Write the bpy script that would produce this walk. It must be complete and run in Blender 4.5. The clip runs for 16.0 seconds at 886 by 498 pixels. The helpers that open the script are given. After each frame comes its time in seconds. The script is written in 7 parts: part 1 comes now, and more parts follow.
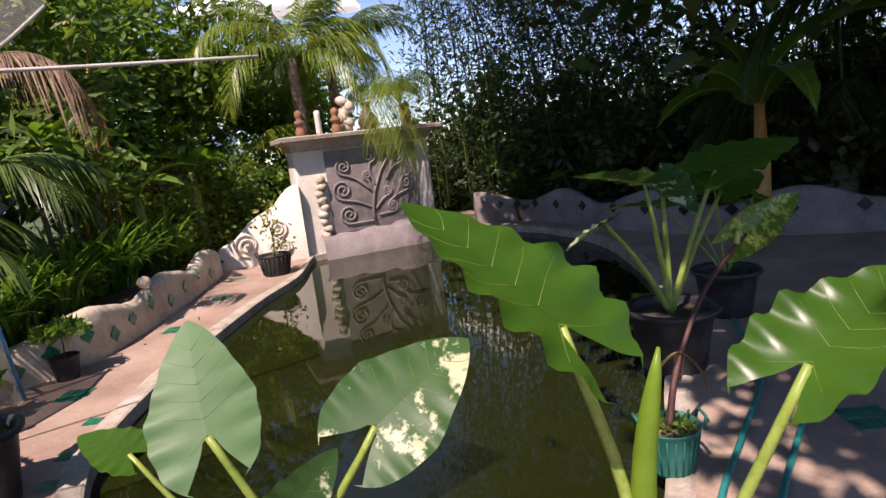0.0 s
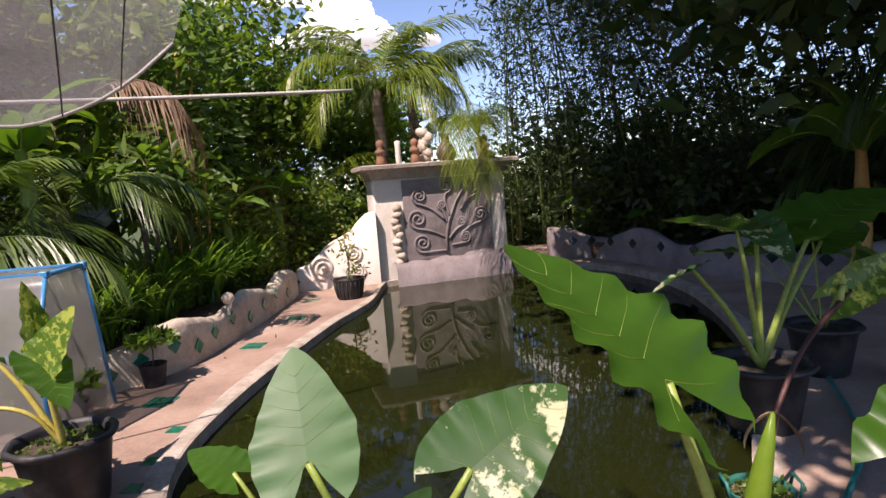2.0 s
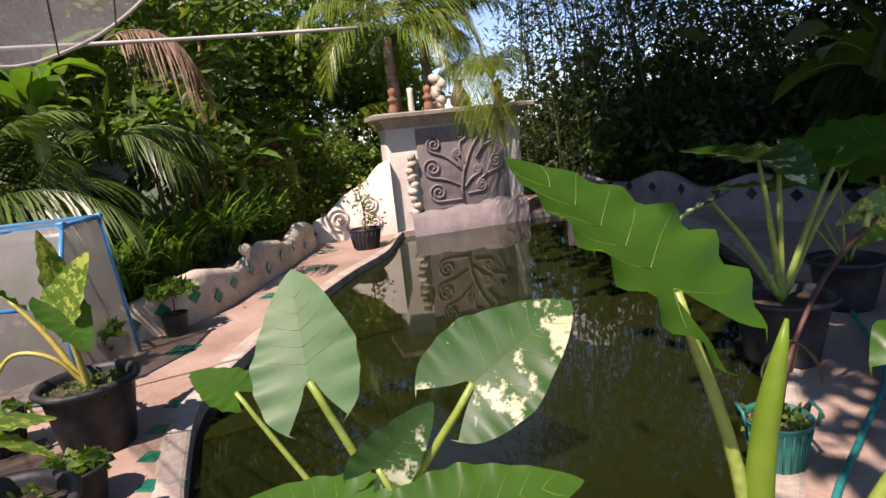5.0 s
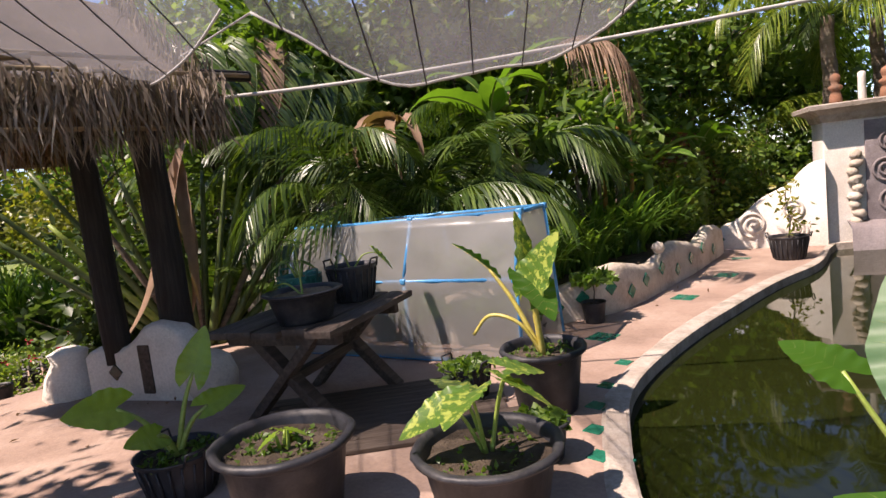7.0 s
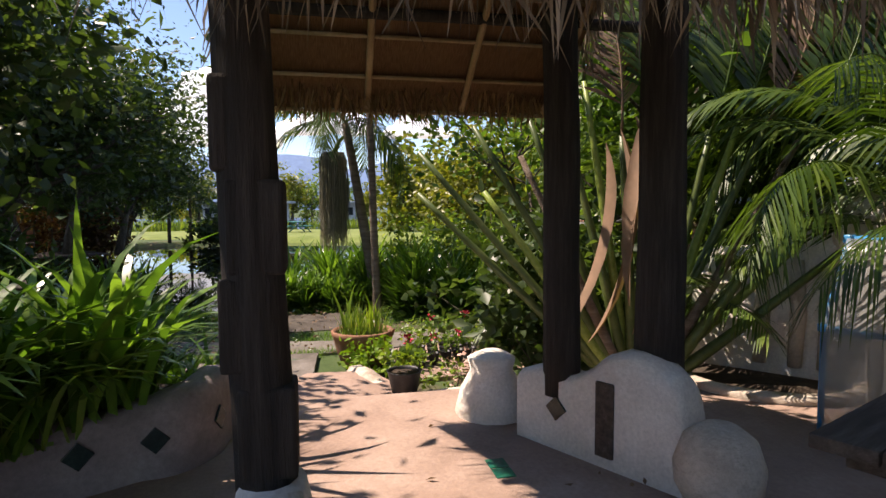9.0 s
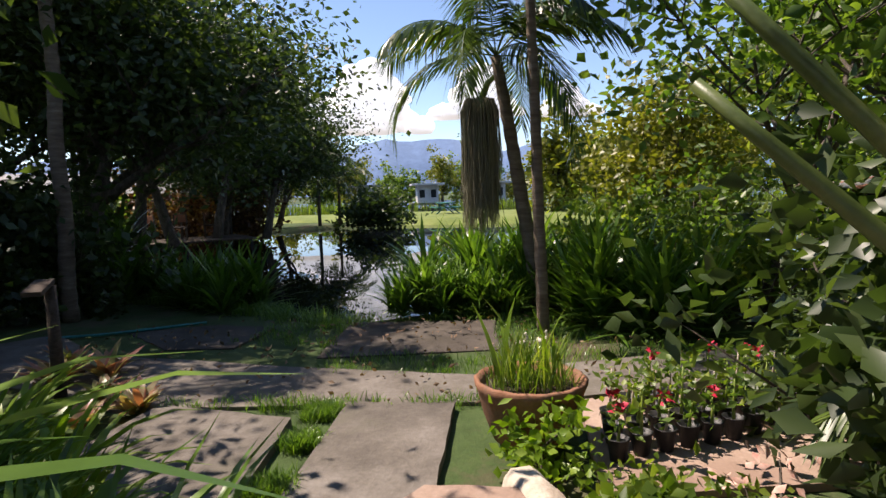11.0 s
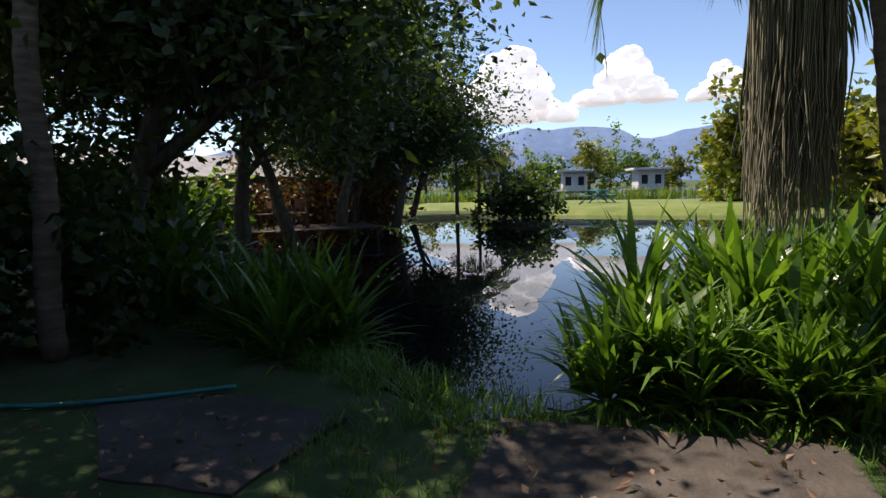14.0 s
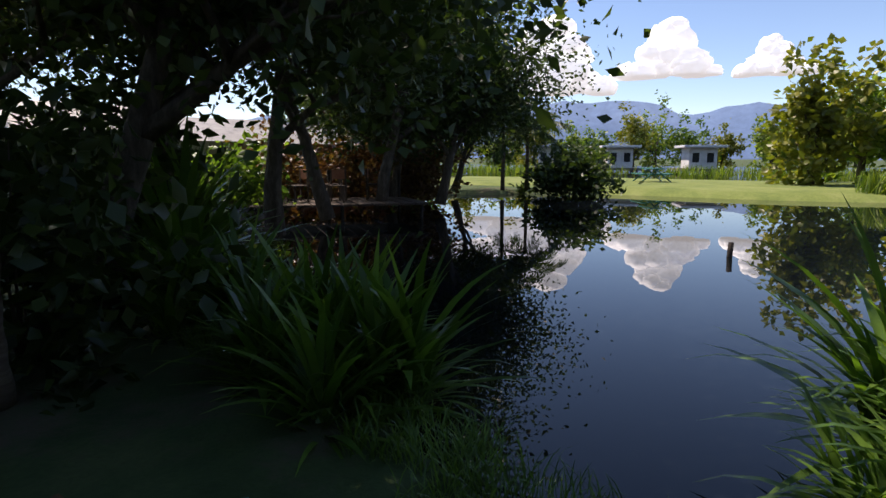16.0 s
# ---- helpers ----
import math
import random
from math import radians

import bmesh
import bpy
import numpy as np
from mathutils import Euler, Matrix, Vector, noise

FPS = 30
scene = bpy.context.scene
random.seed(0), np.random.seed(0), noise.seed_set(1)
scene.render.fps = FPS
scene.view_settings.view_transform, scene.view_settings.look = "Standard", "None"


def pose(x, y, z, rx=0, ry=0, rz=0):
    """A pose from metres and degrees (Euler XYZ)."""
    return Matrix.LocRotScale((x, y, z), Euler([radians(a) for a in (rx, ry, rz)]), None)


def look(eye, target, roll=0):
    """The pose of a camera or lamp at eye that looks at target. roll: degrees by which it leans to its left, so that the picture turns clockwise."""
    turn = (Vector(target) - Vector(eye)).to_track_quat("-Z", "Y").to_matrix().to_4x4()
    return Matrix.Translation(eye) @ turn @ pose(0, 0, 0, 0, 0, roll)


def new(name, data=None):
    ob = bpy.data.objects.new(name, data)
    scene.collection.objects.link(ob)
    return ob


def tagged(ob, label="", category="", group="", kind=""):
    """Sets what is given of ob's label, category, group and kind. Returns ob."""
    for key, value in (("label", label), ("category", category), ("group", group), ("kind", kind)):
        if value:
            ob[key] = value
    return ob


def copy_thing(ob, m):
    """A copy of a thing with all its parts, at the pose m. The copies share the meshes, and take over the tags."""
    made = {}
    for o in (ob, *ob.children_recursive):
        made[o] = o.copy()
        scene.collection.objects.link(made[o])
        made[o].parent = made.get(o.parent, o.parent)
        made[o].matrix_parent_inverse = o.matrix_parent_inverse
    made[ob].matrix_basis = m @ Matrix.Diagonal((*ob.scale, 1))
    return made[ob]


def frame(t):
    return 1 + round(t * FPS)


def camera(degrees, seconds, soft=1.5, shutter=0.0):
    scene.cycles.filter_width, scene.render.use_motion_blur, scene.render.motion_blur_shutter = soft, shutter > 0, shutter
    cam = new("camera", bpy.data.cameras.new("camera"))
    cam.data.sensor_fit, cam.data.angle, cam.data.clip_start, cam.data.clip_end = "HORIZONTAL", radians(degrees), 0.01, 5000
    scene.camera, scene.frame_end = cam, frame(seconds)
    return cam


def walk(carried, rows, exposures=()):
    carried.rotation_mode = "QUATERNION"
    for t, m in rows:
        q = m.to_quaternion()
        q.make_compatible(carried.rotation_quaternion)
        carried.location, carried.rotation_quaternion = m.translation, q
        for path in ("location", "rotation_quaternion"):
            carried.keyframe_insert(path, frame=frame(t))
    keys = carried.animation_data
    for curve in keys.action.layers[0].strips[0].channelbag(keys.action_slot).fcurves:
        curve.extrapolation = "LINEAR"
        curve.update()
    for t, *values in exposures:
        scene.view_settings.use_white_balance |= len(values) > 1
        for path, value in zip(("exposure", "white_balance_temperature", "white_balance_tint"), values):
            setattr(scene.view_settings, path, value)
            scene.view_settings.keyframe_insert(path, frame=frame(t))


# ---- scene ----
cam = camera(74.0, 16.0)
PATH = [
    (0, (-0.000, -0.000, 1.555), (-0.072, 1.968, 1.207), -6.82),
    (0.5, (-0.029, 0.002, 1.549), (-0.187, 1.968, 1.220), -6.21),
    (1, (-0.061, 0.004, 1.554), (-0.273, 1.969, 1.252), -5.69),
    (1.5, (-0.073, -0.008, 1.580), (-0.332, 1.958, 1.326), -4.79),
    (2, (-0.078, -0.015, 1.591), (-0.365, 1.951, 1.365), -4.47),
    (2.5, (-0.066, 0.009, 1.550), (-0.361, 1.971, 1.304), -4.59),
    (3, (-0.052, 0.024, 1.532), (-0.329, 1.985, 1.253), -4.95),
    (5.3, (-0.046, 0.024, 1.495), (-0.439, 1.948, 1.115), -6.44),
    (5.5, (-0.033, 0.019, 1.502), (-0.487, 1.928, 1.120), -5.83),
    (6, (-0.086, -0.088, 1.565), (-0.740, 1.771, 1.225), -7.97),
    (6.5, (-0.265, -0.032, 1.506), (-1.317, 1.645, 1.223), -4.49),
    (7, (-0.471, -0.161, 1.441), (-1.892, 1.230, 1.229), -6.62),
    (7.5, (-0.859, -0.512, 1.464), (-2.494, 0.623, 1.266), -4.69),
    (8, (-1.492, -0.368, 1.434), (-3.300, 0.462, 1.233), -4.16),
    (8.5, (-2.206, -0.304, 1.363), (-4.095, 0.337, 1.220), -1.69),
    (9, (-2.738, -0.156, 1.368), (-4.688, 0.267, 1.231), -0.33),
    (9.2, (-2.946, -0.162, 1.413), (-4.904, 0.222, 1.282), -0.84),
    (10.25, (-4.450, 0.050, 1.300), (-6.442, 0.102, 1.126), -1.20),
    (11.3, (-6.110, -0.080, 1.150), (-8.094, -0.218, 0.941), -1.60),
    (11.5, (-6.337, -0.106, 1.134), (-8.318, -0.286, 0.920), -1.35),
    (12, (-6.990, -0.230, 1.046), (-8.972, -0.472, 0.930), -0.92),
    (12.5, (-7.658, -0.387, 1.025), (-9.629, -0.693, 0.869), -1.74),
    (13, (-8.321, -0.555, 1.022), (-10.284, -0.905, 0.862), -2.46),
    (13.5, (-8.971, -0.669, 1.003), (-10.915, -1.103, 0.815), -1.68),
    (14, (-9.553, -0.880, 0.984), (-11.467, -1.421, 0.770), -1.41),
    (14.5, (-10.111, -1.138, 0.992), (-11.979, -1.811, 0.760), -0.62),
    (15, (-10.512, -1.396, 1.012), (-12.335, -2.175, 0.749), 0.45),
    (15.5, (-10.928, -1.728, 1.011), (-12.750, -2.501, 0.722), 0.47),
    (16, (-11.146, -1.916, 1.037), (-13.018, -2.551, 0.729), 0.28),
]
walk(cam, [(t, look(eye, target, roll)) for t, eye, target, roll in PATH],
     exposures=[(0.0, 0.74, 7200, 28), (5.5, 0.82, 7200, 28), (7.0, 0.95, 7300, 26), (8.5, 0.98, 7500, 22), (9.2, 0.92, 7600, 22), (12.5, 0.62, 7200, 18), (14.5, 0.5, 7300, 20), (16.0, 0.5, 7300, 22)])

# ---- sky and sun ----
SUN = Vector((-0.26, -0.58, 1.0)).normalized()
world = bpy.data.worlds.new("sky")
scene.world = world
world.use_nodes = True
wn, wl = world.node_tree.nodes, world.node_tree.links
sky = wn.new("ShaderNodeTexSky")
sky.sky_type, sky.sun_disc = "NISHITA", False
sky.sun_elevation = math.asin(SUN.z)
sky.sun_rotation = math.atan2(SUN.x, SUN.y)
sky.altitude = 1200.0
sky.air_density, sky.dust_density, sky.ozone_density = 1.0, 0.0, 5.0
wl.new(sky.outputs[0], wn["Background"].inputs[0])
wn["Background"].inputs[1].default_value = 0.13
sun = new("sun", bpy.data.lights.new("sun", "SUN"))
sun.data.energy, sun.data.angle, sun.data.color = 5.0, radians(0.55), (1.0, 0.95, 0.87)
sun.matrix_world = look(SUN * 50, (0, 0, 0))

# ---- materials ----


def shader(name):
    m = bpy.data.materials.new(name)
    m.use_nodes = True
    nt = m.node_tree
    return m, nt.nodes, nt.links, nt.nodes["Principled BSDF"]


def ramp(nodes, links, source, stops):
    r = nodes.new("ShaderNodeValToRGB")
    els = r.color_ramp.elements
    while len(els) < len(stops):
        els.new(0.5)
    for e, (p, c) in zip(els, stops):
        e.position, e.color = p, (*c, 1)
    links.new(source, r.inputs[0])
    return r.outputs[0]


def tex_noise(nodes, links, scale, detail=6, rough=0.6, coords=None):
    n = nodes.new("ShaderNodeTexNoise")
    n.inputs["Scale"].default_value, n.inputs["Detail"].default_value, n.inputs["Roughness"].default_value = scale, detail, rough
    if coords is not None:
        links.new(coords, n.inputs["Vector"])
    return n.outputs["Fac"]


def mix_rgb(nodes, links, kind, a, b, fac):
    n = nodes.new("ShaderNodeMix")
    n.data_type, n.blend_type = "RGBA", kind
    for value, slot in ((fac, 0), (a, 6), (b, 7)):
        if isinstance(value, (int, float)):
            n.inputs[slot].default_value = value
        elif isinstance(value, tuple):
            n.inputs[slot].default_value = (*value, 1)
        else:
            links.new(value, n.inputs[slot])
    return n.outputs[2]


def surface(name, dark, mid, light, scale=4.0, rough=0.85, bump=0.3, fine=60.0, stain=None, metal=0.0, spec=0.4, stretch=None):
    """A rough surface: broad patches, fine grain, stains of their own shape and relief."""
    m, nodes, links, bsdf = shader(name)
    geo = nodes.new("ShaderNodeNewGeometry")
    vec = geo.outputs["Position"]
    if stretch:
        tc = nodes.new("ShaderNodeTexCoord")
        mp = nodes.new("ShaderNodeMapping")
        mp.inputs["Scale"].default_value = stretch
        links.new(tc.outputs["Object"], mp.inputs[0])
        vec = mp.outputs[0]
    broad = tex_noise(nodes, links, scale, 8, 0.65, vec)
    col = ramp(nodes, links, broad, [(0.28, dark), (0.5, mid), (0.72, light)])
    grain = tex_noise(nodes, links, fine, 4, 0.7, vec)
    grey = ramp(nodes, links, grain, [(0.25, (0.62, 0.62, 0.62)), (0.75, (1.0, 1.0, 1.0))])
    col = mix_rgb(nodes, links, "MULTIPLY", col, grey, 0.8)
    if stain:
        sp = tex_noise(nodes, links, scale * 0.45, 10, 0.75, vec)
        fac = ramp(nodes, links, sp, [(0.52, (0, 0, 0)), (0.66, (1, 1, 1))])
        col = mix_rgb(nodes, links, "MIX", col, stain, fac)
    links.new(col, bsdf.inputs["Base Color"])
    bsdf.inputs["Roughness"].default_value, bsdf.inputs["Metallic"].default_value = rough, metal
    bsdf.inputs["Specular IOR Level"].default_value = spec
    if bump:
        b = nodes.new("ShaderNodeBump")
        b.inputs["Strength"].default_value, b.inputs["Distance"].default_value = bump, 0.02
        mixed = nodes.new("ShaderNodeMath")
        mixed.operation = "ADD"
        links.new(broad, mixed.inputs[0])
        links.new(grain, mixed.inputs[1])
        links.new(mixed.outputs[0], b.inputs["Height"])
        links.new(b.outputs[0], bsdf.inputs["Normal"])
    return m


def leafy(name, dark, mid, light, rough=0.42, passing=0.35, patch=None, spots=None, scale=9.0, cut=0.53):
    """Leaf: colour varies from leaf to leaf and along it, with light passing through."""
    m, nodes, links, bsdf = shader(name)
    geo = nodes.new("ShaderNodeNewGeometry")
    col = ramp(nodes, links, geo.outputs["Random Per Island"], [(0.0, dark), (0.55, mid), (1.0, light)])
    fine = tex_noise(nodes, links, scale, 5, 0.6, geo.outputs["Position"])
    shade = ramp(nodes, links, fine, [(0.3, (0.7, 0.72, 0.65)), (0.7, (1.08, 1.05, 1.0))])
    col = mix_rgb(nodes, links, "MULTIPLY", col, shade, 0.8)
    if patch:
        tc = nodes.new("ShaderNodeTexCoord")
        sp = tex_noise(nodes, links, spots or 6.0, 6, 0.72, tc.outputs["Object"])
        fac = ramp(nodes, links, sp, [(cut, (0, 0, 0)), (cut + 0.04, (1, 1, 1))])
        col = mix_rgb(nodes, links, "MIX", col, patch, fac)
    links.new(col, bsdf.inputs["Base Color"])
    bsdf.inputs["Roughness"].default_value = rough
    bsdf.inputs["Specular IOR Level"].default_value = 0.45
    tr = nodes.new("ShaderNodeBsdfTranslucent")
    bright = mix_rgb(nodes, links, "MULTIPLY", col, (1.5, 1.6, 0.6), 1.0)
    links.new(bright, tr.inputs[0])
    mixer = nodes.new("ShaderNodeMixShader")
    mixer.inputs[0].default_value = passing
    links.new(bsdf.outputs[0], mixer.inputs[1])
    links.new(tr.outputs[0], mixer.inputs[2])
    links.new(mixer.outputs[0], nodes["Material Output"].inputs[0])
    return m


def still_water(name, color, rough=0.02, wave=0.02, scale=3.0):
    m, nodes, links, bsdf = shader(name)
    geo = nodes.new("ShaderNodeNewGeometry")
    cl = tex_noise(nodes, links, 0.9, 5, 0.6, geo.outputs["Position"])
    col = ramp(nodes, links, cl, [(0.3, color), (0.8, tuple(1.25 * c for c in color))])
    links.new(col, bsdf.inputs["Base Color"])
    bsdf.inputs["Roughness"].default_value, bsdf.inputs["IOR"].default_value = rough, 1.33
    bsdf.inputs["Specular IOR Level"].default_value = 0.5
    rip = tex_noise(nodes, links, scale, 3, 0.5, geo.outputs["Position"])
    b = nodes.new("ShaderNodeBump")
    b.inputs["Strength"].default_value, b.inputs["Distance"].default_value = wave, 0.05
    links.new(rip, b.inputs["Height"])
    links.new(b.outputs[0], bsdf.inputs["Normal"])
    return m


def sheet(name, color, clear, rough=0.3):
    """Thin sheet (plastic film or shade net) that lets part of the light straight through."""
    m, nodes, links, bsdf = shader(name)
    tc = nodes.new("ShaderNodeTexCoord")
    fog = tex_noise(nodes, links, 3.0, 6, 0.6, tc.outputs["Object"])
    col = ramp(nodes, links, fog, [(0.3, tuple(0.7 * c for c in color)), (0.7, color)])
    links.new(col, bsdf.inputs["Base Color"])
    bsdf.inputs["Roughness"].default_value = rough
    tr = nodes.new("ShaderNodeBsdfTranslucent")
    links.new(col, tr.inputs[0])
    half = nodes.new("ShaderNodeMixShader")
    half.inputs[0].default_value = 0.45
    links.new(bsdf.outputs[0], half.inputs[1])
    links.new(tr.outputs[0], half.inputs[2])
    open_ = nodes.new("ShaderNodeBsdfTransparent")
    mixer = nodes.new("ShaderNodeMixShader")
    spread = nodes.new("ShaderNodeMapRange")
    spread.inputs["From Min"].default_value, spread.inputs["From Max"].default_value = 0.3, 0.7
    spread.inputs["To Min"].default_value, spread.inputs["To Max"].default_value = max(0.0, clear - 0.14), min(1.0, clear + 0.14)
    links.new(fog, spread.inputs[0])
    links.new(spread.outputs[0], mixer.inputs[0])
    links.new(half.outputs[0], mixer.inputs[1])
    links.new(open_.outputs[0], mixer.inputs[2])
    links.new(mixer.outputs[0], nodes["Material Output"].inputs[0])
    return m


STUCCO = surface("cream_stucco", (0.40, 0.32, 0.25), (0.62, 0.53, 0.43), (0.75, 0.67, 0.57), 2.2, 0.9, 0.5, 45, (0.27, 0.21, 0.16))
STUCCO_CLEAN = surface("pale_stucco", (0.66, 0.59, 0.51), (0.78, 0.71, 0.63), (0.84, 0.79, 0.72), 2.0, 0.9, 0.35, 50, (0.55, 0.46, 0.38))
# Grey of the worn panel; on wall_2 and wall_3 it stands for shade.
STUCCO_GREY = surface("weathered_and_shaded_stucco", (0.16, 0.13, 0.13), (0.27, 0.23, 0.23), (0.36, 0.31, 0.30), 1.6, 0.9, 0.4, 40, (0.14, 0.115, 0.11))
TERRACE = surface("pink_cement_floor", (0.22, 0.145, 0.11), (0.36, 0.25, 0.195), (0.49, 0.37, 0.30), 1.3, 0.88, 0.3, 35, (0.30, 0.20, 0.155))
COPING = surface("worn_coping", (0.30, 0.24, 0.19), (0.44, 0.37, 0.31), (0.55, 0.49, 0.42), 5.0, 0.9, 0.6, 30, (0.20, 0.17, 0.13))
SLAB = surface("old_concrete_slab", (0.09, 0.078, 0.066), (0.16, 0.14, 0.12), (0.25, 0.225, 0.20), 2.0, 0.95, 0.5, 30, (0.12, 0.11, 0.085))
# Brown of leaf litter, darkened to put the tree shade into the colour.
SLAB_SHADED = surface("shaded_brown_concrete", (0.045, 0.036, 0.03), (0.085, 0.07, 0.058), (0.14, 0.12, 0.10), 2.0, 0.95, 0.6, 30, (0.05, 0.042, 0.03))
SOIL = surface("dark_soil", (0.035, 0.025, 0.018), (0.07, 0.05, 0.035), (0.13, 0.10, 0.07), 8.0, 1.0, 1.0, 60)
COMPOST = surface("coir_compost", (0.16, 0.10, 0.06), (0.28, 0.19, 0.11), (0.40, 0.29, 0.19), 25.0, 1.0, 1.0, 90)
# Turf is coloured dark for shade, the meadow below it bright for sun.
TURF = surface("shaded_grass_ground", (0.028, 0.052, 0.012), (0.055, 0.095, 0.026), (0.10, 0.13, 0.045), 1.2, 1.0, 0.6, 30, (0.10, 0.075, 0.05))
MEADOW = surface("sunlit_mown_meadow", (0.10, 0.15, 0.03), (0.17, 0.22, 0.05), (0.25, 0.28, 0.09), 0.6, 1.0, 0.3, 8)
GREEN_TILE = surface("green_glazed_tile", (0.005, 0.09, 0.055), (0.01, 0.16, 0.10), (0.03, 0.25, 0.16), 14, 0.18, 0.05, 60)
DARK_TILE = surface("dark_glazed_tile", (0.008, 0.018, 0.018), (0.015, 0.03, 0.03), (0.03, 0.06, 0.055), 14, 0.25, 0.05, 60)
BLACK_POT = surface("black_plastic", (0.012, 0.012, 0.014), (0.022, 0.022, 0.026), (0.05, 0.05, 0.055), 7, 0.5, 0.12, 70, (0.06, 0.055, 0.05))
GREEN_POT = surface("green_basket_plastic", (0.01, 0.10, 0.085), (0.02, 0.17, 0.14), (0.04, 0.24, 0.20), 7, 0.45, 0.1, 70)
CLAY = surface("terracotta", (0.20, 0.085, 0.045), (0.30, 0.14, 0.08), (0.38, 0.20, 0.13), 5, 0.9, 0.25, 60, (0.16, 0.10, 0.07))
OLD_WOOD = surface("weathered_dark_wood", (0.045, 0.032, 0.025), (0.09, 0.065, 0.05), (0.16, 0.125, 0.10), 2.0, 0.85, 0.6, 10, stretch=(14, 1.2, 14))
POST_WOOD = surface("dark_post_wood", (0.018, 0.014, 0.012), (0.036, 0.028, 0.023), (0.075, 0.06, 0.05), 2.5, 0.9, 0.8, 14, stretch=(12, 12, 0.9))
BARK = surface("grey_bark", (0.05, 0.04, 0.03), (0.11, 0.09, 0.07), (0.20, 0.17, 0.14), 5, 0.95, 0.8, 30, stretch=(3, 3, 1))
PALM_BARK = surface("ringed_palm_bark", (0.12, 0.085, 0.06), (0.22, 0.165, 0.12), (0.33, 0.27, 0.21), 3, 0.95, 0.8, 20, stretch=(1, 1, 6))
PALE_BARK = surface("orange_cane", (0.35, 0.15, 0.03), (0.48, 0.24, 0.06), (0.55, 0.36, 0.14), 4, 0.6, 0.2, 20)
THATCH = surface("grey_thatch", (0.075, 0.055, 0.042), (0.17, 0.13, 0.10), (0.30, 0.24, 0.19), 6, 1.0, 0.8, 40, stretch=(30, 30, 3))
THATCH_IN = surface("brown_thatch_underside", (0.15, 0.075, 0.03), (0.28, 0.155, 0.07), (0.40, 0.25, 0.12), 6, 1.0, 0.9, 40, stretch=(3, 40, 3))
BAMBOO_POLE = surface("dry_bamboo", (0.20, 0.13, 0.06), (0.30, 0.21, 0.11), (0.40, 0.30, 0.18), 4, 0.6, 0.2, 30)
BLUE_PIPE = surface("blue_pvc_pipe", (0.03, 0.20, 0.42), (0.05, 0.28, 0.55), (0.09, 0.36, 0.62), 6, 0.35, 0.05, 30)
HOSE = surface("teal_hose", (0.0, 0.13, 0.13), (0.01, 0.22, 0.21), (0.03, 0.30, 0.28), 9, 0.4, 0.05, 30)
WIRE = surface("pale_rope", (0.4, 0.38, 0.34), (0.5, 0.48, 0.44), (0.6, 0.58, 0.54), 9, 0.8, 0.1, 60)
FILM = sheet("cloudy_plastic_film", (0.50, 0.50, 0.48), 0.42, 0.22)
NET = sheet("silver_shade_net", (0.36, 0.36, 0.375), 0.58, 0.5)
POND = still_water("green_pond_water", (0.010, 0.013, 0.003), 0.03, 0.03, 2.2)
LAKE = still_water("dark_lake_water", (0.004, 0.006, 0.008), 0.01, 0.012, 0.9)
WHITE = surface("white_paint", (0.62, 0.62, 0.60), (0.75, 0.75, 0.73), (0.82, 0.82, 0.80), 2, 0.6, 0.1, 20, (0.5, 0.48, 0.44))
ROOF = surface("grey_sheet_roof", (0.20, 0.20, 0.20), (0.32, 0.32, 0.32), (0.42, 0.41, 0.40), 3, 0.6, 0.2, 30)
GLASS_DARK = surface("dark_window", (0.02, 0.025, 0.03), (0.03, 0.035, 0.04), (0.05, 0.055, 0.06), 3, 0.1, 0.0, 30)
BRICK = surface("orange_brick", (0.25, 0.09, 0.05), (0.35, 0.14, 0.08), (0.42, 0.2, 0.12), 4, 0.9, 0.3, 30)
# Blue of the distance haze is put into the ridge's surface colour.
MOUNTAIN = surface("ridge_with_haze_colour", (0.10, 0.17, 0.30), (0.13, 0.21, 0.36), (0.17, 0.26, 0.41), 0.004, 1.0, 0.0, 0.03)
CLOUD = surface("cumulus", (0.80, 0.80, 0.82), (0.86, 0.86, 0.87), (0.9, 0.9, 0.9), 0.01, 1.0, 0.0, 0.05)
# Added glow keeps the clouds white; lit from behind they go grey.
CLOUD.node_tree.nodes["Principled BSDF"].inputs["Emission Color"].default_value = (0.93, 0.96, 1.0, 1)
CLOUD.node_tree.nodes["Principled BSDF"].inputs["Emission Strength"].default_value = 0.45
RED = surface("red_petal", (0.45, 0.01, 0.03), (0.60, 0.02, 0.06), (0.65, 0.10, 0.16), 20, 0.6, 0.0, 60)
PINK = surface("pink_petal", (0.55, 0.22, 0.18), (0.68, 0.42, 0.34), (0.75, 0.6, 0.5), 20, 0.6, 0.0, 60)

# Dark leaf colour for plants in shade or backlit: the shade is put in.
LEAF_DARK = leafy("shade_dark_leaves", (0.026, 0.050, 0.016), (0.048, 0.082, 0.026), (0.085, 0.128, 0.040), passing=0.40, scale=1.5)
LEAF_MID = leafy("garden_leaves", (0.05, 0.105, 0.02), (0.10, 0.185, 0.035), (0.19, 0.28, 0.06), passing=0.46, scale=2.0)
# Lighter leaf colour that also carries the sunlight of sunny plants.
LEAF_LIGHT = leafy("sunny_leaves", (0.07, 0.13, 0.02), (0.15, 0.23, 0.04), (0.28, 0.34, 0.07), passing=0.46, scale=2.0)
LEAF_YELLOW = leafy("yellow_green_leaves", (0.12, 0.15, 0.02), (0.20, 0.21, 0.035), (0.30, 0.28, 0.06), passing=0.4, scale=2.0)
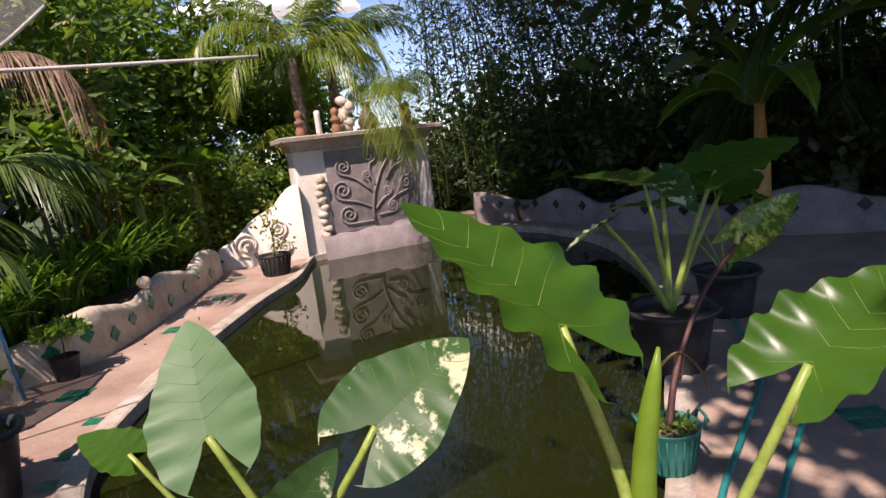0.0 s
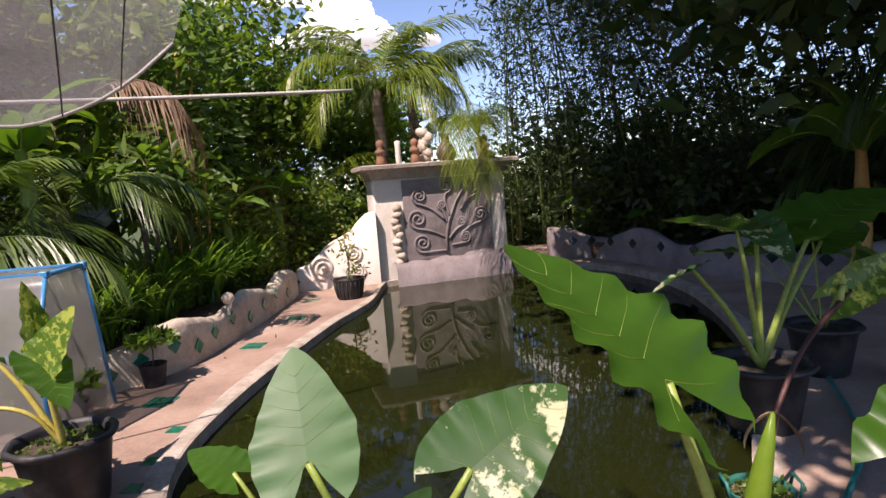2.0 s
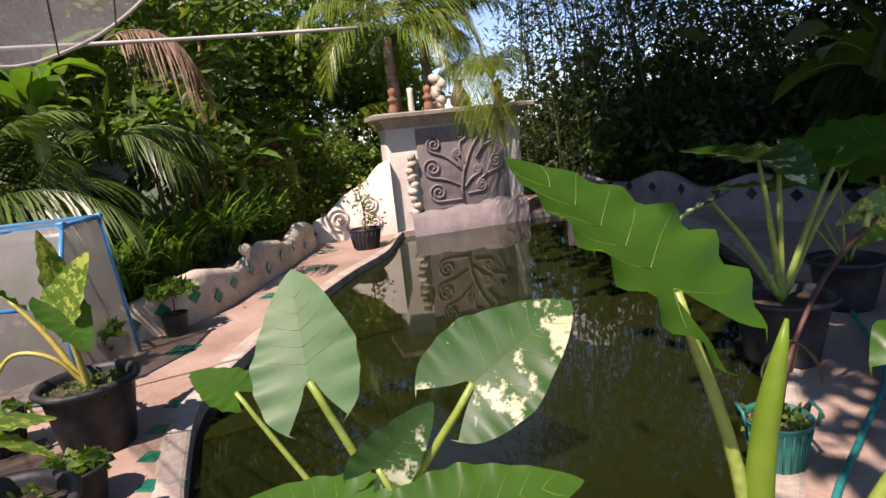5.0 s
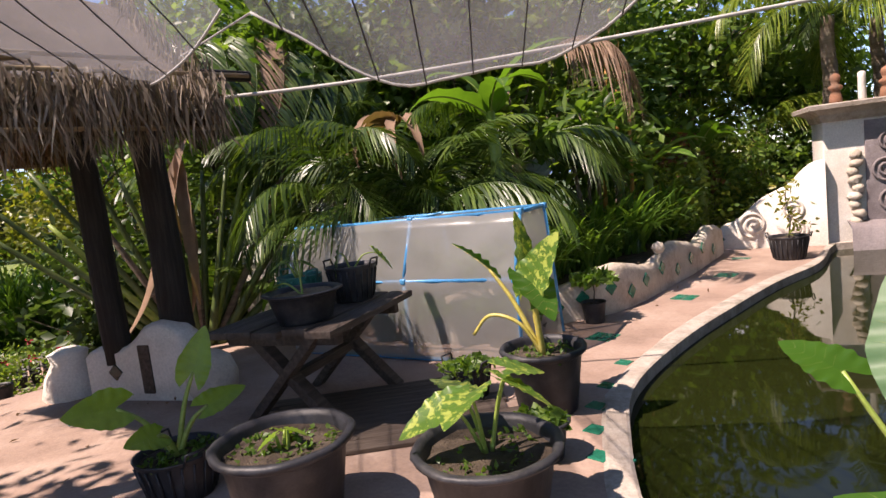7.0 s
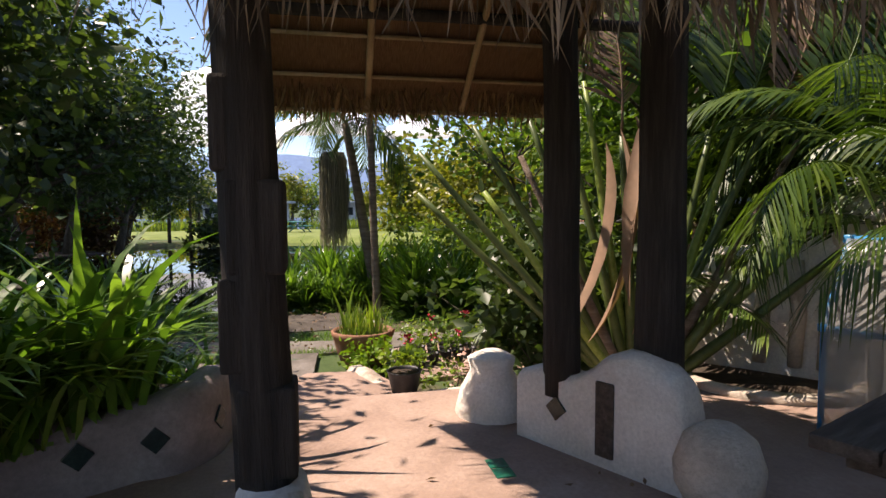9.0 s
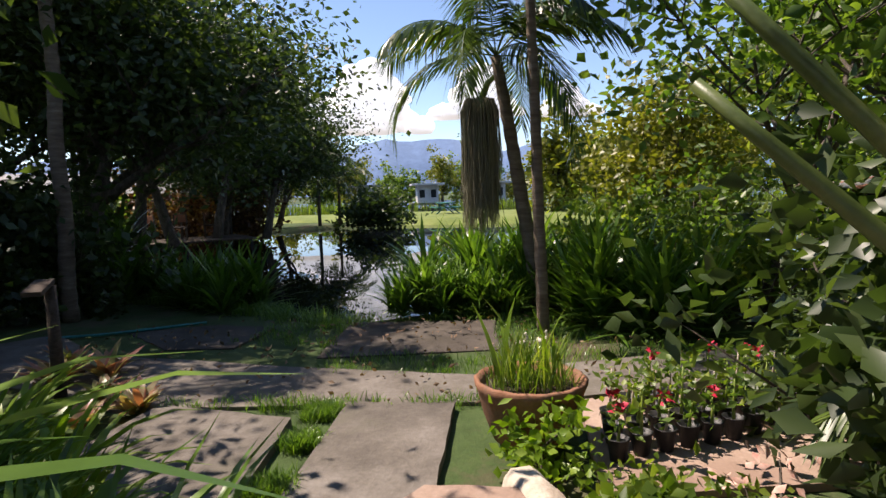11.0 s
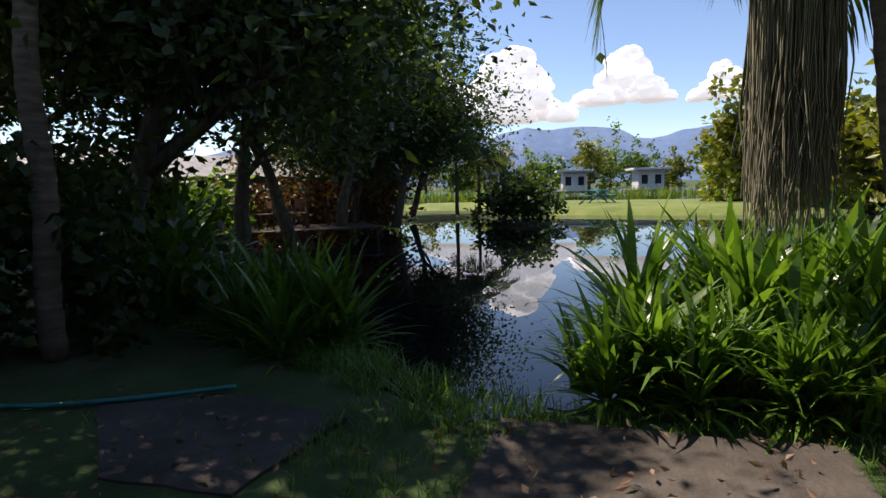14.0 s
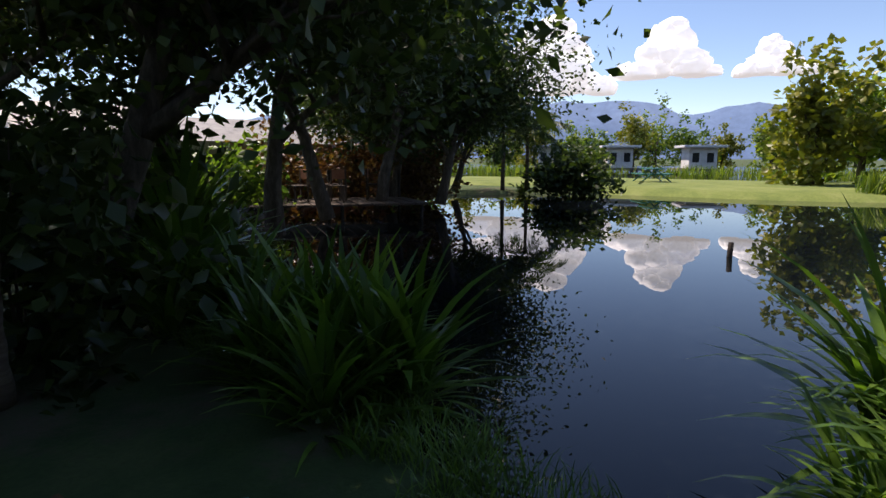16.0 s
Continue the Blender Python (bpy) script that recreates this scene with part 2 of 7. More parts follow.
PALM_LEAF = leafy("palm_leaflets", (0.025, 0.055, 0.010), (0.06, 0.11, 0.02), (0.13, 0.19, 0.04), rough=0.35, passing=0.3)
# Brighter copy of the palm leaf colour, with sunlight put into it.
PALM_SUNLIT = leafy("sunlit_yellow_green_leaflets", (0.09, 0.15, 0.015), (0.18, 0.25, 0.03), (0.30, 0.34, 0.06), rough=0.35, passing=0.35)
STRAP = leafy("strap_leaves", (0.055, 0.125, 0.02), (0.11, 0.22, 0.038), (0.20, 0.33, 0.065), rough=0.32, passing=0.4)
BANANA = leafy("banana_leaf", (0.05, 0.12, 0.015), (0.09, 0.19, 0.025), (0.15, 0.26, 0.04), rough=0.35, passing=0.45)
DEAD = leafy("dead_frond", (0.14, 0.08, 0.05), (0.24, 0.15, 0.10), (0.36, 0.25, 0.18), rough=0.8, passing=0.15)
ELEPHANT = leafy("elephant_ear_leaf", (0.05, 0.14, 0.02), (0.06, 0.17, 0.025), (0.07, 0.19, 0.03), rough=0.30, passing=0.62, scale=6.0)
ELEPHANT_PALE = leafy("grey_green_elephant_ear", (0.07, 0.15, 0.06), (0.08, 0.17, 0.07), (0.09, 0.18, 0.08), rough=0.5, passing=0.25, scale=5.0)
VARIEGATED = leafy("variegated_elephant_ear", (0.03, 0.09, 0.02), (0.035, 0.10, 0.025), (0.04, 0.11, 0.03), rough=0.48, passing=0.3, patch=(0.50, 0.52, 0.34), spots=7.0, cut=0.565)
LIME = leafy("lime_leaf", (0.12, 0.22, 0.02), (0.18, 0.30, 0.03), (0.25, 0.36, 0.06), rough=0.35, passing=0.4, scale=12)
LIME_SPOT = leafy("yellow_marbled_leaf", (0.06, 0.14, 0.02), (0.08, 0.17, 0.025), (0.10, 0.2, 0.03), rough=0.35, passing=0.35, patch=(0.34, 0.40, 0.08), spots=18.0)
STALK = surface("pale_green_stalk", (0.16, 0.24, 0.04), (0.24, 0.32, 0.06), (0.32, 0.40, 0.10), 20, 0.4, 0.1, 60)
STALK_YELLOW = surface("yellow_stalk", (0.38, 0.30, 0.05), (0.48, 0.40, 0.09), (0.52, 0.46, 0.16), 20, 0.4, 0.1, 60)
BAMBOO_GREEN = surface("green_bamboo_culm", (0.05, 0.08, 0.02), (0.09, 0.13, 0.035), (0.16, 0.19, 0.06), 5, 0.4, 0.1, 30)
BROMELIAD = leafy("pink_bromeliad", (0.20, 0.25, 0.06), (0.42, 0.30, 0.18), (0.50, 0.16, 0.14), rough=0.4, passing=0.35)
CROTON = leafy("reddish_shrub_leaves", (0.08, 0.03, 0.015), (0.15, 0.07, 0.03), (0.22, 0.15, 0.06), passing=0.3)

# ---- mesh helpers ----


class Geo:
    """Gathers vertices and faces for one mesh."""

    def __init__(self):
        self.v, self.f, self.n = [], [], 0

    def add(self, verts, faces, m=None):
        verts = np.asarray(verts, float).reshape(-1, 3)
        if m is not None:
            a = np.array(m)
            verts = verts @ a[:3, :3].T + a[:3, 3]
        self.v.append(verts)
        n = self.n
        self.f.extend([tuple(int(i) + n for i in face) for face in faces])
        self.n += len(verts)
        return self

    def mesh(self, name, mat, smooth=True):
        me = bpy.data.meshes.new(name)
        me.from_pydata(np.concatenate(self.v).tolist() if self.v else [], [], self.f)
        me.materials.append(mat)
        if smooth:
            me.polygons.foreach_set("use_smooth", [True] * len(me.polygons))
        me.update()
        return me


def thing(name, place=(0, 0, 0), turn=0.0, label="", category="", group="", kind=""):
    ob = new(name)
    ob.empty_display_size = 0.1
    ob.matrix_world = pose(*place, 0, 0, turn)
    return tagged(ob, label, category, group, kind)


def part(name, geo, mat, parent=None, label="", smooth=True):
    me = geo if isinstance(geo, bpy.types.Mesh) else geo.mesh(name, mat, smooth)
    ob = new(name, me)
    if parent is not None:
        ob.parent = parent
    if name in ("weeds", "leaves", "stems", "strings", "rushes", "grass", "leaflets", "twigs", "straw_fringe", "dry_leaves", "weed_tuft"):
        ob["kind"] = "stuff"
    return tagged(ob, label)


def solid(name, geo, mat, label="", category="", kind="", smooth=False, place=None, turn=0.0, group=""):
    ob = new(name, geo.mesh(name, mat, smooth))
    if place is not None:
        ob.matrix_world = pose(*place, 0, 0, turn)
    return tagged(ob, label, category, group, kind)


def box(cx, cy, cz, sx, sy, sz, bevel=0.0, m=None):
    """A block with chamfered edges; centre and full sizes."""
    bm = bmesh.new()
    bmesh.ops.create_cube(bm, size=1.0, matrix=Matrix.Translation((cx, cy, cz)) @ Matrix.Diagonal((sx, sy, sz, 1)))
    if bevel:
        bmesh.ops.bevel(bm, geom=bm.edges[:], offset=bevel, segments=2, affect="EDGES", profile=0.6)
    bm.verts.index_update()
    v, f = [tuple(q.co) for q in bm.verts], [tuple(q.index for q in face.verts) for face in bm.faces]
    bm.free()
    return v, f


def lathe(profile, n=24, wave=0.0, lobes=0, close=True):
    """Turned body from (radius, height) pairs; wave lifts the rim into lobes."""
    v, f = [], []
    for k, (rad, z) in enumerate(profile):
        for i in range(n):
            a = 2 * math.pi * i / n
            w = 1 + (wave * math.sin(lobes * a) if lobes and k >= len(profile) // 2 else 0)
            v.append((rad * w * math.cos(a), rad * w * math.sin(a), z))
    for k in range(len(profile) - 1):
        for i in range(n):
            j = (i + 1) % n
            f.append((k * n + i, k * n + j, (k + 1) * n + j, (k + 1) * n + i))
    if close:
        f.append(tuple(range(n))[::-1])
    return v, f


def tube(points, radii, n=6, cap=True):
    pts = [Vector(p) for p in points]
    if not hasattr(radii, "__len__"):
        radii = [radii] * len(pts)
    v, f = [], []
    side = None
    for k, p in enumerate(pts):
        d = (pts[min(k + 1, len(pts) - 1)] - pts[max(k - 1, 0)])
        d = d.normalized() if d.length > 1e-9 else Vector((0, 0, 1))
        if side is None:
            side = d.orthogonal().normalized()
        side = (side - d * side.dot(d))
        side = side.normalized() if side.length > 1e-6 else d.orthogonal().normalized()
        up = d.cross(side)
        for i in range(n):
            a = 2 * math.pi * i / n
            v.append(tuple(p + (side * math.cos(a) + up * math.sin(a)) * radii[k]))
    for k in range(len(pts) - 1):
        for i in range(n):
            j = (i + 1) % n
            f.append((k * n + i, k * n + j, (k + 1) * n + j, (k + 1) * n + i))
    if cap:
        f.append(tuple(range(n))[::-1])
        f.append(tuple(range((len(pts) - 1) * n, len(pts) * n)))
    return v, f


def spline(points, n):
    """Catmull-Rom through the points."""
    p = [Vector(q) for q in points]
    p = [p[0] * 2 - p[1]] + p + [p[-1] * 2 - p[-2]]
    out = []
    for k in range(1, len(p) - 2):
        for i in range(n):
            t = i / n
            a, b, c, d = p[k - 1], p[k], p[k + 1], p[k + 2]
            out.append(0.5 * (2 * b + (c - a) * t + (2 * a - 5 * b + 4 * c - d) * t * t + (3 * b - a - 3 * c + d) * t ** 3))
    return out + [p[-2]]


def blades(rng, n, spread, length, width, start=75, droop=90, segs=5, fold=0.0):
    """n arching strap leaves from a common foot."""
    az, e0 = rng.uniform(0, 2 * np.pi, n), np.radians(rng.normal(start, 9, n))
    ln, dr = length * rng.uniform(0.55, 1.1, n), np.radians(droop * rng.uniform(0.5, 1.25, n))
    rad = spread * np.sqrt(rng.uniform(0, 1, n))
    a2 = rng.uniform(0, 2 * np.pi, n)
    x, y, z = rad * np.cos(a2), rad * np.sin(a2), np.zeros(n)
    twist = rng.normal(0, 0.35, n)
    verts = np.zeros((n, segs + 1, 2, 3))
    for k in range(segs + 1):
        s = k / segs
        w = width * (0.55 + 1.6 * s * (1 - s)) * (1 - s ** 4) * ln / length
        sx, sy = -np.sin(az + twist), np.cos(az + twist)
        verts[:, k, 0] = np.stack([x - sx * w / 2, y - sy * w / 2, z], 1)
        verts[:, k, 1] = np.stack([x + sx * w / 2, y + sy * w / 2, z], 1)
        th = e0 - dr * s ** 1.3
        step = ln / segs
        x, y, z = x + np.cos(az) * np.cos(th) * step, y + np.sin(az) * np.cos(th) * step, z + np.sin(th) * step
    base = np.arange(n)[:, None] * (segs + 1) * 2 + np.arange(segs)[None] * 2
    f = np.stack([base, base + 1, base + 3, base + 2], -1).reshape(-1, 4)
    return verts.reshape(-1, 3), f


def frond(rng, length, pairs, leaflet, start=55, droop=110, hang=0.5, width=0.03, angle=55, rachis=0.012):
    """A feather palm frond that leaves the origin along +x and arches over."""
    segs = 14
    pts, x, z = [], 0.0, 0.0
    for k in range(segs + 1):
        pts.append((x, 0, z))
        th = radians(start - droop * (k / segs) ** 1.2)
        x, z = x + math.cos(th) * length / segs, z + math.sin(th) * length / segs
    g = Geo()
    g.add(*tube(pts, [rachis * (1 - 0.8 * k / segs) for k in range(segs + 1)], 4))
    P = np.array(pts)
    s = np.linspace(0.16, 0.99, pairs)
    idx = s * segs
    i0 = np.minimum(idx.astype(int), segs - 1)
    fr = (idx - i0)[:, None]
    pos = P[i0] * (1 - fr) + P[i0 + 1] * fr
    tan = P[i0 + 1] - P[i0]
    tan /= np.linalg.norm(tan, axis=1)[:, None]
    for side in (-1, 1):
        ln = leaflet * (0.45 + 1.1 * np.sin(np.pi * np.clip(s * 0.9 + 0.08, 0, 1)) ** 0.8) * rng.uniform(0.85, 1.1, pairs) * 0.7
        a = np.radians(angle + rng.normal(0, 5, pairs)) * (1 - 0.45 * s)
        d = tan * np.cos(a)[:, None] + np.array([0, side, 0]) * np.sin(a)[:, None]
        hg = hang * rng.uniform(0.6, 1.3, pairs)
        mid = pos + d * (ln * 0.5)[:, None] + np.array([0, 0, -1.0]) * (hg * ln * 0.18)[:, None]
        tip = pos + d * (ln * 0.92)[:, None] + np.array([0, 0, -1.0]) * (hg * ln * 0.6)[:, None]
        wv = tan * (width / 2)
        v = np.stack([pos - wv * 0.5, pos + wv * 0.5, mid + wv, mid - wv, tip], 1).reshape(-1, 3)
        b = np.arange(pairs) * 5
        f = [tuple(q) for q in np.stack([b, b + 1, b + 2, b + 3], 1)] + [tuple(q) for q in np.stack([b + 3, b + 2, b + 4], 1)]
        g.add(v, f)
    return np.concatenate(g.v), g.f


def scatter_leaves(rng, centres, per, spread, length, width, hang=0.3):
    """Small folded leaves round twig ends: two triangles each."""
    c = np.repeat(np.asarray(centres, float), per, axis=0)
    n = len(c)
    p = c + rng.normal(0, 1, (n, 3)) * np.asarray(spread)
    d = rng.normal(0, 1, (n, 3))
    d[:, 2] = d[:, 2] * 0.6 - hang
    d /= np.linalg.norm(d, axis=1)[:, None]
    q = rng.normal(0, 1, (n, 3))
    s = np.cross(d, q)
    s /= np.linalg.norm(s, axis=1)[:, None]
    up = np.cross(s, d)
    ln = (length * rng.uniform(0.6, 1.25, n))[:, None]
    w = (width * rng.uniform(0.7, 1.2, n))[:, None]
    v = np.stack([p, p + d * ln * 0.45 + s * w + up * w * 0.35, p + d * ln, p + d * ln * 0.45 - s * w + up * w * 0.35], 1).reshape(-1, 3)
    b = np.arange(n) * 4
    f = np.concatenate([np.stack([b, b + 1, b + 2], 1), np.stack([b, b + 2, b + 3], 1)])
    return v, f


def limbs(rng, base, height, spread, radius, levels=3, forks=4, bend=0.25):
    """Tapered trunk with forking limbs; gives the wood and the twig ends."""
    g, ends = Geo(), []

    def grow(p, d, ln, r, level):
        pts, q = [p], p.copy()
        for k in range(4):
            d = (d + Vector(rng.normal(0, bend, 3)) * 0.5 + Vector((0, 0, 0.06))).normalized()
            q = q + d * ln / 4
            pts.append(q.copy())
        g.add(*tube(pts, [r * (1 - 0.16 * k) for k in range(5)], 7 if level == levels else 5))
        if level == 0:
            ends.append(tuple(q))
            ends.append(tuple(pts[2]))
            return
        for k in range(forks):
            a = 2 * math.pi * (k + rng.uniform(0, 0.7)) / forks
            out = Vector((math.cos(a), math.sin(a), 0)) * spread
            nd = (d * 0.75 + out * rng.uniform(0.6, 1.1) + Vector((0, 0, 0.15))).normalized()
            start = pts[rng.integers(2, 5)]
            grow(start.copy(), nd, ln * rng.uniform(0.55, 0.8), r * 0.5, level - 1)

    grow(Vector(base), Vector((0, 0, 1)), height, radius, levels)
    return g, ends


def elephant_leaf(length, width, wave=0.05, cup=0.12, lobe=0.42, waves=9, rng=None):
    """Arrow-shaped blade along +x with its stalk at the origin, lobes behind it, wavy rim; and its raised veins."""
    nu, nv = 34, 7
    v, f = [], []
    us = [-lobe + (1 + lobe) * k / (nu - 1) for k in range(nu)]

    def half(u):
        if u < 0:
            return width / 2 * math.sqrt(max(0.0, 1 - (u / lobe) ** 2)) * 0.98 + 0.002
        return width / 2 * max(0.0, 1 - u ** 1.9) ** 0.8 * (1 + 0.08 * math.sin(math.pi * min(1, 2.2 * u)))

    def inner(u):
        return 0.0 if u >= 0 else min(half(u), width * 0.05 + width * 0.32 * (-u / lobe) ** 1.4)

    def height(u, v_, side):
        t = abs(v_) / (width / 2)
        return cup * length * (t ** 1.6) * 0.5 - 0.10 * length * u * u + wave * length * t * t * math.sin(waves * math.pi * u + side) * 0.55

    for side in (-1, 1):
        start = len(v)
        for u in us:
            lo, hi = inner(u), half(u)
            for j in range(nv):
                q = lo + (hi - lo) * j / (nv - 1)
                v.append((u * length, side * q, height(u, q, side)))
        for i in range(nu - 1):
            for j in range(nv - 1):
                a = start + i * nv + j
                f.append((a, a + nv, a + nv + 1, a + 1) if side > 0 else (a, a + 1, a + nv + 1, a + nv))
    veins = Geo()
    veins.add(*tube([(u * length, 0, height(u, 0, 0) - 0.004) for u in np.linspace(0, 0.97, 8)], [0.0055 * length * (1.2 - u) + 0.0008 for u in np.linspace(0, 1, 8)], 5))
    for side in (-1, 1):
        for u0 in (0.02, 0.14, 0.28, 0.42, 0.57, 0.72):
            pts = []
            for k in range(5):
                t = k / 4 * 0.93
                u = u0 + (0.16 if u0 > 0.05 else -0.16) * t
                q = half(max(u, 0.0)) * t if u >= 0 else (inner(u) + (half(u) - inner(u)) * 0.5) * t
                pts.append((u * length, side * q, height(u, q, side) + 0.001))
            veins.add(*tube(pts, [0.0016 * length * (1 - 0.7 * k / 4) for k in range(5)], 4))
    g = Geo()
    g.add(v, f)
    return g, veins


def strip_leaf(length, width, start, droop, segs=10, fold=0.18, tear=0.0, rng=None):
    """A long broad leaf (banana) along +x with a folded midrib; torn edges if asked."""
    v, f = [], []
    x = z = 0.0
    pts = []
    for k in range(segs + 1):
        s = k / segs
        w = width / 2 * (min(1, 5 * s) ** 0.7) * (1 - s ** 3.5) + 0.004
        th = radians(start - droop * s ** 1.2)
        nx, nz = -math.sin(th), math.cos(th)
        a = w * (1 - tear * (rng.uniform() if rng is not None and k % 2 else 0))
        b = w * (1 - tear * (rng.uniform() if rng is not None and k % 3 else 0))
        v += [(x + nx * fold * a, -a, z + nz * fold * a), (x, 0, z), (x + nx * fold * b, b, z + nz * fold * b)]
        pts.append((x, 0, z - 0.004))
        x, z = x + math.cos(th) * length / segs, z + math.sin(th) * length / segs
    for k in range(segs):
        a = 3 * k
        f += [(a, a + 1, a + 4, a + 3), (a + 1, a + 2, a + 5, a + 4)]
    return v, f, pts

# ---- ground, lake, terrace ----
OUT = -0.42      # level of the lower garden
WATER = -0.65    # lake
R = np.random.default_rng(7)


def ring_sheet(name, inner, outer, mat, z_in, z_out, label, category, rows=1, skirt=0.0):
    """A flat sheet with a hole: inner and outer outlines have as many points."""
    g = Geo()
    n = len(inner)
    v = []
    for k in range(rows + 1):
        t = (k / rows) ** 2.2
        for a, b in zip(inner, outer):
            v.append((a[0] + (b[0] - a[0]) * t, a[1] + (b[1] - a[1]) * t, z_in + (z_out - z_in) * min(1, t * 3000)))
    f = [(k * n + i, k * n + (i + 1) % n, (k + 1) * n + (i + 1) % n, (k + 1) * n + i) for k in range(rows) for i in range(n)]
    if skirt:
        b = len(v)
        v += [(p[0], p[1], z_in - skirt) for p in inner]
        f += [(i, b + i, b + (i + 1) % n, (i + 1) % n) for i in range(n)]
        c = len(v)
        v += [(p[0], p[1], z_out - skirt) for p in outer]
        o = rows * n
        f += [(o + i, o + (i + 1) % n, c + (i + 1) % n, c + i) for i in range(n)]
    g.add(v, f)
    return solid(name, g, mat, label, category, "structure")


def by_angle(outline, centre, n):
    """Resamples a closed outline at n even angles about a centre."""
    pts = [(p.x, p.y) for p in spline([(*q, 0) for q in outline] + [(*outline[0], 0)], 10)]
    ang = np.unwrap([math.atan2(y - centre[1], x - centre[0]) for x, y in pts])
    if ang[-1] < ang[0]:
        pts, ang = pts[::-1], ang[::-1]
    want = ang[0] + np.linspace(0, 2 * np.pi, n, endpoint=False)
    xs, ys = np.array(pts).T
    return [(float(np.interp(a, ang, xs)), float(np.interp(a, ang, ys))) for a in want], want


def square_round(centre, angles, x0, x1, y0, y1):
    out = []
    for a in angles:
        c, s = math.cos(a), math.sin(a)
        k = min((x1 - centre[0]) / c if c > 1e-9 else (x0 - centre[0]) / c if c < -1e-9 else 1e9,
                (y1 - centre[1]) / s if s > 1e-9 else (y0 - centre[1]) / s if s < -1e-9 else 1e9)
        out.append((centre[0] + c * k, centre[1] + s * k))
    return out


POND_LINE = [(-1.70, 2.05), (-1.95, 2.45), (-2.34, 3.25), (-2.49, 4.4), (-2.5, 5.6), (-2.46, 6.8), (-2.33, 7.9), (-2.42, 8.9),
             (-2.5, 9.5), (-1.5, 9.95), (-0.45, 10.4), (0.4, 10.5), (1.3, 9.8), (1.9, 8.2), (1.9, 6.2), (1.6, 4.6), (1.1, 3.3),
             (0.75, 2.3), (0.35, 1.55), (-0.35, 1.25), (-1.1, 1.45)]
pond_c = (-0.4, 5.6)
pond_edge, pond_a = by_angle(POND_LINE, pond_c, 120)
ring_sheet("floor", pond_edge, square_round(pond_c, pond_a, -7.0, 6.5, -4.0, 13.5), TERRACE, 0.0, 0.0,
           "pinkish worn cement terrace round a garden pond", "floor", 3, 0.5)
# coping round the pond: a rough strip a little proud of the floor
g = Geo()
v, f = [], []
n = len(pond_edge)
for off, z in ((-0.015, -0.30), (-0.02, 0.004), (0.0, 0.012), (0.13, 0.012), (0.16, 0.0)):
    for i, (x, y) in enumerate(pond_edge):
        d = Vector((x - pond_c[0], y - pond_c[1])).normalized()
        w = off + (0.015 * noise.noise((x * 3, y * 3, 1)) if off > 0.05 else 0)
        v.append((x + d.x * w, y + d.y * w, z))
for k in range(4):
    f += [(k * n + i, (k + 1) * n + i, (k + 1) * n + (i + 1) % n, k * n + (i + 1) % n) for i in range(n)]
g.add(v, f)
solid("pond_coping", g, COPING, "rough pale cement coping round the pond", "coping", "structure")
g = Geo()
g.add([(x, y, -0.09) for x, y in pond_edge], [tuple(range(n))])
solid("pond_water", g, POND, "murky olive-green still water of the garden pond", "water", "structure")

LAKE_LINE = [(-13.35, -1.7), (-13.75, -2.3), (-14.1, -2.8), (-14.9, -3.9), (-15.6, -5.6), (-18.5, -8.6), (-24, -12.5), (-31, -15.5),
             (-36, -10), (-39, -6), (-40, -3), (-41.2, 2), (-40, 6.5), (-38, 14), (-31, 22), (-22, 17), (-17.5, 8), (-15.6, 3.0), (-14.6, 0.6),
             (-13.8, -0.9)]
lake_c = (-26.5, -0.5)
lake_edge, lake_a = by_angle(LAKE_LINE, lake_c, 120)
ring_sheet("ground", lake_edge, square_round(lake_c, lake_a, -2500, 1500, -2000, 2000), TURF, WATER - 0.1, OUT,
           "rough garden grass and earth, coloured as shaded, down to the lake", "ground", 40)
g = Geo()
g.add([(-44, -20, WATER), (-12.6, -20, WATER), (-12.6, 26, WATER), (-44, 26, WATER)], [(0, 1, 2, 3)])
solid("lake_water", g, LAKE, "dark still lake that mirrors trees and clouds", "water", "structure")
# sunlit meadow on the far bank, with the second water behind it
g = Geo()
rows = [(-38.8, -0.3), (-39.6, 0.0), (-41.5, 0.10), (-47, 0.13), (-53, 0.12), (-54.5, -0.02)]
v = []
ys = np.linspace(-14, 30, 30)
for x, dz in rows:
    for y in ys:
        bend = 1.2 * math.sin(y * 0.3) - 0.02 * (y - 2) ** 2 * (1 if x > -45 else 0)
        v.append((x + bend * 0.6, y, OUT + dz))
g.add(v, [(k * 30 + i, k * 30 + i + 1, (k + 1) * 30 + i + 1, (k + 1) * 30 + i) for k in range(5) for i in range(29)])
solid("far_meadow", g, MEADOW, "mown grass strip on the far bank, coloured as sunlit", "lawn", "structure", True)
g = Geo()
g.add([(-130, -70, OUT + 0.03), (-54, -70, OUT + 0.03), (-54, 80, OUT + 0.03), (-130, 80, OUT + 0.03)], [(0, 1, 2, 3)])
solid("far_water", g, LAKE, "pale far pond behind the meadow", "water", "structure")

# ---- low garden walls ----


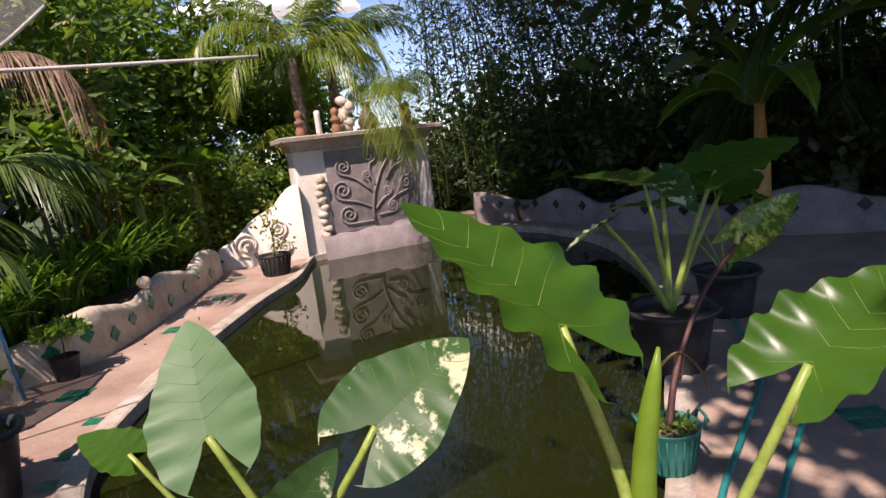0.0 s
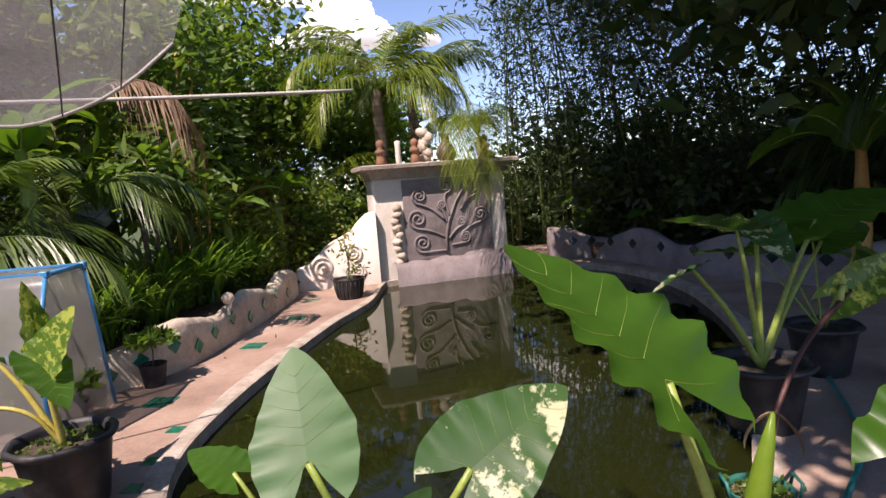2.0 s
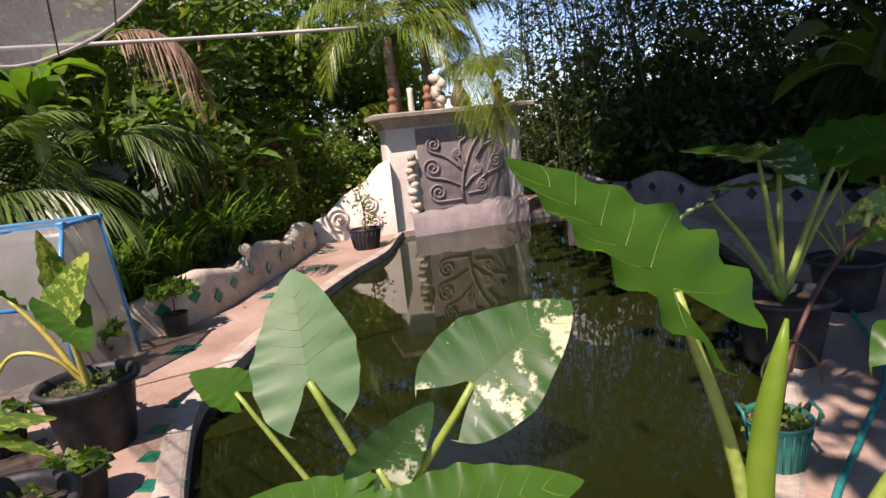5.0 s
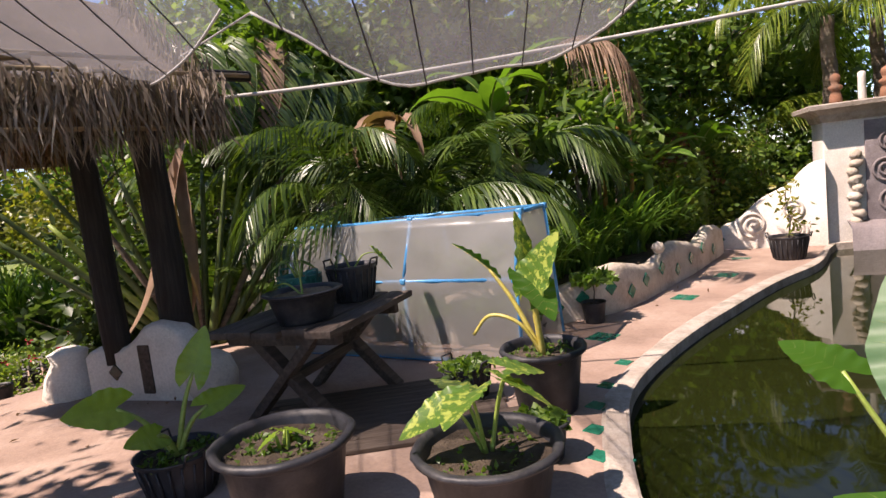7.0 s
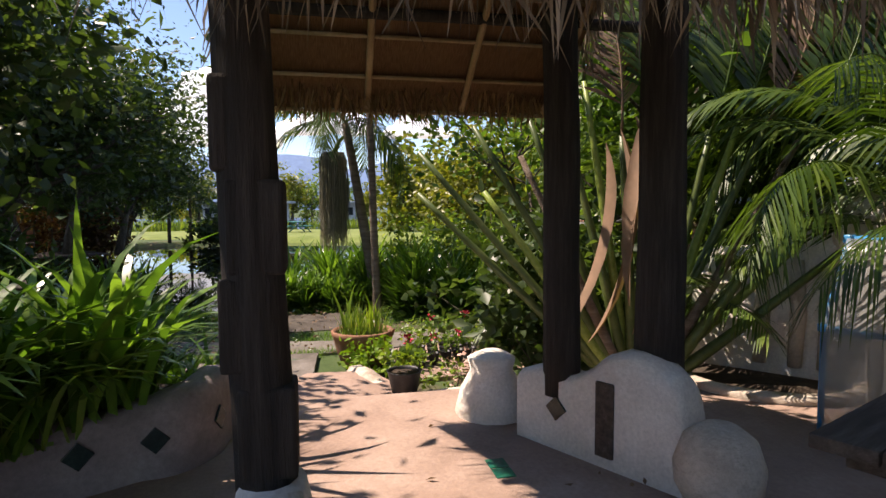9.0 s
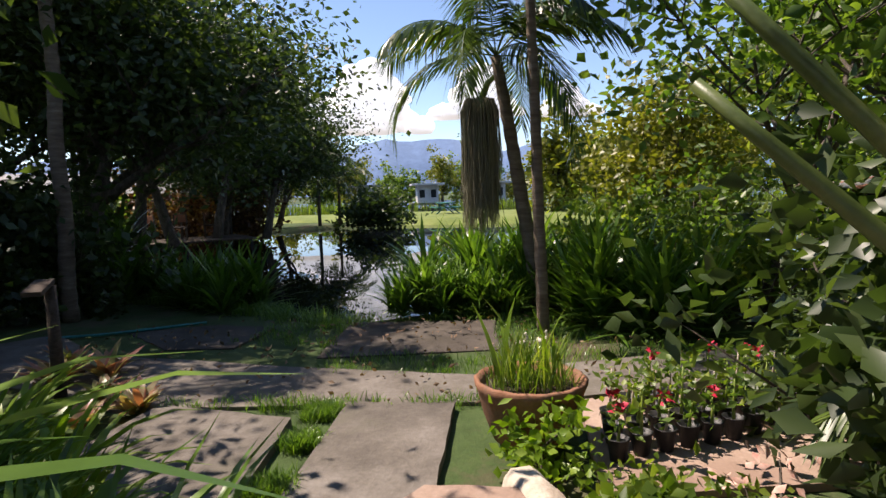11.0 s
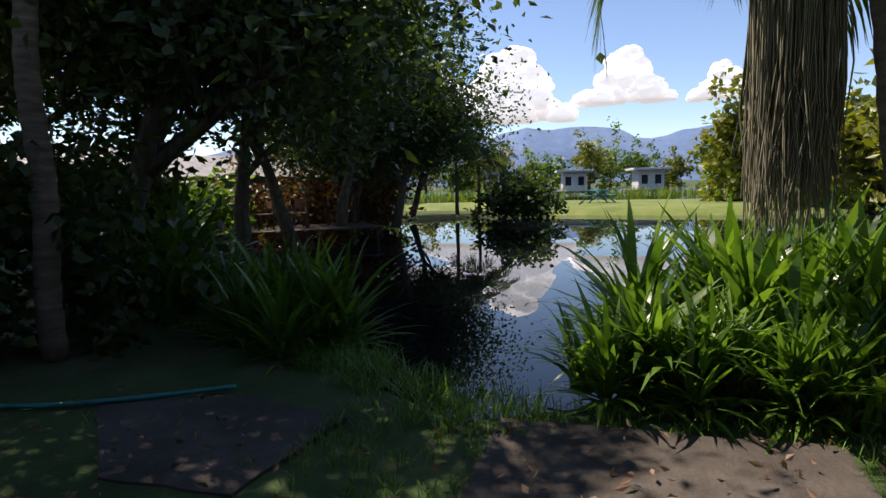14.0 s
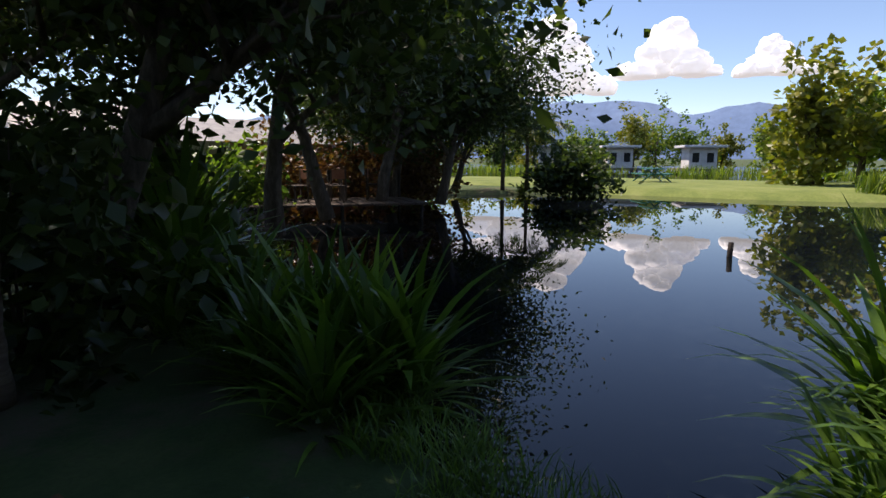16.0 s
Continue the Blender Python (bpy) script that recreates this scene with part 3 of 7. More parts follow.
def wavy_wall(name, line, base, height, wobble, thick, mat, label, period=1.3, phase=0.0, roll_top=True):
    """A hand-plastered wall that follows a line, with a wave along its rounded top."""
    pts = spline([(*p, 0) for p in line], 14)
    g, v, f = Geo(), [], []
    length = 0.0
    prof = [(-0.5, 0.0), (-0.5, 0.55), (-0.46, 0.86), (-0.25, 1.0), (0.25, 1.0), (0.46, 0.86), (0.5, 0.55), (0.5, 0.0)]
    for k, p in enumerate(pts):
        d = (pts[min(k + 1, len(pts) - 1)] - pts[max(0, k - 1)]).normalized()
        side = Vector((-d.y, d.x, 0))
        if k:
            length += (pts[k] - pts[k - 1]).length
        h = height + wobble * math.sin(2 * math.pi * length / period + phase) + 0.02 * noise.noise((p.x * 4, p.y * 4, 0))
        for a, b in prof:
            q = p + side * a * thick * (1.12 if b < 0.3 else 1.0)
            jig = 0.012 * noise.noise((p.x * 6, p.y * 6, b * 5))
            v.append((q.x + jig, q.y + jig, base + b * h))
    m = len(prof)
    f = [(k * m + i, k * m + i + 1, (k + 1) * m + i + 1, (k + 1) * m + i) for k in range(len(pts) - 1) for i in range(m - 1)]
    f += [tuple(range(m))[::-1], tuple(range((len(pts) - 1) * m, len(pts) * m))]
    g.add(v, f)
    return solid(name, g, mat, label, "garden wall", "structure", True), pts


def diamond(parent, mat, centre, normal, size, name="tile"):
    """A square glazed tile set on its corner, proud of the plaster."""
    up = Vector((0, 0, 1)) if abs(normal[2]) < 0.9 else Vector((0.8, 0.6, 0))
    nrm = Vector(normal).normalized()
    s = nrm.cross(up).normalized()
    u = s.cross(nrm)
    m = Matrix((s, u, nrm)).transposed().to_4x4()
    m.translation = Vector(centre)
    g = Geo()
    g.add(*box(0, 0, 0, size, size, 0.014, 0.003), m @ pose(0, 0, 0, 0, 0, 45))
    return part(name, g, mat, parent, smooth=False)


left_wall, lw = wavy_wall("wall_1", [(-4.3, 3.55), (-3.95, 3.95), (-3.78, 4.5), (-3.52, 5.05), (-3.5, 5.7), (-3.55, 6.6), (-3.65, 7.6), (-3.8, 8.7)], 0.0, 0.40, 0.07, 0.2,
                          STUCCO, "low wavy cream plaster planter wall with green tiles", 1.55, 0.5)
for k in range(6, len(lw) - 6, 7):
    p, d = lw[k], (lw[k + 1] - lw[k]).normalized()
    nrm = Vector((d.y, -d.x, 0))
    diamond(left_wall, GREEN_TILE, p + nrm * 0.108 + Vector((0, 0, 0.16 + 0.05 * (k % 3))), nrm, 0.11)
# White plaster in grey: the deep shade is put into its colour.
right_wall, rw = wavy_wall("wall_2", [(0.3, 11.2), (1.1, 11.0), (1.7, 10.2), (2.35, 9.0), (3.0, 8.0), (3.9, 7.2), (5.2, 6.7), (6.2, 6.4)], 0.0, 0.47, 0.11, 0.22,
                           STUCCO_GREY, "wavy white plaster wall with dark diamond tiles, coloured grey for shade", 1.9, 1.2)
for k in range(8, len(rw) - 4, 7):
    p, d = rw[k], (rw[k + 1] - rw[k]).normalized()
    nrm = Vector((d.y, -d.x, 0))
    if nrm.y > 0:
        nrm = -nrm
    diamond(right_wall, DARK_TILE, p + nrm * 0.12 + Vector((0, 0, 0.33)), nrm, 0.12)
# plaster ball on the planter wall
g = Geo()
g.add(*lathe([(0.0, -0.07), (0.05, -0.05), (0.075, 0.0), (0.05, 0.05), (0.0, 0.07)], 16), pose(-3.4, 6.0, 0.5))
part("ball", g, STUCCO, left_wall, "plaster ball on the wall")

# green tiles let into the terrace, in fours
fl = bpy.data.objects["floor"]
tile_spots = [(-3.1, 4.2, 3), (-2.32, 2.92, 2), (-1.97, 2.36, 2), (-2.43, 3.25, 1), (-2.56, 3.72, 1), (-3.06, 5.8, 3), (-3.08, 7.05, 3), (-3.3, 8.3, 2),
              (-5.62, 0.83, 2), (1.88, 2.72, 3), (2.5, 3.75, 2), (-2.15, 2.62, 1), (-2.9, 3.3, 1)]
for x, y, c in tile_spots:
    for i in range(2 if c > 1 else 1):
        for j in range(2 if c > 2 else 1):
            g = Geo()
            g.add(*box(0, 0, 0, 0.105, 0.105, 0.012, 0.003), pose(x + 0.118 * (i - 0.5), y + 0.118 * (j - 0.5), 0.0))
            part("tile", g, GREEN_TILE, fl, smooth=False)

# ---- fountain wall ----
MA, MB = Vector((-2.56, 9.5, 0)), Vector((-0.42, 10.5, 0))
mon_dir = (MB - MA).normalized()
mon_turn = math.degrees(math.atan2(mon_dir.y, mon_dir.x))
MON_W = (MB - MA).length
MON_H = 1.86
mon = thing("fountain_wall", (MA.x, MA.y, 0), mon_turn, "tall plaster fountain wall with raised scrolls and a stone cap", "fountain wall", kind="structure")
g = Geo()
g.add(*box(MON_W / 2, 0.34, MON_H / 2 - 0.2, MON_W, 0.62, MON_H + 0.4, 0.03))
part("body", g, STUCCO_CLEAN, mon)
g = Geo()
g.add(*box(MON_W / 2 + 0.1, 0.012, 0.98, MON_W - 0.78, 0.03, 1.38, 0.01))
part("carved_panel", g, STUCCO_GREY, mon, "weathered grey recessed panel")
g = Geo()
v, f = [], []
for k, (ox, z) in enumerate(((0.0, 1.70), (0.03, 1.74), (0.05, 1.80), (0.12, 1.86), (0.20, 1.875), (0.205, 1.93), (0.18, 1.945))):
    for x, y in ((-ox, -ox), (MON_W + ox, -ox), (MON_W + ox, 0.65 + ox), (-ox, 0.65 + ox)):
        v.append((x, y, z))
for k in range(6):
    f += [(k * 4 + i, k * 4 + (i + 1) % 4, (k + 1) * 4 + (i + 1) % 4, (k + 1) * 4 + i) for i in range(4)]
f += [(24, 25, 26, 27), (3, 2, 1, 0)]
g.add(v, f)
part("cap", g, COPING, mon, "overhanging stone cap, darkened by weather", smooth=False)
# rough ledge at the foot, wet from the pond
g = Geo()
v, f = [], []
m_ = 20
for k in range(m_ + 1):
    x = 0.25 + (MON_W - 0.3) * k / m_
    h = 0.28 + 0.06 * noise.noise((x * 3, 0, 2)) + (0.05 if k > 12 else 0)
    dpt = 0.20 + 0.05 * noise.noise((x * 4, 3, 2))
    v += [(x, 0.03, h + 0.03), (x, -dpt * 0.5, h), (x, -dpt, h * 0.75), (x, -dpt * 1.1, -0.2)]
f = [(k * 4 + i, k * 4 + i + 1, (k + 1) * 4 + i + 1, (k + 1) * 4 + i) for k in range(m_) for i in range(3)]
g.add(v, f)
part("ledge", g, STUCCO_GREY, mon, "rough stone ledge at the water")


def scroll(x, z, size, turns, flip, lead, y=-0.012, start=0.0):
    """A raised spiral with a trailing stem."""
    pts = []
    first = -math.pi / 2 - flip * turns * 2 * math.pi
    for k in range(36):
        a = first + flip * turns * 2 * math.pi * k / 35
        rr = size * (0.12 + 0.88 * k / 35)
        pts.append((x + rr * math.cos(a), y, z + rr * math.sin(a)))
    if lead:
        end = Vector(pts[-1])
        tail = Vector((lead[0], y, lead[1]))
        mid = Vector((end.x + flip * 0.45 * abs(tail.x - end.x), y, end.z + 0.3 * (tail.z - end.z)))
        pts += [tuple(q) for q in spline([end, mid, tail], 6)][1:]
    return tube(pts, 0.021, 6)


for (x, z, s, flip, lead) in ((0.78, 1.38, 0.14, 1, (1.2, 0.95)), (1.25, 1.52, 0.12, -1, (1.3, 1.0)), (0.72, 1.0, 0.17, 1, (1.25, 0.62)),
                              (0.78, 0.58, 0.16, 1, (1.2, 0.42)), (1.17, 1.20, 0.08, 1, (1.24, 0.9)), (1.5, 0.90, 0.08, -1, (1.26, 0.62)),
                              (1.55, 0.62, 0.10, -1, (1.3, 0.5)), (1.75, 1.45, 0.12, -1, (1.5, 1.1)), (1.85, 1.0, 0.14, -1, (1.5, 0.7))):
    g = Geo()
    g.add(*scroll(x, z, s, 2.0, flip, lead))
    part("scroll", g, STUCCO_GREY, mon)
g = Geo()
g.add(*tube([(1.22, -0.012, 0.36), (1.2, -0.012, 0.6), (1.26, -0.012, 0.9), (1.42, -0.012, 1.25), (1.6, -0.012, 1.5)], [0.03, 0.028, 0.025, 0.02, 0.012], 6))
part("stem", g, STUCCO_GREY, mon)
# moulded figure column on the left of the panel
g = Geo()
for k in range(9):
    z = 0.30 + 0.115 * k
    g.add(*lathe([(0.0, -0.07), (0.06, -0.045), (0.08 + 0.02 * (k % 2), 0.0), (0.055, 0.05), (0.0, 0.07)], 10), pose(0.36 + 0.03 * math.sin(k * 1.9), -0.01, z, 20 * (k % 3), 0, 40 * k))
part("moulded_figure", g, STUCCO, mon, "lumpy moulded plaster ornament")
# curved wing on the left with scrolls
wing = thing("wing_wall", (MA.x, MA.y, 0), mon_turn + 172, "bright curving plaster wing wall with a raised spiral", "wing wall", kind="structure")
prof = [(0.0, 1.20), (0.15, 1.17), (0.3, 1.05), (0.42, 0.92), (0.6, 0.82), (0.8, 0.72), (1.0, 0.55), (1.15, 0.42), (1.32, 0.36), (1.45, 0.2), (1.5, 0.0)]
pr = [(p.x, p.y) for p in spline([(a, b, 0) for a, b in prof], 4)]
g = Geo()
v, f = [], []
for x, h in pr:
    v += [(x, -0.12, -0.05), (x, -0.12, max(h - 0.03, 0.0)), (x, -0.08, h), (x, 0.08, h), (x, 0.12, max(h - 0.03, 0.0)), (x, 0.12, -0.05)]
f = [(k * 6 + i, k * 6 + i + 1, (k + 1) * 6 + i + 1, (k + 1) * 6 + i) for k in range(len(pr) - 1) for i in range(5)]
g.add(v, f)
part("body", g, STUCCO_CLEAN, wing, smooth=True)
for x, z, s, flip in ((0.92, 0.36, 0.20, -1), (0.42, 0.55, 0.15, 1), (0.35, 0.24, 0.12, 1)):
    g = Geo()
    g.add(*scroll(x, z, s, 2.2, flip, None, 0.128))
    part("scroll", g, STUCCO_CLEAN, wing)
diamond(wing, GREEN_TILE, (1.36, 0.124, 0.16), (0, 1, 0), 0.08)


def on_mon(x, y, z):
    q = pose(MA.x, MA.y, 0, 0, 0, mon_turn) @ Vector((x, y, z))
    return tuple(q)


def figurine(x, body, label):
    """A small painted clay figure: one plain mesh."""
    g = Geo()
    g.add(*lathe([(0.075, 0.0), (0.085, 0.03), (0.075, 0.12), (0.05, 0.18), (0.085, 0.2), (0.09, 0.24), (0.045, 0.27), (0.055, 0.31), (0.07, 0.35), (0.055, 0.4), (0.0, 0.43)], 14))
    return solid("figurine", g, body, label, "figurine", smooth=True, place=on_mon(x, 0.2, 1.945), group="figurines on the cap")


figurine(0.22, CLAY, "small orange and white clay figurine on the cap")
figurine(0.82, CLAY, "small orange and blue clay figurine on the cap")
figurine(2.1, CLAY, "small reddish clay figurine in the palm's shade")
g = Geo()
g.add(*lathe([(0.045, 0.0), (0.05, 0.02), (0.047, 0.3), (0.05, 0.36), (0.03, 0.38), (0.0, 0.385)], 14))
solid("stone_peg", g, STUCCO_CLEAN, "short pale stone peg standing on the cap", "ornament", smooth=True, place=on_mon(0.48, 0.0, 1.945))
g = Geo()
g.add(*lathe([(0.10, 0.0), (0.15, 0.05), (0.175, 0.14), (0.15, 0.23), (0.09, 0.30), (0.07, 0.36), (0.075, 0.43), (0.11, 0.46), (0.10, 0.47), (0.06, 0.45), (0.05, 0.36)], 24))
solid("urn", g, surface("brown_glaze", (0.05, 0.03, 0.022), (0.10, 0.06, 0.045), (0.16, 0.11, 0.085), 9, 0.5, 0.2, 40),
      "dark brown clay urn with a narrow neck on the cap", "urn", smooth=True, place=on_mon(1.38, 0.2, 1.945))
g = Geo()
for k in range(6):
    g.add(*lathe([(0.0, -0.08), (0.09, -0.05), (0.12, 0.0), (0.08, 0.06), (0.0, 0.09)], 8), pose(0.05 * math.sin(2 * k), 0, 0.08 + 0.09 * k, 30 * k, 20, 50 * k))
solid("stone_ornament", g, STUCCO, "weathered pale stone ornament on the cap", "ornament", smooth=True, place=on_mon(1.05, 0.38, 1.945))

# ---- potted plants ----


def pot_parts(owner, rad, height, mat=None, rim=True, soil=SOIL, fill=0.86, basket=False):
    mat = mat or BLACK_POT
    g = Geo()
    pr_ = [(rad * 0.72, 0.0), (rad * 0.74, 0.02), (rad * 0.93, height * 0.86)]
    if rim:
        pr_ += [(rad * 0.97, height * 0.88), (rad * 1.07, height * 0.93), (rad * 1.09, height * 0.97), (rad * 1.05, height), (rad * 0.97, height), (rad * 0.92, height * 0.93), (rad * 0.8, height * 0.6)]
    else:
        pr_ += [(rad * 0.97, height * 0.95), (rad, height), (rad * 0.95, height), (rad * 0.9, height * 0.9), (rad * 0.8, height * 0.6)]
    g.add(*lathe(pr_, 32, 0.014 if rim else 0.0, 8))
    part("pot", g, mat, owner)
    if basket:
        for k in range(22):
            a = 2 * math.pi * k / 22
            g = Geo()
            g.add(*tube([(rad * 0.76 * math.cos(a), rad * 0.76 * math.sin(a), 0.02), (rad * 0.965 * math.cos(a), rad * 0.965 * math.sin(a), height * 0.88)], rad * 0.03, 4))
            part("rib", g, mat, owner)
        for s in (-1, 1):
            g = Geo()
            g.add(*tube([(s * rad, -0.05, height - 0.02), (s * rad * 1.08, -0.045, height + 0.04), (s * rad * 1.08, 0.045, height + 0.04), (s * rad, 0.05, height - 0.02)], 0.008, 5))
            part("handle", g, mat, owner)
    g = Geo()
    v, f = [(0, 0, height * fill)], []
    for ring in (0.35, 0.7, 0.9):
        for i in range(20):
            a = 2 * math.pi * i / 20
            v.append((rad * ring * math.cos(a), rad * ring * math.sin(a), height * fill + 0.02 * noise.noise((math.cos(a) * ring * 4, math.sin(a) * ring * 4, rad * 9))))
    f = [(0, 1 + i, 1 + (i + 1) % 20) for i in range(20)]
    for k in range(2):
        f += [(1 + k * 20 + i, 21 + k * 20 + i, 21 + k * 20 + (i + 1) % 20, 1 + k * 20 + (i + 1) % 20) for i in range(20)]
    g.add(v, f)
    part("soil", g, soil, owner)


def weeds(owner, rad, z, count, mat=None, rng=R, length=0.035):
    g = Geo()
    a, q = rng.uniform(0, 6.28, count), rad * np.sqrt(rng.uniform(0, 1, count))
    g.add(*scatter_leaves(rng, np.stack([q * np.cos(a), q * np.sin(a), np.full(count, z)], 1), 5, (0.02, 0.02, 0.015), length, length * 0.35, -0.3))
    part("weed_tuft", g, mat or LEAF_MID, owner, "small green weeds on the soil")


def big_leaf(owner, foot, knee, tip_dir, length, width, mat, stalk=STALK, roll=0.0, thick=0.014, wave=0.05, cup=0.12, bow=(0, 0, 0.05), vein=None, face=None):
    """One elephant-ear leaf: a stalk from foot to knee, and the blade from the knee along tip_dir."""
    a, b = Vector(foot), Vector(knee)
    mid = (a + b) / 2 + Vector(bow)
    g = Geo()
    g.add(*tube(spline([a, mid, b], 6), [thick * (1.25 - 0.6 * k / 12) for k in range(13)], 8))
    part("stalk", g, stalk, owner)
    blade, veins = elephant_leaf(length, width, wave, cup)
    d = Vector(tip_dir).normalized()
    want = Vector(face or (0, 0, 1))
    z = want - d * d.dot(want)
    z = z.normalized() if z.length > 0.05 else Vector((0, -1, 0))
    y = z.cross(d)
    m = Matrix((d, y, z)).transposed().to_4x4()
    m.translation = b
    m = m @ pose(0, 0, 0, roll, 0, 0)
    lf = part("leaf", blade, mat, owner)
    lf.matrix_local = m
    vn = part("vein_relief", veins, vein or stalk, lf, "pale raised veins")
    return lf


def potted(name, place, turn, rad, height, label, **kw):
    t = thing(name, place, turn, label, "potted plant", "potted plants on the terrace")
    pot_parts(t, rad, height, **kw)
    return t


def small_taro(owner, z, count, size, mat, rng, stalk=STALK, rise=0.3):
    for k in range(count):
        a = 2 * math.pi * (k + rng.uniform(0, 0.5)) / count
        h = rise * rng.uniform(0.7, 1.3)
        o = rng.uniform(0.25, 0.7) * rise
        kn = (math.cos(a) * o, math.sin(a) * o, z + h)
        big_leaf(owner, (0.02 * math.cos(a), 0.02 * math.sin(a), z), kn, (math.cos(a), math.sin(a), rng.uniform(-0.5, 0.1)), size * rng.uniform(0.8, 1.2), size * 0.75, mat, stalk, rng.uniform(-20, 20), 0.008, 0.04, 0.1, (0, 0, 0.03))


# the tall marbled plant beside the pond
p = potted("potted_elephant_ear", (-2.62, 2.70, 0), 0, 0.25, 0.40, "large marbled green elephant ear in a black plastic pot")
for kn, tip, ln, wd, mt, ro in (((-0.12, 0.05, 0.82), (-0.05, 0.1, 0.9), 0.42, 0.30, LIME_SPOT, 75), ((0.05, -0.12, 0.80), (0.3, 0.1, 0.6), 0.36, 0.26, LIME_SPOT, 60),
                                ((-0.32, -0.05, 0.88), (-0.5, 0.0, 0.35), 0.34, 0.16, ELEPHANT, 40), ((0.02, -0.1, 0.84), (0.55, -0.3, -0.35), 0.36, 0.24, ELEPHANT, 0)):
    big_leaf(p, (0, 0, 0.33), kn, tip, ln, wd, mt, STALK_YELLOW, ro, 0.016)
g = Geo()
g.add(*tube(spline([(0, 0, 0.34), (-0.1, -0.08, 0.55), (-0.28, -0.14, 0.60), (-0.38, -0.2, 0.48)], 5), 0.012, 6))
part("bent_stalk", g, STALK_YELLOW, p, "bent yellow stalk")
weeds(p, 0.2, 0.35, 40)
# pot in front, with low spreading leaves
p = potted("potted_taro", (-2.10, 1.56, 0), 0, 0.30, 0.36, "wide black pot with low round-leaved taro")
small_taro(p, 0.32, 5, 0.24, LIME_SPOT, R, STALK, 0.26)
weeds(p, 0.22, 0.31, 30)
p = potted("potted_taro", (-2.86, 1.04, 0), 0, 0.30, 0.42, "black scalloped pot with soil and a few weeds")
small_taro(p, 0.33, 3, 0.12, LIME, R, STALK, 0.10)
weeds(p, 0.24, 0.36, 45)
p = potted("potted_weed_pot", (-2.26, 2.16, 0), 0, 0.13, 0.2, "small black pot full of weeds")
weeds(p, 0.11, 0.2, 40, LEAF_MID, R, 0.07)
p = potted("potted_basket", (-3.18, 2.58, 0), 0, 0.17, 0.24, "black basket pot overgrown with weeds", rim=False, basket=True)
weeds(p, 0.17, 0.22, 70, LEAF_MID, R, 0.06)
p = potted("potted_taro", (-3.64, 0.84, 0), 0, 0.22, 0.24, "black basket pot with a tall lime-green taro", rim=False, basket=True)
for kn, tip, ln, wd in (((0.03, 0.13, 0.62), (0.06, 0.35, 0.9), 0.25, 0.17), ((-0.10, -0.22, 0.52), (-0.15, -0.9, 0.12), 0.24, 0.22), ((0.08, 0.16, 0.44), (0.1, 0.9, 0.22), 0.22, 0.14), ((0.05, -0.1, 0.36), (0.2, -0.5, 0.1), 0.18, 0.15)):
    big_leaf(p, (0, 0, 0.2), kn, tip, ln, wd, LIME, STALK, 0, 0.014, face=(0.75, -0.35, 0.7))
weeds(p, 0.18, 0.22, 40)
p = potted("potted_sapling", (-3.42, 4.62, 0), 0, 0.12, 0.2, "small black pot with a thin shrub", rim=False)
g = Geo()
g.add(*tube([(0, 0, 0.15), (0.02, 0.0, 0.3), (-0.02, 0.02, 0.5)], [0.008, 0.006, 0.003], 5))
part("stem", g, BARK, p)
weeds(p, 0.16, 0.42, 60, LEAF_MID, R, 0.1)
p = potted("potted_shrub", (-2.72, 8.25, 0), 0, 0.24, 0.30, "black basket pot with a thin small tree", rim=False, basket=True)
g = Geo()
g.add(*tube([(0, 0, 0.2), (0.03, 0.0, 0.5), (-0.02, 0.02, 0.8), (0.02, 0, 1.0)], [0.014, 0.012, 0.008, 0.004], 6))
part("stem", g, BARK, p)
g = Geo()
g.add(*scatter_leaves(R, [(0.0, 0, 0.6 + 0.08 * k) for k in range(6)] + [(0.15, 0, 0.5), (0.12, 0.05, 0.42)], 14, (0.09, 0.09, 0.05), 0.11, 0.02))
part("leaves", g, LEAF_YELLOW, p)
# pots on the right of the pond, in shade
p = potted("potted_elephant_ear", (0.82, 2.46, 0), 0, 0.135, 0.22, "teal basket pot with one dry leaning stalk", mat=GREEN_POT, soil=COMPOST, rim=False, basket=True)
g = Geo()
g.add(*tube(spline([(0, 0, 0.19), (0.08, 0.1, 0.42), (0.3, 0.3, 0.72), (0.62, 0.55, 0.92)], 5), [0.016] * 6 + [0.012] * 10, 6))
part("stalk", g, surface("dark_red_stalk", (0.05, 0.02, 0.02), (0.08, 0.03, 0.025), (0.12, 0.05, 0.04), 9, 0.5), p)
big_leaf(p, (0.55, 0.5, 0.885), (0.60, 0.54, 0.915), (0.8, 0.4, 0.3), 0.55, 0.2, LIME_SPOT, STALK, 60)
g = Geo()
for k in range(3):
    v, f, _ = strip_leaf(0.24, 0.04, -40, 50, 7, 0.5)
    g.add(v, f, pose(0.10, 0.12, 0.5, 0, 0, 70 * k))
part("dry_leaves", g, DEAD, p, "withered hanging brown leaves")
weeds(p, 0.11, 0.2, 40)
p = potted("potted_elephant_ear", (1.25, 3.6, 0), 0, 0.27, 0.40, "black pot with a variegated long-stalked elephant ear in shade")
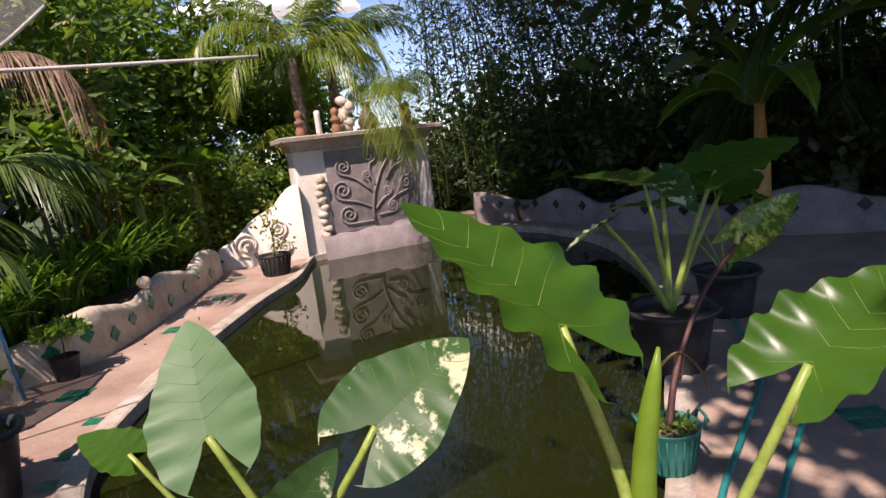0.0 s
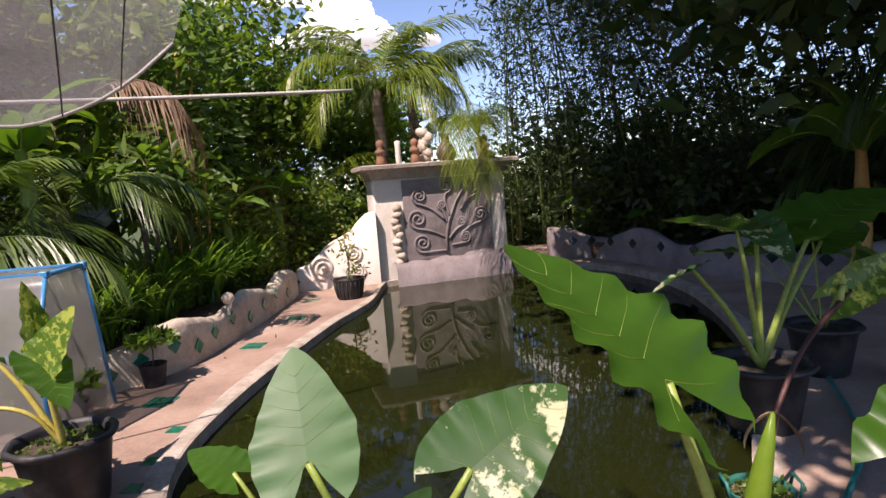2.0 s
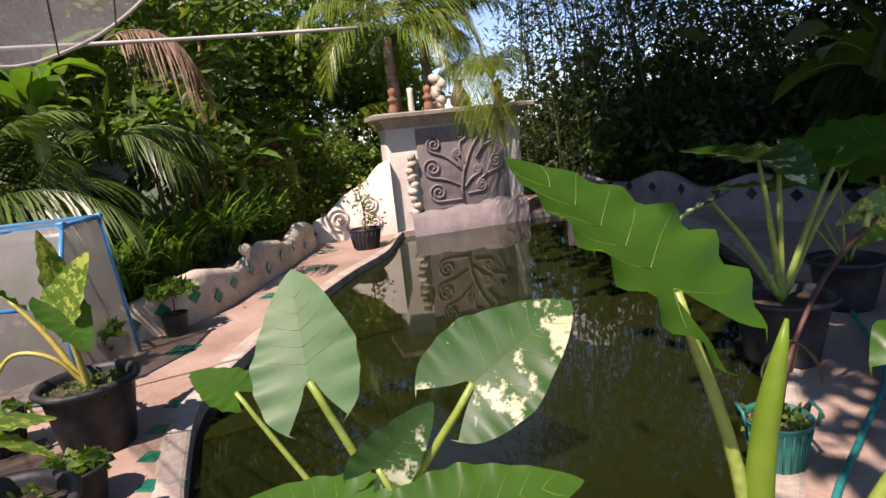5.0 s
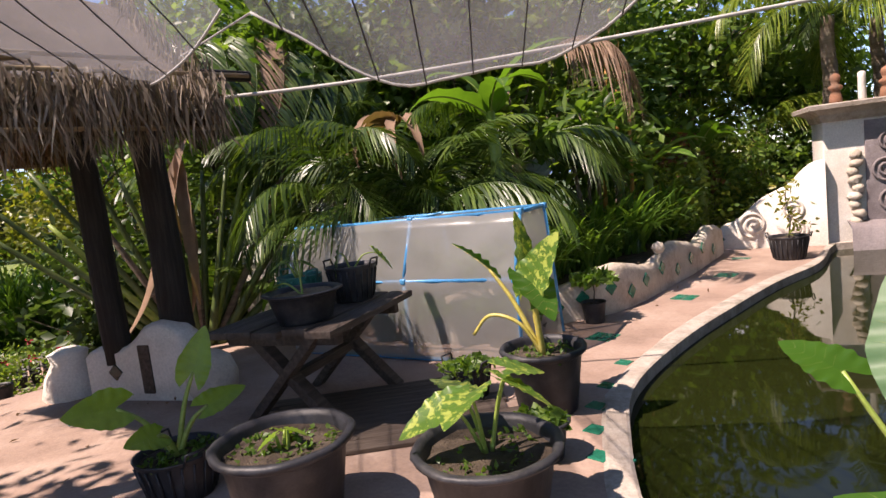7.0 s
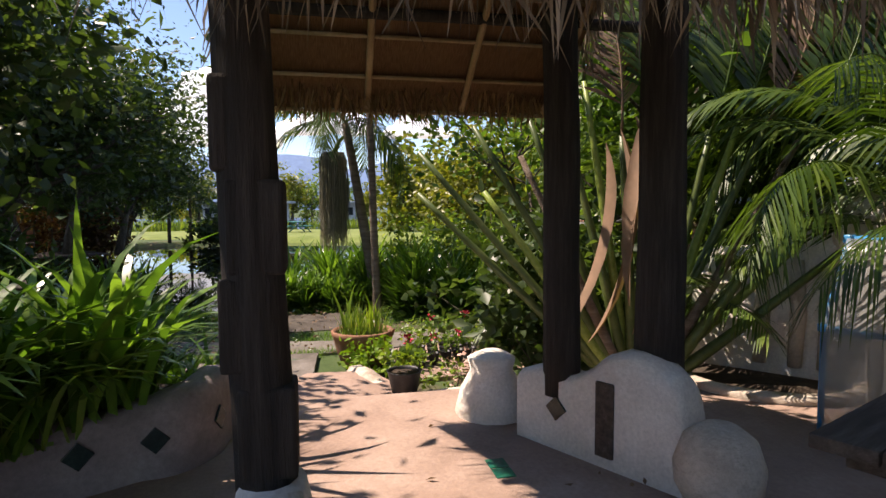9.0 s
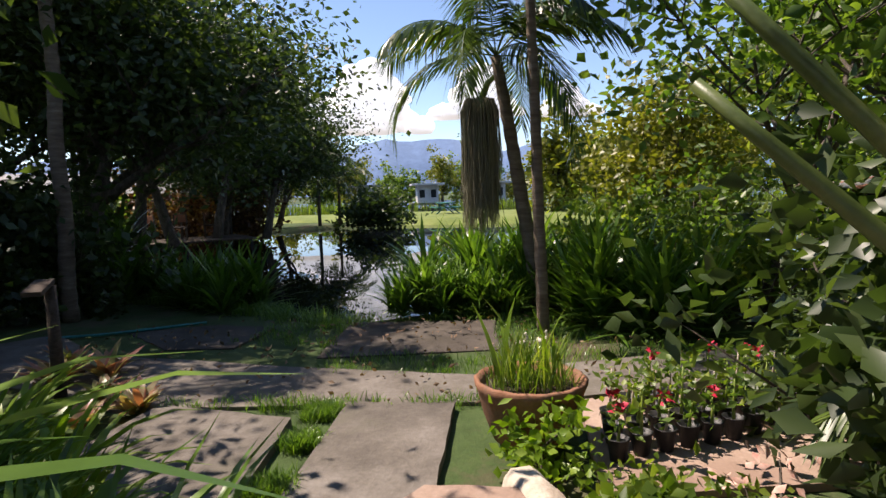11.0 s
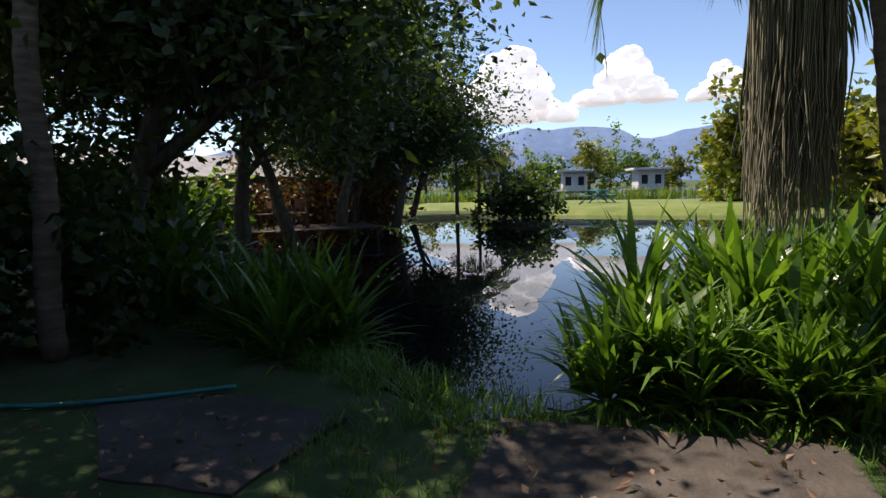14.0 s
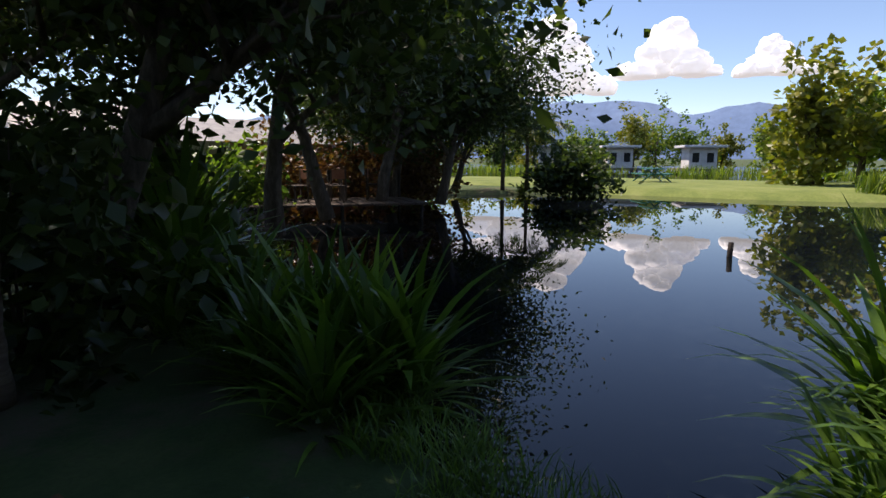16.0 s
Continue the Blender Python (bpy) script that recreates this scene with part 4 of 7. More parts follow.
for kn, tip, ln, wd, mt in (((-0.12, 0.0, 1.18), (-0.6, -0.2, 0.2), 0.5, 0.3, VARIEGATED), ((0.0, 0.05, 1.2), (0.2, -0.4, -0.3), 0.32, 0.26, VARIEGATED),
                            ((0.35, 0.1, 1.2), (0.9, 0.2, 0.3), 0.62, 0.5, ELEPHANT), ((-0.4, -0.1, 0.98), (-0.8, -0.2, -0.3), 0.3, 0.22, VARIEGATED), ((0.45, 0.25, 1.05), (0.7, 0.5, 0.2), 0.5, 0.35, ELEPHANT)):
    big_leaf(p, (0, 0, 0.35), kn, tip, ln, wd, mt, STALK, 15, 0.018)
p = potted("potted_elephant_ear", (2.0, 4.5, 0), 0, 0.24, 0.36, "black pot with broad dark leaves in deep shade")
small_taro(p, 0.33, 5, 0.4, ELEPHANT, R, STALK, 0.7)

# ---- elephant ears in front of the pond ----
front = thing("potted_elephant_ear", (0.1, 1.22, 0.0), 0, "elephant ears with huge sunlit leaves in a black pot", "potted plant", "potted plants on the terrace")
pot_parts(front, 0.3, 0.36)


def front_leaf(foot, knee, tip, width, mat, roll, thick=0.016, stalk=STALK, wave=0.05, cup=0.12, bow=(0, 0, 0.03), face=(0, -1, 0.4)):
    o = Vector((0.1, 1.22, 0.0))
    d = Vector(tip) - Vector(knee)
    return big_leaf(front, Vector(foot) - o, Vector(knee) - o, d, d.length, width, mat, stalk, roll, thick, wave, cup, bow, None, face)


front_leaf((-0.30, 1.16, 0.3), (-0.56, 1.10, 1.03), (-0.64, 1.24, 1.25), 0.235, ELEPHANT_PALE, 0, 0.012, STALK, 0.04, 0.075)
front_leaf((-0.30, 1.10, 0.3), (-0.22, 1.11, 1.01), (-0.01, 1.24, 1.14), 0.23, VARIEGATED, -8, 0.012, STALK, 0.045, 0.08, (-0.16, 0, 0))
front_leaf((0.28, 1.12, 0.3), (0.18, 1.16, 1.16), (-0.11, 1.34, 1.47), 0.34, ELEPHANT, 0, 0.016, STALK, 0.075, 0.20, (0.06, 0, 0.0), (0.75, -0.55, 0.75))
front_leaf((0.27, 1.12, 0.3), (0.62, 1.06, 1.07), (0.95, 1.16, 1.25), 0.24, ELEPHANT, 0, 0.015, STALK, 0.085, 0.2, (-0.02, 0, -0.06), (-0.5, -0.4, 0.9))
front_leaf((-0.36, 1.14, 0.3), (-0.73, 1.10, 1.01), (-0.84, 1.12, 1.06), 0.11, ELEPHANT, 0, 0.008, STALK, 0.05, 0.1, (0, 0, 0.03), (0, -0.3, 1))
front_leaf((-0.2, 1.05, 0.3), (-0.42, 1.05, 0.86), (-0.30, 1.10, 0.97), 0.13, VARIEGATED, 30, 0.009)
front_leaf((-0.2, 1.0, 0.3), (-0.40, 0.98, 0.78), (-0.75, 1.06, 0.80), 0.2, ELEPHANT, 0, 0.009, STALK, 0.04, 0.08, (0, 0, 0), (0, -0.4, 1))
front_leaf((-0.15, 1.0, 0.3), (-0.30, 0.98, 0.80), (-0.02, 1.04, 0.86), 0.18, ELEPHANT, 0, 0.009, STALK, 0.04, 0.08, (0, 0, 0), (0, -0.4, 1))
g = Geo()
g.add(*tube(spline([(0.20, -0.10, 0.3), (0.22, -0.08, 0.8), (0.27, -0.07, 1.1)], 5), [0.035, 0.036, 0.036, 0.034, 0.03, 0.028, 0.026, 0.024, 0.02, 0.014, 0.004], 8))
part("rolled_leaf", g, LIME, front, "new leaf still rolled up")


# ---- greenhouse ----
GH = thing("greenhouse", (-3.25, 3.28, 0), 195, "low blue-pipe greenhouse covered with cloudy plastic film", "greenhouse")
GL = 2.35


def pipe(a, b, rad=0.018):
    g = Geo()
    g.add(*tube([a, b], rad, 8))
    part("pipe", g, BLUE_PIPE, GH)


sect = [(0.0, 0.0), (0.0, 0.66), (-0.22, 1.16), (-0.75, 1.16), (-0.95, 0.0)]
for x in (0.0, 1.02, GL):
    for (y0, z0), (y1, z1) in zip(sect, sect[1:]):
        pipe((x, y0, z0 + 0.018), (x, y1, z1 + 0.018))
for y, z in sect[:4]:
    pipe((0, y, z + 0.018), (GL, y, z + 0.018))
for x in (0.0, 1.02, GL):
    for y, z in sect[1:4]:
        g = Geo()
        g.add(*box(x, y, z + 0.018, 0.055, 0.05, 0.05, 0.01))
        part("pipe_joint", g, BLUE_PIPE, GH)
g = Geo()
v, f = [], []
nx, steps = 26, []
for (y0, z0), (y1, z1) in zip(sect, sect[1:]):
    steps += [(y0 + (y1 - y0) * k / 6, z0 + (z1 - z0) * k / 6) for k in range(6)]
steps.append(sect[-1])
for i in range(nx + 1):
    x = GL * i / nx
    for j, (y, z) in enumerate(steps):
        w = 0.022 * noise.noise((x * 3.5, y * 4, z * 5)) + 0.012 * noise.noise((x * 9, y * 3, z * 14))
        v.append((x, y + 0.022 + w, z + 0.02 + w * 0.4))
m_ = len(steps)
f = [(i * m_ + j, i * m_ + j + 1, (i + 1) * m_ + j + 1, (i + 1) * m_ + j) for i in range(nx) for j in range(m_ - 1)]
g.add(v, f)
film = part("plastic_film", g, FILM, GH, "wrinkled cloudy plastic film")
for x in (0.0, GL):
    g = Geo()
    g.add([(x, y + 0.015, z + 0.01) for y, z in sect], [tuple(range(len(sect)))])
    part("end_film", g, FILM, GH, "cloudy plastic end sheet")
# plants inside, seen dimly
for k in range(6):
    t = thing("seedling", (-3.5 - 0.3 * k, 3.75 - 0.08 * k, 0), 0, "potted seedling dimly seen inside the greenhouse", "potted plant", "seedlings in the greenhouse")
    pot_parts(t, 0.13, 0.2, rim=False)
    weeds(t, 0.14, 0.32, 40, LEAF_MID, R, 0.12)

# ---- table with pots ----
TX, TY, TT = -4.0, 2.0, 24.0
table = thing("wooden_table", (TX, TY, 0), TT, "weathered dark wooden trestle table with crossed legs", "table")
for k in range(5):
    g = Geo()
    w = 0.182
    g.add(*box(-0.38 + 0.19 * k, 0.02 * math.sin(k * 2.3), 0.665 + 0.006 * (k % 2), w, 1.15 + 0.05 * math.sin(k * 1.7), 0.045, 0.008))
    part("plank", g, OLD_WOOD, table, smooth=False)
for s in (-1, 1):
    for q in (-1, 1):
        g = Geo()
        a, b = Vector((q * 0.36, s * 0.40, 0.0)), Vector((-q * 0.28, s * 0.40 + 0.03 * q, 0.64))
        d = b - a
        m = Matrix.Translation((a + b) / 2) @ d.to_track_quat("Z", "Y").to_matrix().to_4x4()
        g.add(*box(0, 0, 0, 0.10, 0.06, d.length, 0.008), m)
        part("leg", g, OLD_WOOD, table, smooth=False)
    g = Geo()
    g.add(*box(0, s * 0.40, 0.60, 0.84, 0.06, 0.08, 0.008))
    part("crossbar", g, OLD_WOOD, table, smooth=False)
g = Geo()
g.add(*box(0, 0, 0.33, 0.07, 0.84, 0.06, 0.008))
part("stretcher", g, OLD_WOOD, table, smooth=False)


def on_table(x, y):
    q = pose(TX, TY, 0.692, 0, 0, TT) @ Vector((x, y, 0))
    return tuple(q)


p = potted("potted_bowl", on_table(0.12, -0.30), 0, 0.235, 0.20, "wide low black bowl with brown compost and a thin plant", soil=COMPOST)
big_leaf(p, (0, 0, 0.16), (-0.05, 0.02, 0.5), (-0.6, -0.3, 0.2), 0.17, 0.13, LIME, STALK, 10, 0.006)
big_leaf(p, (0, 0, 0.16), (-0.22, -0.08, 0.22), (-0.3, -0.3, -0.6), 0.18, 0.12, LIME, STALK, 10, 0.006)
p = potted("potted_basket", on_table(0.14, 0.30), 20, 0.19, 0.26, "worn black basket pot with a variegated seedling", rim=False, basket=True, soil=COMPOST)
big_leaf(p, (0, 0, 0.2), (0.16, 0.1, 0.33), (0.5, 0.3, -0.6), 0.18, 0.12, LIME_SPOT, STALK, 10, 0.006)
big_leaf(p, (0, 0, 0.2), (-0.02, -0.1, 0.36), (0.0, -0.5, -0.8), 0.2, 0.07, VARIEGATED, STALK, 60, 0.006)
p = potted("potted_basket", on_table(-0.26, 0.22), 0, 0.17, 0.22, "turquoise plastic basket pot with small leaves", rim=False, basket=True, mat=GREEN_POT, soil=COMPOST)
small_taro(p, 0.2, 3, 0.13, LIME_SPOT, R, STALK, 0.16)

# old deck boards in front of the greenhouse
for k in range(7):
    g = Geo()
    g.add(*box(0, 0, 0.014, 0.15, 1.5 - 0.1 * (k % 3), 0.026, 0.005))
    solid("deck_board", g, OLD_WOOD, "worn flat wooden board lying on the terrace", "board", place=(-2.95 - 0.165 * k, 2.0 + 0.04 * k, 0), turn=-40, group="boards on the terrace")

# garden hoses
for pts in ([(0.80, 1.95, 0.02), (0.96, 2.25, 0.02), (1.25, 2.68, 0.02), (1.67, 3.35, 0.02), (1.95, 4.3, 0.02)], [(1.0, 1.9, 0.02), (1.18, 2.2, 0.02), (1.53, 2.68, 0.02), (2.04, 3.34, 0.02), (2.4, 4.4, 0.02)],
            [(-4.7, -0.15, 0.02), (-4.5, -0.2, 0.02), (-4.1, -0.25, 0.02), (-3.7, -0.45, 0.02), (-3.2, -0.9, 0.02)]):
    g = Geo()
    g.add(*tube(spline(pts, 8), 0.015, 8))
    solid("garden_hose", g, HOSE, "teal plastic garden hose lying on the ground", "hose", smooth=True)

# ---- shade net ----


def net(name, corners, sag, label, nu=26, nv=14):
    a, b, c, d = [Vector(q) for q in corners]
    g, v, f = Geo(), [], []
    for i in range(nu + 1):
        for j in range(nv + 1):
            s, t = i / nu, j / nv
            p = (a * (1 - s) + b * s) * (1 - t) + (d * (1 - s) + c * s) * t
            drop = sag * 4 * s * (1 - s) * (1 - 0.55 * t)
            fold = 0.03 * math.sin(14 * s + 3 * t) * (1 - t * 0.3) + 0.02 * noise.noise((s * 7, t * 5, 1))
            v.append((p.x, p.y, p.z - drop + fold))
    f = [(i * (nv + 1) + j, i * (nv + 1) + j + 1, (i + 1) * (nv + 1) + j + 1, (i + 1) * (nv + 1) + j) for i in range(nu) for j in range(nv)]
    g.add(v, f)
    ob = solid(name, g, NET, label, "shade net", smooth=True)
    # woven bands along the net
    for i in range(2, nu, 3):
        h = Geo()
        h.add(*tube([Vector(v[i * (nv + 1) + j]) - Vector((0, 0, 0.004)) for j in range(nv + 1)], 0.004, 4))
        part("seam", h, DARK_NET, ob)
    h = Geo()
    h.add(*tube([v[i * (nv + 1)] for i in range(nu + 1)], 0.008, 5))
    part("hem", h, WIRE, ob)
    h = Geo()
    h.add(*tube([tuple(a), (-5.44, 1.56, 2.5)], 0.006, 5))
    part("tie_rope", h, WIRE, ob)
    return ob


DARK_NET = surface("dark_net_band", (0.05, 0.05, 0.055), (0.08, 0.08, 0.085), (0.12, 0.12, 0.13), 9, 0.6)
net("shade_net", [(-3.15, 1.35, 2.38), (-1.55, 2.45, 2.25), (-0.6, 1.3, 2.62), (-2.0, 0.2, 2.7)], 0.40, "sagging silver-grey shade net hung over the terrace")
net("shade_net", [(-5.0, 0.55, 2.42), (-3.45, 1.35, 2.45), (-2.6, 0.4, 2.75), (-4.2, -0.5, 2.7)], 0.30, "torn grey shade net slung beside the thatched gate")
g = Geo()
g.add(*tube(spline([(-4.7, 1.3, 2.2), (-3.6, 2.2, 2.17), (-2.4, 3.1, 2.2), (-1.2, 4.0, 2.26)], 6), 0.012, 5))
solid("rope", g, WIRE, "pale rope stretched for the shade net", "rope", smooth=True)

# ---- thatched gate ----
gate = thing("thatched_gate", (0, 0, 0), 0, "rustic garden gate with dark posts under a ragged thatched roof", "gate")


def post(x, y, z0, top, rad, lean=(0, 0), notch=False):
    pts, rr = [], []
    for k in range(10):
        s = k / 9
        pts.append((x + lean[0] * s + 0.015 * noise.noise((x, y, s * 4)), y + lean[1] * s + 0.015 * noise.noise((y, x, s * 4)), z0 + (top - z0) * s))
        rr.append(rad * (1.08 - 0.15 * s + 0.05 * noise.noise((x * 3, s * 6, 1))))
    g = Geo()
    g.add(*tube(pts, rr, 12))
    ob = part("post", g, POST_WOOD, gate)
    if notch:
        for k, (z, w) in enumerate(((0.75, 0.205), (1.05, 0.185), (1.32, 0.20), (1.6, 0.17))):
            g = Geo()
            g.add(*box(x + lean[0] * z / 2.4 + 0.01, y + lean[1] * z / 2.4 + 0.02 * (-1) ** k, z, w * 0.75, w * 0.78, 0.26, 0.015), None)
            part("splice", g, POST_WOOD, ob)
    return ob


post(-4.45, -0.29, 0.0, 2.4, 0.085, (-0.03, -0.08), True)
post(-5.85, 1.22, 0.3, 2.6, 0.10, (0.0, -0.03))
post(-5.45, 1.58, 0.3, 2.6, 0.12, (0.02, -0.02))
# white plaster feet
g = Geo()
g.add(*tube(spline([(-4.45, -0.29, 0.0), (-4.45, -0.29, 0.3), (-4.44, -0.29, 0.6)], 4), [0.13, 0.13, 0.128, 0.125, 0.12, 0.118, 0.115, 0.11, 0.095], 14))
part("plaster_foot", g, STUCCO_CLEAN, gate, "white plaster post foot")
g = Geo()
g.add(*tube(spline([(-4.36, -0.29, 0.58), (-4.22, -0.26, 0.34), (-4.08, -0.23, 0.10)], 4), [0.085, 0.1, 0.108, 0.112, 0.116, 0.118, 0.12, 0.12, 0.12], 14))
part("plaster_roll", g, STUCCO_CLEAN, gate, "leaning white plaster log with a dark end")
g = Geo()
g.add(*tube([(-4.082, -0.231, 0.106), (-4.064, -0.226, 0.088)], [0.1, 0.095], 14))
part("roll_end", g, POST_WOOD, gate)
RIDGE, EAVE_N, EAVE_F = (-5.35, 2.95), (-4.02, 2.02), (-6.75, 2.10)
Y0, Y1 = -0.62, 1.5


def roof_slope(eave, inner_mat, name):
    """One thatched slope: a thick layer, with its underside of stitched leaf panels."""
    g, v, f = Geo(), [], []
    ny, ns = 36, 10
    for j in range(ny + 1):
        y = Y0 + (Y1 - Y0) * j / ny
        for k in range(ns + 1):
            s = k / ns
            x, z = RIDGE[0] + (eave[0] - RIDGE[0]) * s, RIDGE[1] + (eave[1] - RIDGE[1]) * s + 0.12 + 0.05 * noise.noise((y * 3, s * 5, 2))
            v.append((x, y, z))
    f = [(j * (ns + 1) + k, j * (ns + 1) + k + 1, (j + 1) * (ns + 1) + k + 1, (j + 1) * (ns + 1) + k) for j in range(ny) for k in range(ns)]
    g.add(v, f)
    part("thatch", g, THATCH, gate, "grey weathered thatch")
    for k in range(5):
        s0, s1 = k / 5, (k + 1) / 5 + 0.04
        g = Geo()
        x0, z0 = RIDGE[0] + (eave[0] - RIDGE[0]) * s0, RIDGE[1] + (eave[1] - RIDGE[1]) * s0 + 0.02
        x1, z1 = RIDGE[0] + (eave[0] - RIDGE[0]) * s1, RIDGE[1] + (eave[1] - RIDGE[1]) * s1 - 0.02
        g.add([(x0, Y0, z0), (x0, Y1, z0), (x1, Y1, z1), (x1, Y0, z1), (x0, Y0, z0 + 0.05), (x0, Y1, z0 + 0.05), (x1, Y1, z1 + 0.05), (x1, Y0, z1 + 0.05)],
              [(0, 1, 2, 3), (7, 6, 5, 4), (0, 3, 7, 4), (1, 5, 6, 2), (3, 2, 6, 7), (0, 4, 5, 1)])
        part("leaf_panel", g, inner_mat, gate, "brown stitched leaf panel")
        g = Geo()
        g.add(*tube([(x1, Y0, z1 - 0.015), (x1, Y1, z1 - 0.015)], 0.014, 6))
        part("batten", g, BAMBOO_POLE, gate)
    for y in (-0.5, 0.15, 0.8, 1.4):
        g = Geo()
        g.add(*tube([(RIDGE[0], y, RIDGE[1] - 0.03), (eave[0], y + 0.05, eave[1] - 0.05)], 0.022, 6))
        part("rafter", g, BAMBOO_POLE, gate)


roof_slope(EAVE_N, THATCH_IN, "near")
roof_slope(EAVE_F, THATCH_IN, "far")


def fringe(rng, count, y0, y1, x, z, length, lean, mat, label):
    """Ragged straw hanging from an eave."""
    g = Geo()
    for k in range(count):
        y = rng.uniform(y0, y1)
        l = length * rng.uniform(0.3, 1.25)
        a = Vector((x + rng.uniform(-0.12, 0.12), y, z + rng.uniform(-0.02, 0.22)))
        d = Vector((lean + rng.normal(0, 0.22), rng.normal(0, 0.25), -1)).normalized()
        b = a + d * l * 0.55
        c = b + (d + Vector((rng.normal(0, 0.25), rng.normal(0, 0.3), -0.3))).normalized() * l * 0.45
        w = rng.uniform(0.003, 0.009)
        s = Vector((rng.normal(0, 1), rng.normal(0, 1), 0.2)).normalized() * w
        g.add([a - s, a + s, b + s, b - s, c], [(0, 1, 2, 3), (3, 2, 4)])
    ob = part("straw_fringe", g, mat, gate, label)
    return ob


STRAW = leafy("grey_straw", (0.09, 0.065, 0.05), (0.20, 0.155, 0.12), (0.34, 0.28, 0.23), rough=0.9, passing=0.1)
STRAW_BROWN = leafy("brown_straw", (0.10, 0.055, 0.025), (0.19, 0.115, 0.055), (0.30, 0.20, 0.10), rough=0.9, passing=0.2)
fringe(R, 2600, Y0 - 0.05, Y1 + 0.05, EAVE_N[0], EAVE_N[1] + 0.05, 0.33, 0.2, STRAW, "ragged grey straw eave")
fringe(R, 2000, Y0, Y1, EAVE_F[0], EAVE_F[1] + 0.02, 0.2, -0.15, STRAW_BROWN, "brown straw eave")
for y in (Y0, Y1):
    for k in range(8):
        s = k / 8
        for eave in (EAVE_N, EAVE_F):
            fringe(R, 55, y - 0.08, y + 0.08, RIDGE[0] + (eave[0] - RIDGE[0]) * s, RIDGE[1] + (eave[1] - RIDGE[1]) * s + 0.08, 0.3, 0.0, STRAW, "ragged gable straw")
for (a, b, rr) in (((-4.08, Y0 - 0.1, 2.16), (-4.08, 0.6, 2.34), 0.018), ((-4.1, Y0 - 0.15, 2.34), (-4.15, 1.2, 2.38), 0.014), ((-4.05, 0.0, 2.26), (-4.1, 1.8, 2.3), 0.014), ((-4.46, -0.68, 2.36), (-4.46, 2.0, 2.38), 0.04), ((-6.1, -0.68, 2.45), (-6.1, 2.05, 2.48), 0.035)):
    g = Geo()
    g.add(*tube([a, b], rr, 7))
    part("pole", g, BAMBOO_POLE if rr < 0.03 else POST_WOOD, gate)

# low white wall with a slot beside the gate
lw2 = thing("gate_wall", (0, 0, 0), 0, "low sculpted white plaster wall with dark tile and wooden slot", "garden wall", kind="structure")
prof = [(0.0, 0.40), (0.18, 0.46), (0.35, 0.43), (0.5, 0.50), (0.62, 0.60), (0.78, 0.64), (0.92, 0.58), (1.02, 0.45), (1.08, 0.0)]
pr = [(p.x, p.y) for p in spline([(a, b, 0) for a, b in prof], 4)]
W0, W1 = Vector((-6.1, 1.12, 0)), Vector((-5.15, 1.62, 0))
wd = (W1 - W0).normalized()
wn_ = Vector((wd.y, -wd.x, 0))
g = Geo()
v = []
for x, h in pr:
    c = W0 + wd * x
    for off, hh in ((0.12, -0.02), (0.12, max(h - 0.04, 0)), (0.07, h), (-0.07, h), (-0.12, max(h - 0.04, 0)), (-0.12, -0.02)):
        q = c + wn_ * off
        v.append((q.x, q.y, hh))
g.add(v, [(k * 6 + i, k * 6 + i + 1, (k + 1) * 6 + i + 1, (k + 1) * 6 + i) for k in range(len(pr) - 1) for i in range(5)])
part("body", g, STUCCO_CLEAN, lw2)
q = W0 + wd * 0.30 + wn_ * 0.124
diamond(lw2, DARK_TILE, (q.x, q.y, 0.24), wn_, 0.10)
g = Geo()
q = W0 + wd * 0.62 + wn_ * 0.11
g.add(*box(0, 0, 0.26, 0.11, 0.05, 0.40, 0.01), pose(q.x, q.y, 0, 0, 0, math.degrees(math.atan2(wd.y, wd.x))))
part("slot", g, OLD_WOOD, lw2, "dark upright wooden insert", smooth=False)
g = Geo()
g.add(*lathe([(0.0, 0.0), (0.15, 0.02), (0.19, 0.1), (0.2, 0.2), (0.16, 0.32), (0.08, 0.38), (0.0, 0.39)], 18), pose(-5.02, 1.62, 0))
part("ball_end", g, STUCCO, lw2, "rounded end stone with a ring")
g = Geo()
g.add(*lathe([(0.0, 0.0), (0.22, 0.02), (0.25, 0.12), (0.21, 0.28), (0.14, 0.40), (0.16, 0.48), (0.08, 0.52), (0.0, 0.525)], 14, 0.05, 3), pose(-6.45, 0.98, -0.1))
solid("stone_sculpture", g, STUCCO_CLEAN, "pale carved stone animal beside the gate, sunlit", "sculpture", smooth=True)

# tall sculpted wall at the back of the terrace
back = thing("sculpted_wall", (-7.35, 3.15, 0), 38, "tall sculpted cream wall with a pointed crest, dappled by palm shade", "wall", kind="structure")
prof = [(0.0, 0.0), (0.02, 0.8), (0.12, 1.0), (0.45, 1.05), (0.7, 1.08), (0.85, 1.38), (1.05, 1.5), (1.15, 1.62), (1.25, 1.5), (1.5, 1.42), (1.62, 1.2), (1.68, 0.6), (1.7, 0.0)]
pr = [(p.x, p.y) for p in spline([(a, b, 0) for a, b in prof], 5)]
g = Geo()
v = []
for x, h in pr:
    v += [(x, -0.13, -0.02), (x, -0.13, max(h - 0.05, 0)), (x, -0.08, max(h, 0)), (x, 0.08, max(h, 0)), (x, 0.13, max(h - 0.05, 0)), (x, 0.13, -0.02)]
g.add(v, [(k * 6 + i, k * 6 + i + 1, (k + 1) * 6 + i + 1, (k + 1) * 6 + i) for k in range(len(pr) - 1) for i in range(5)])
part("body", g, STUCCO_CLEAN, back)
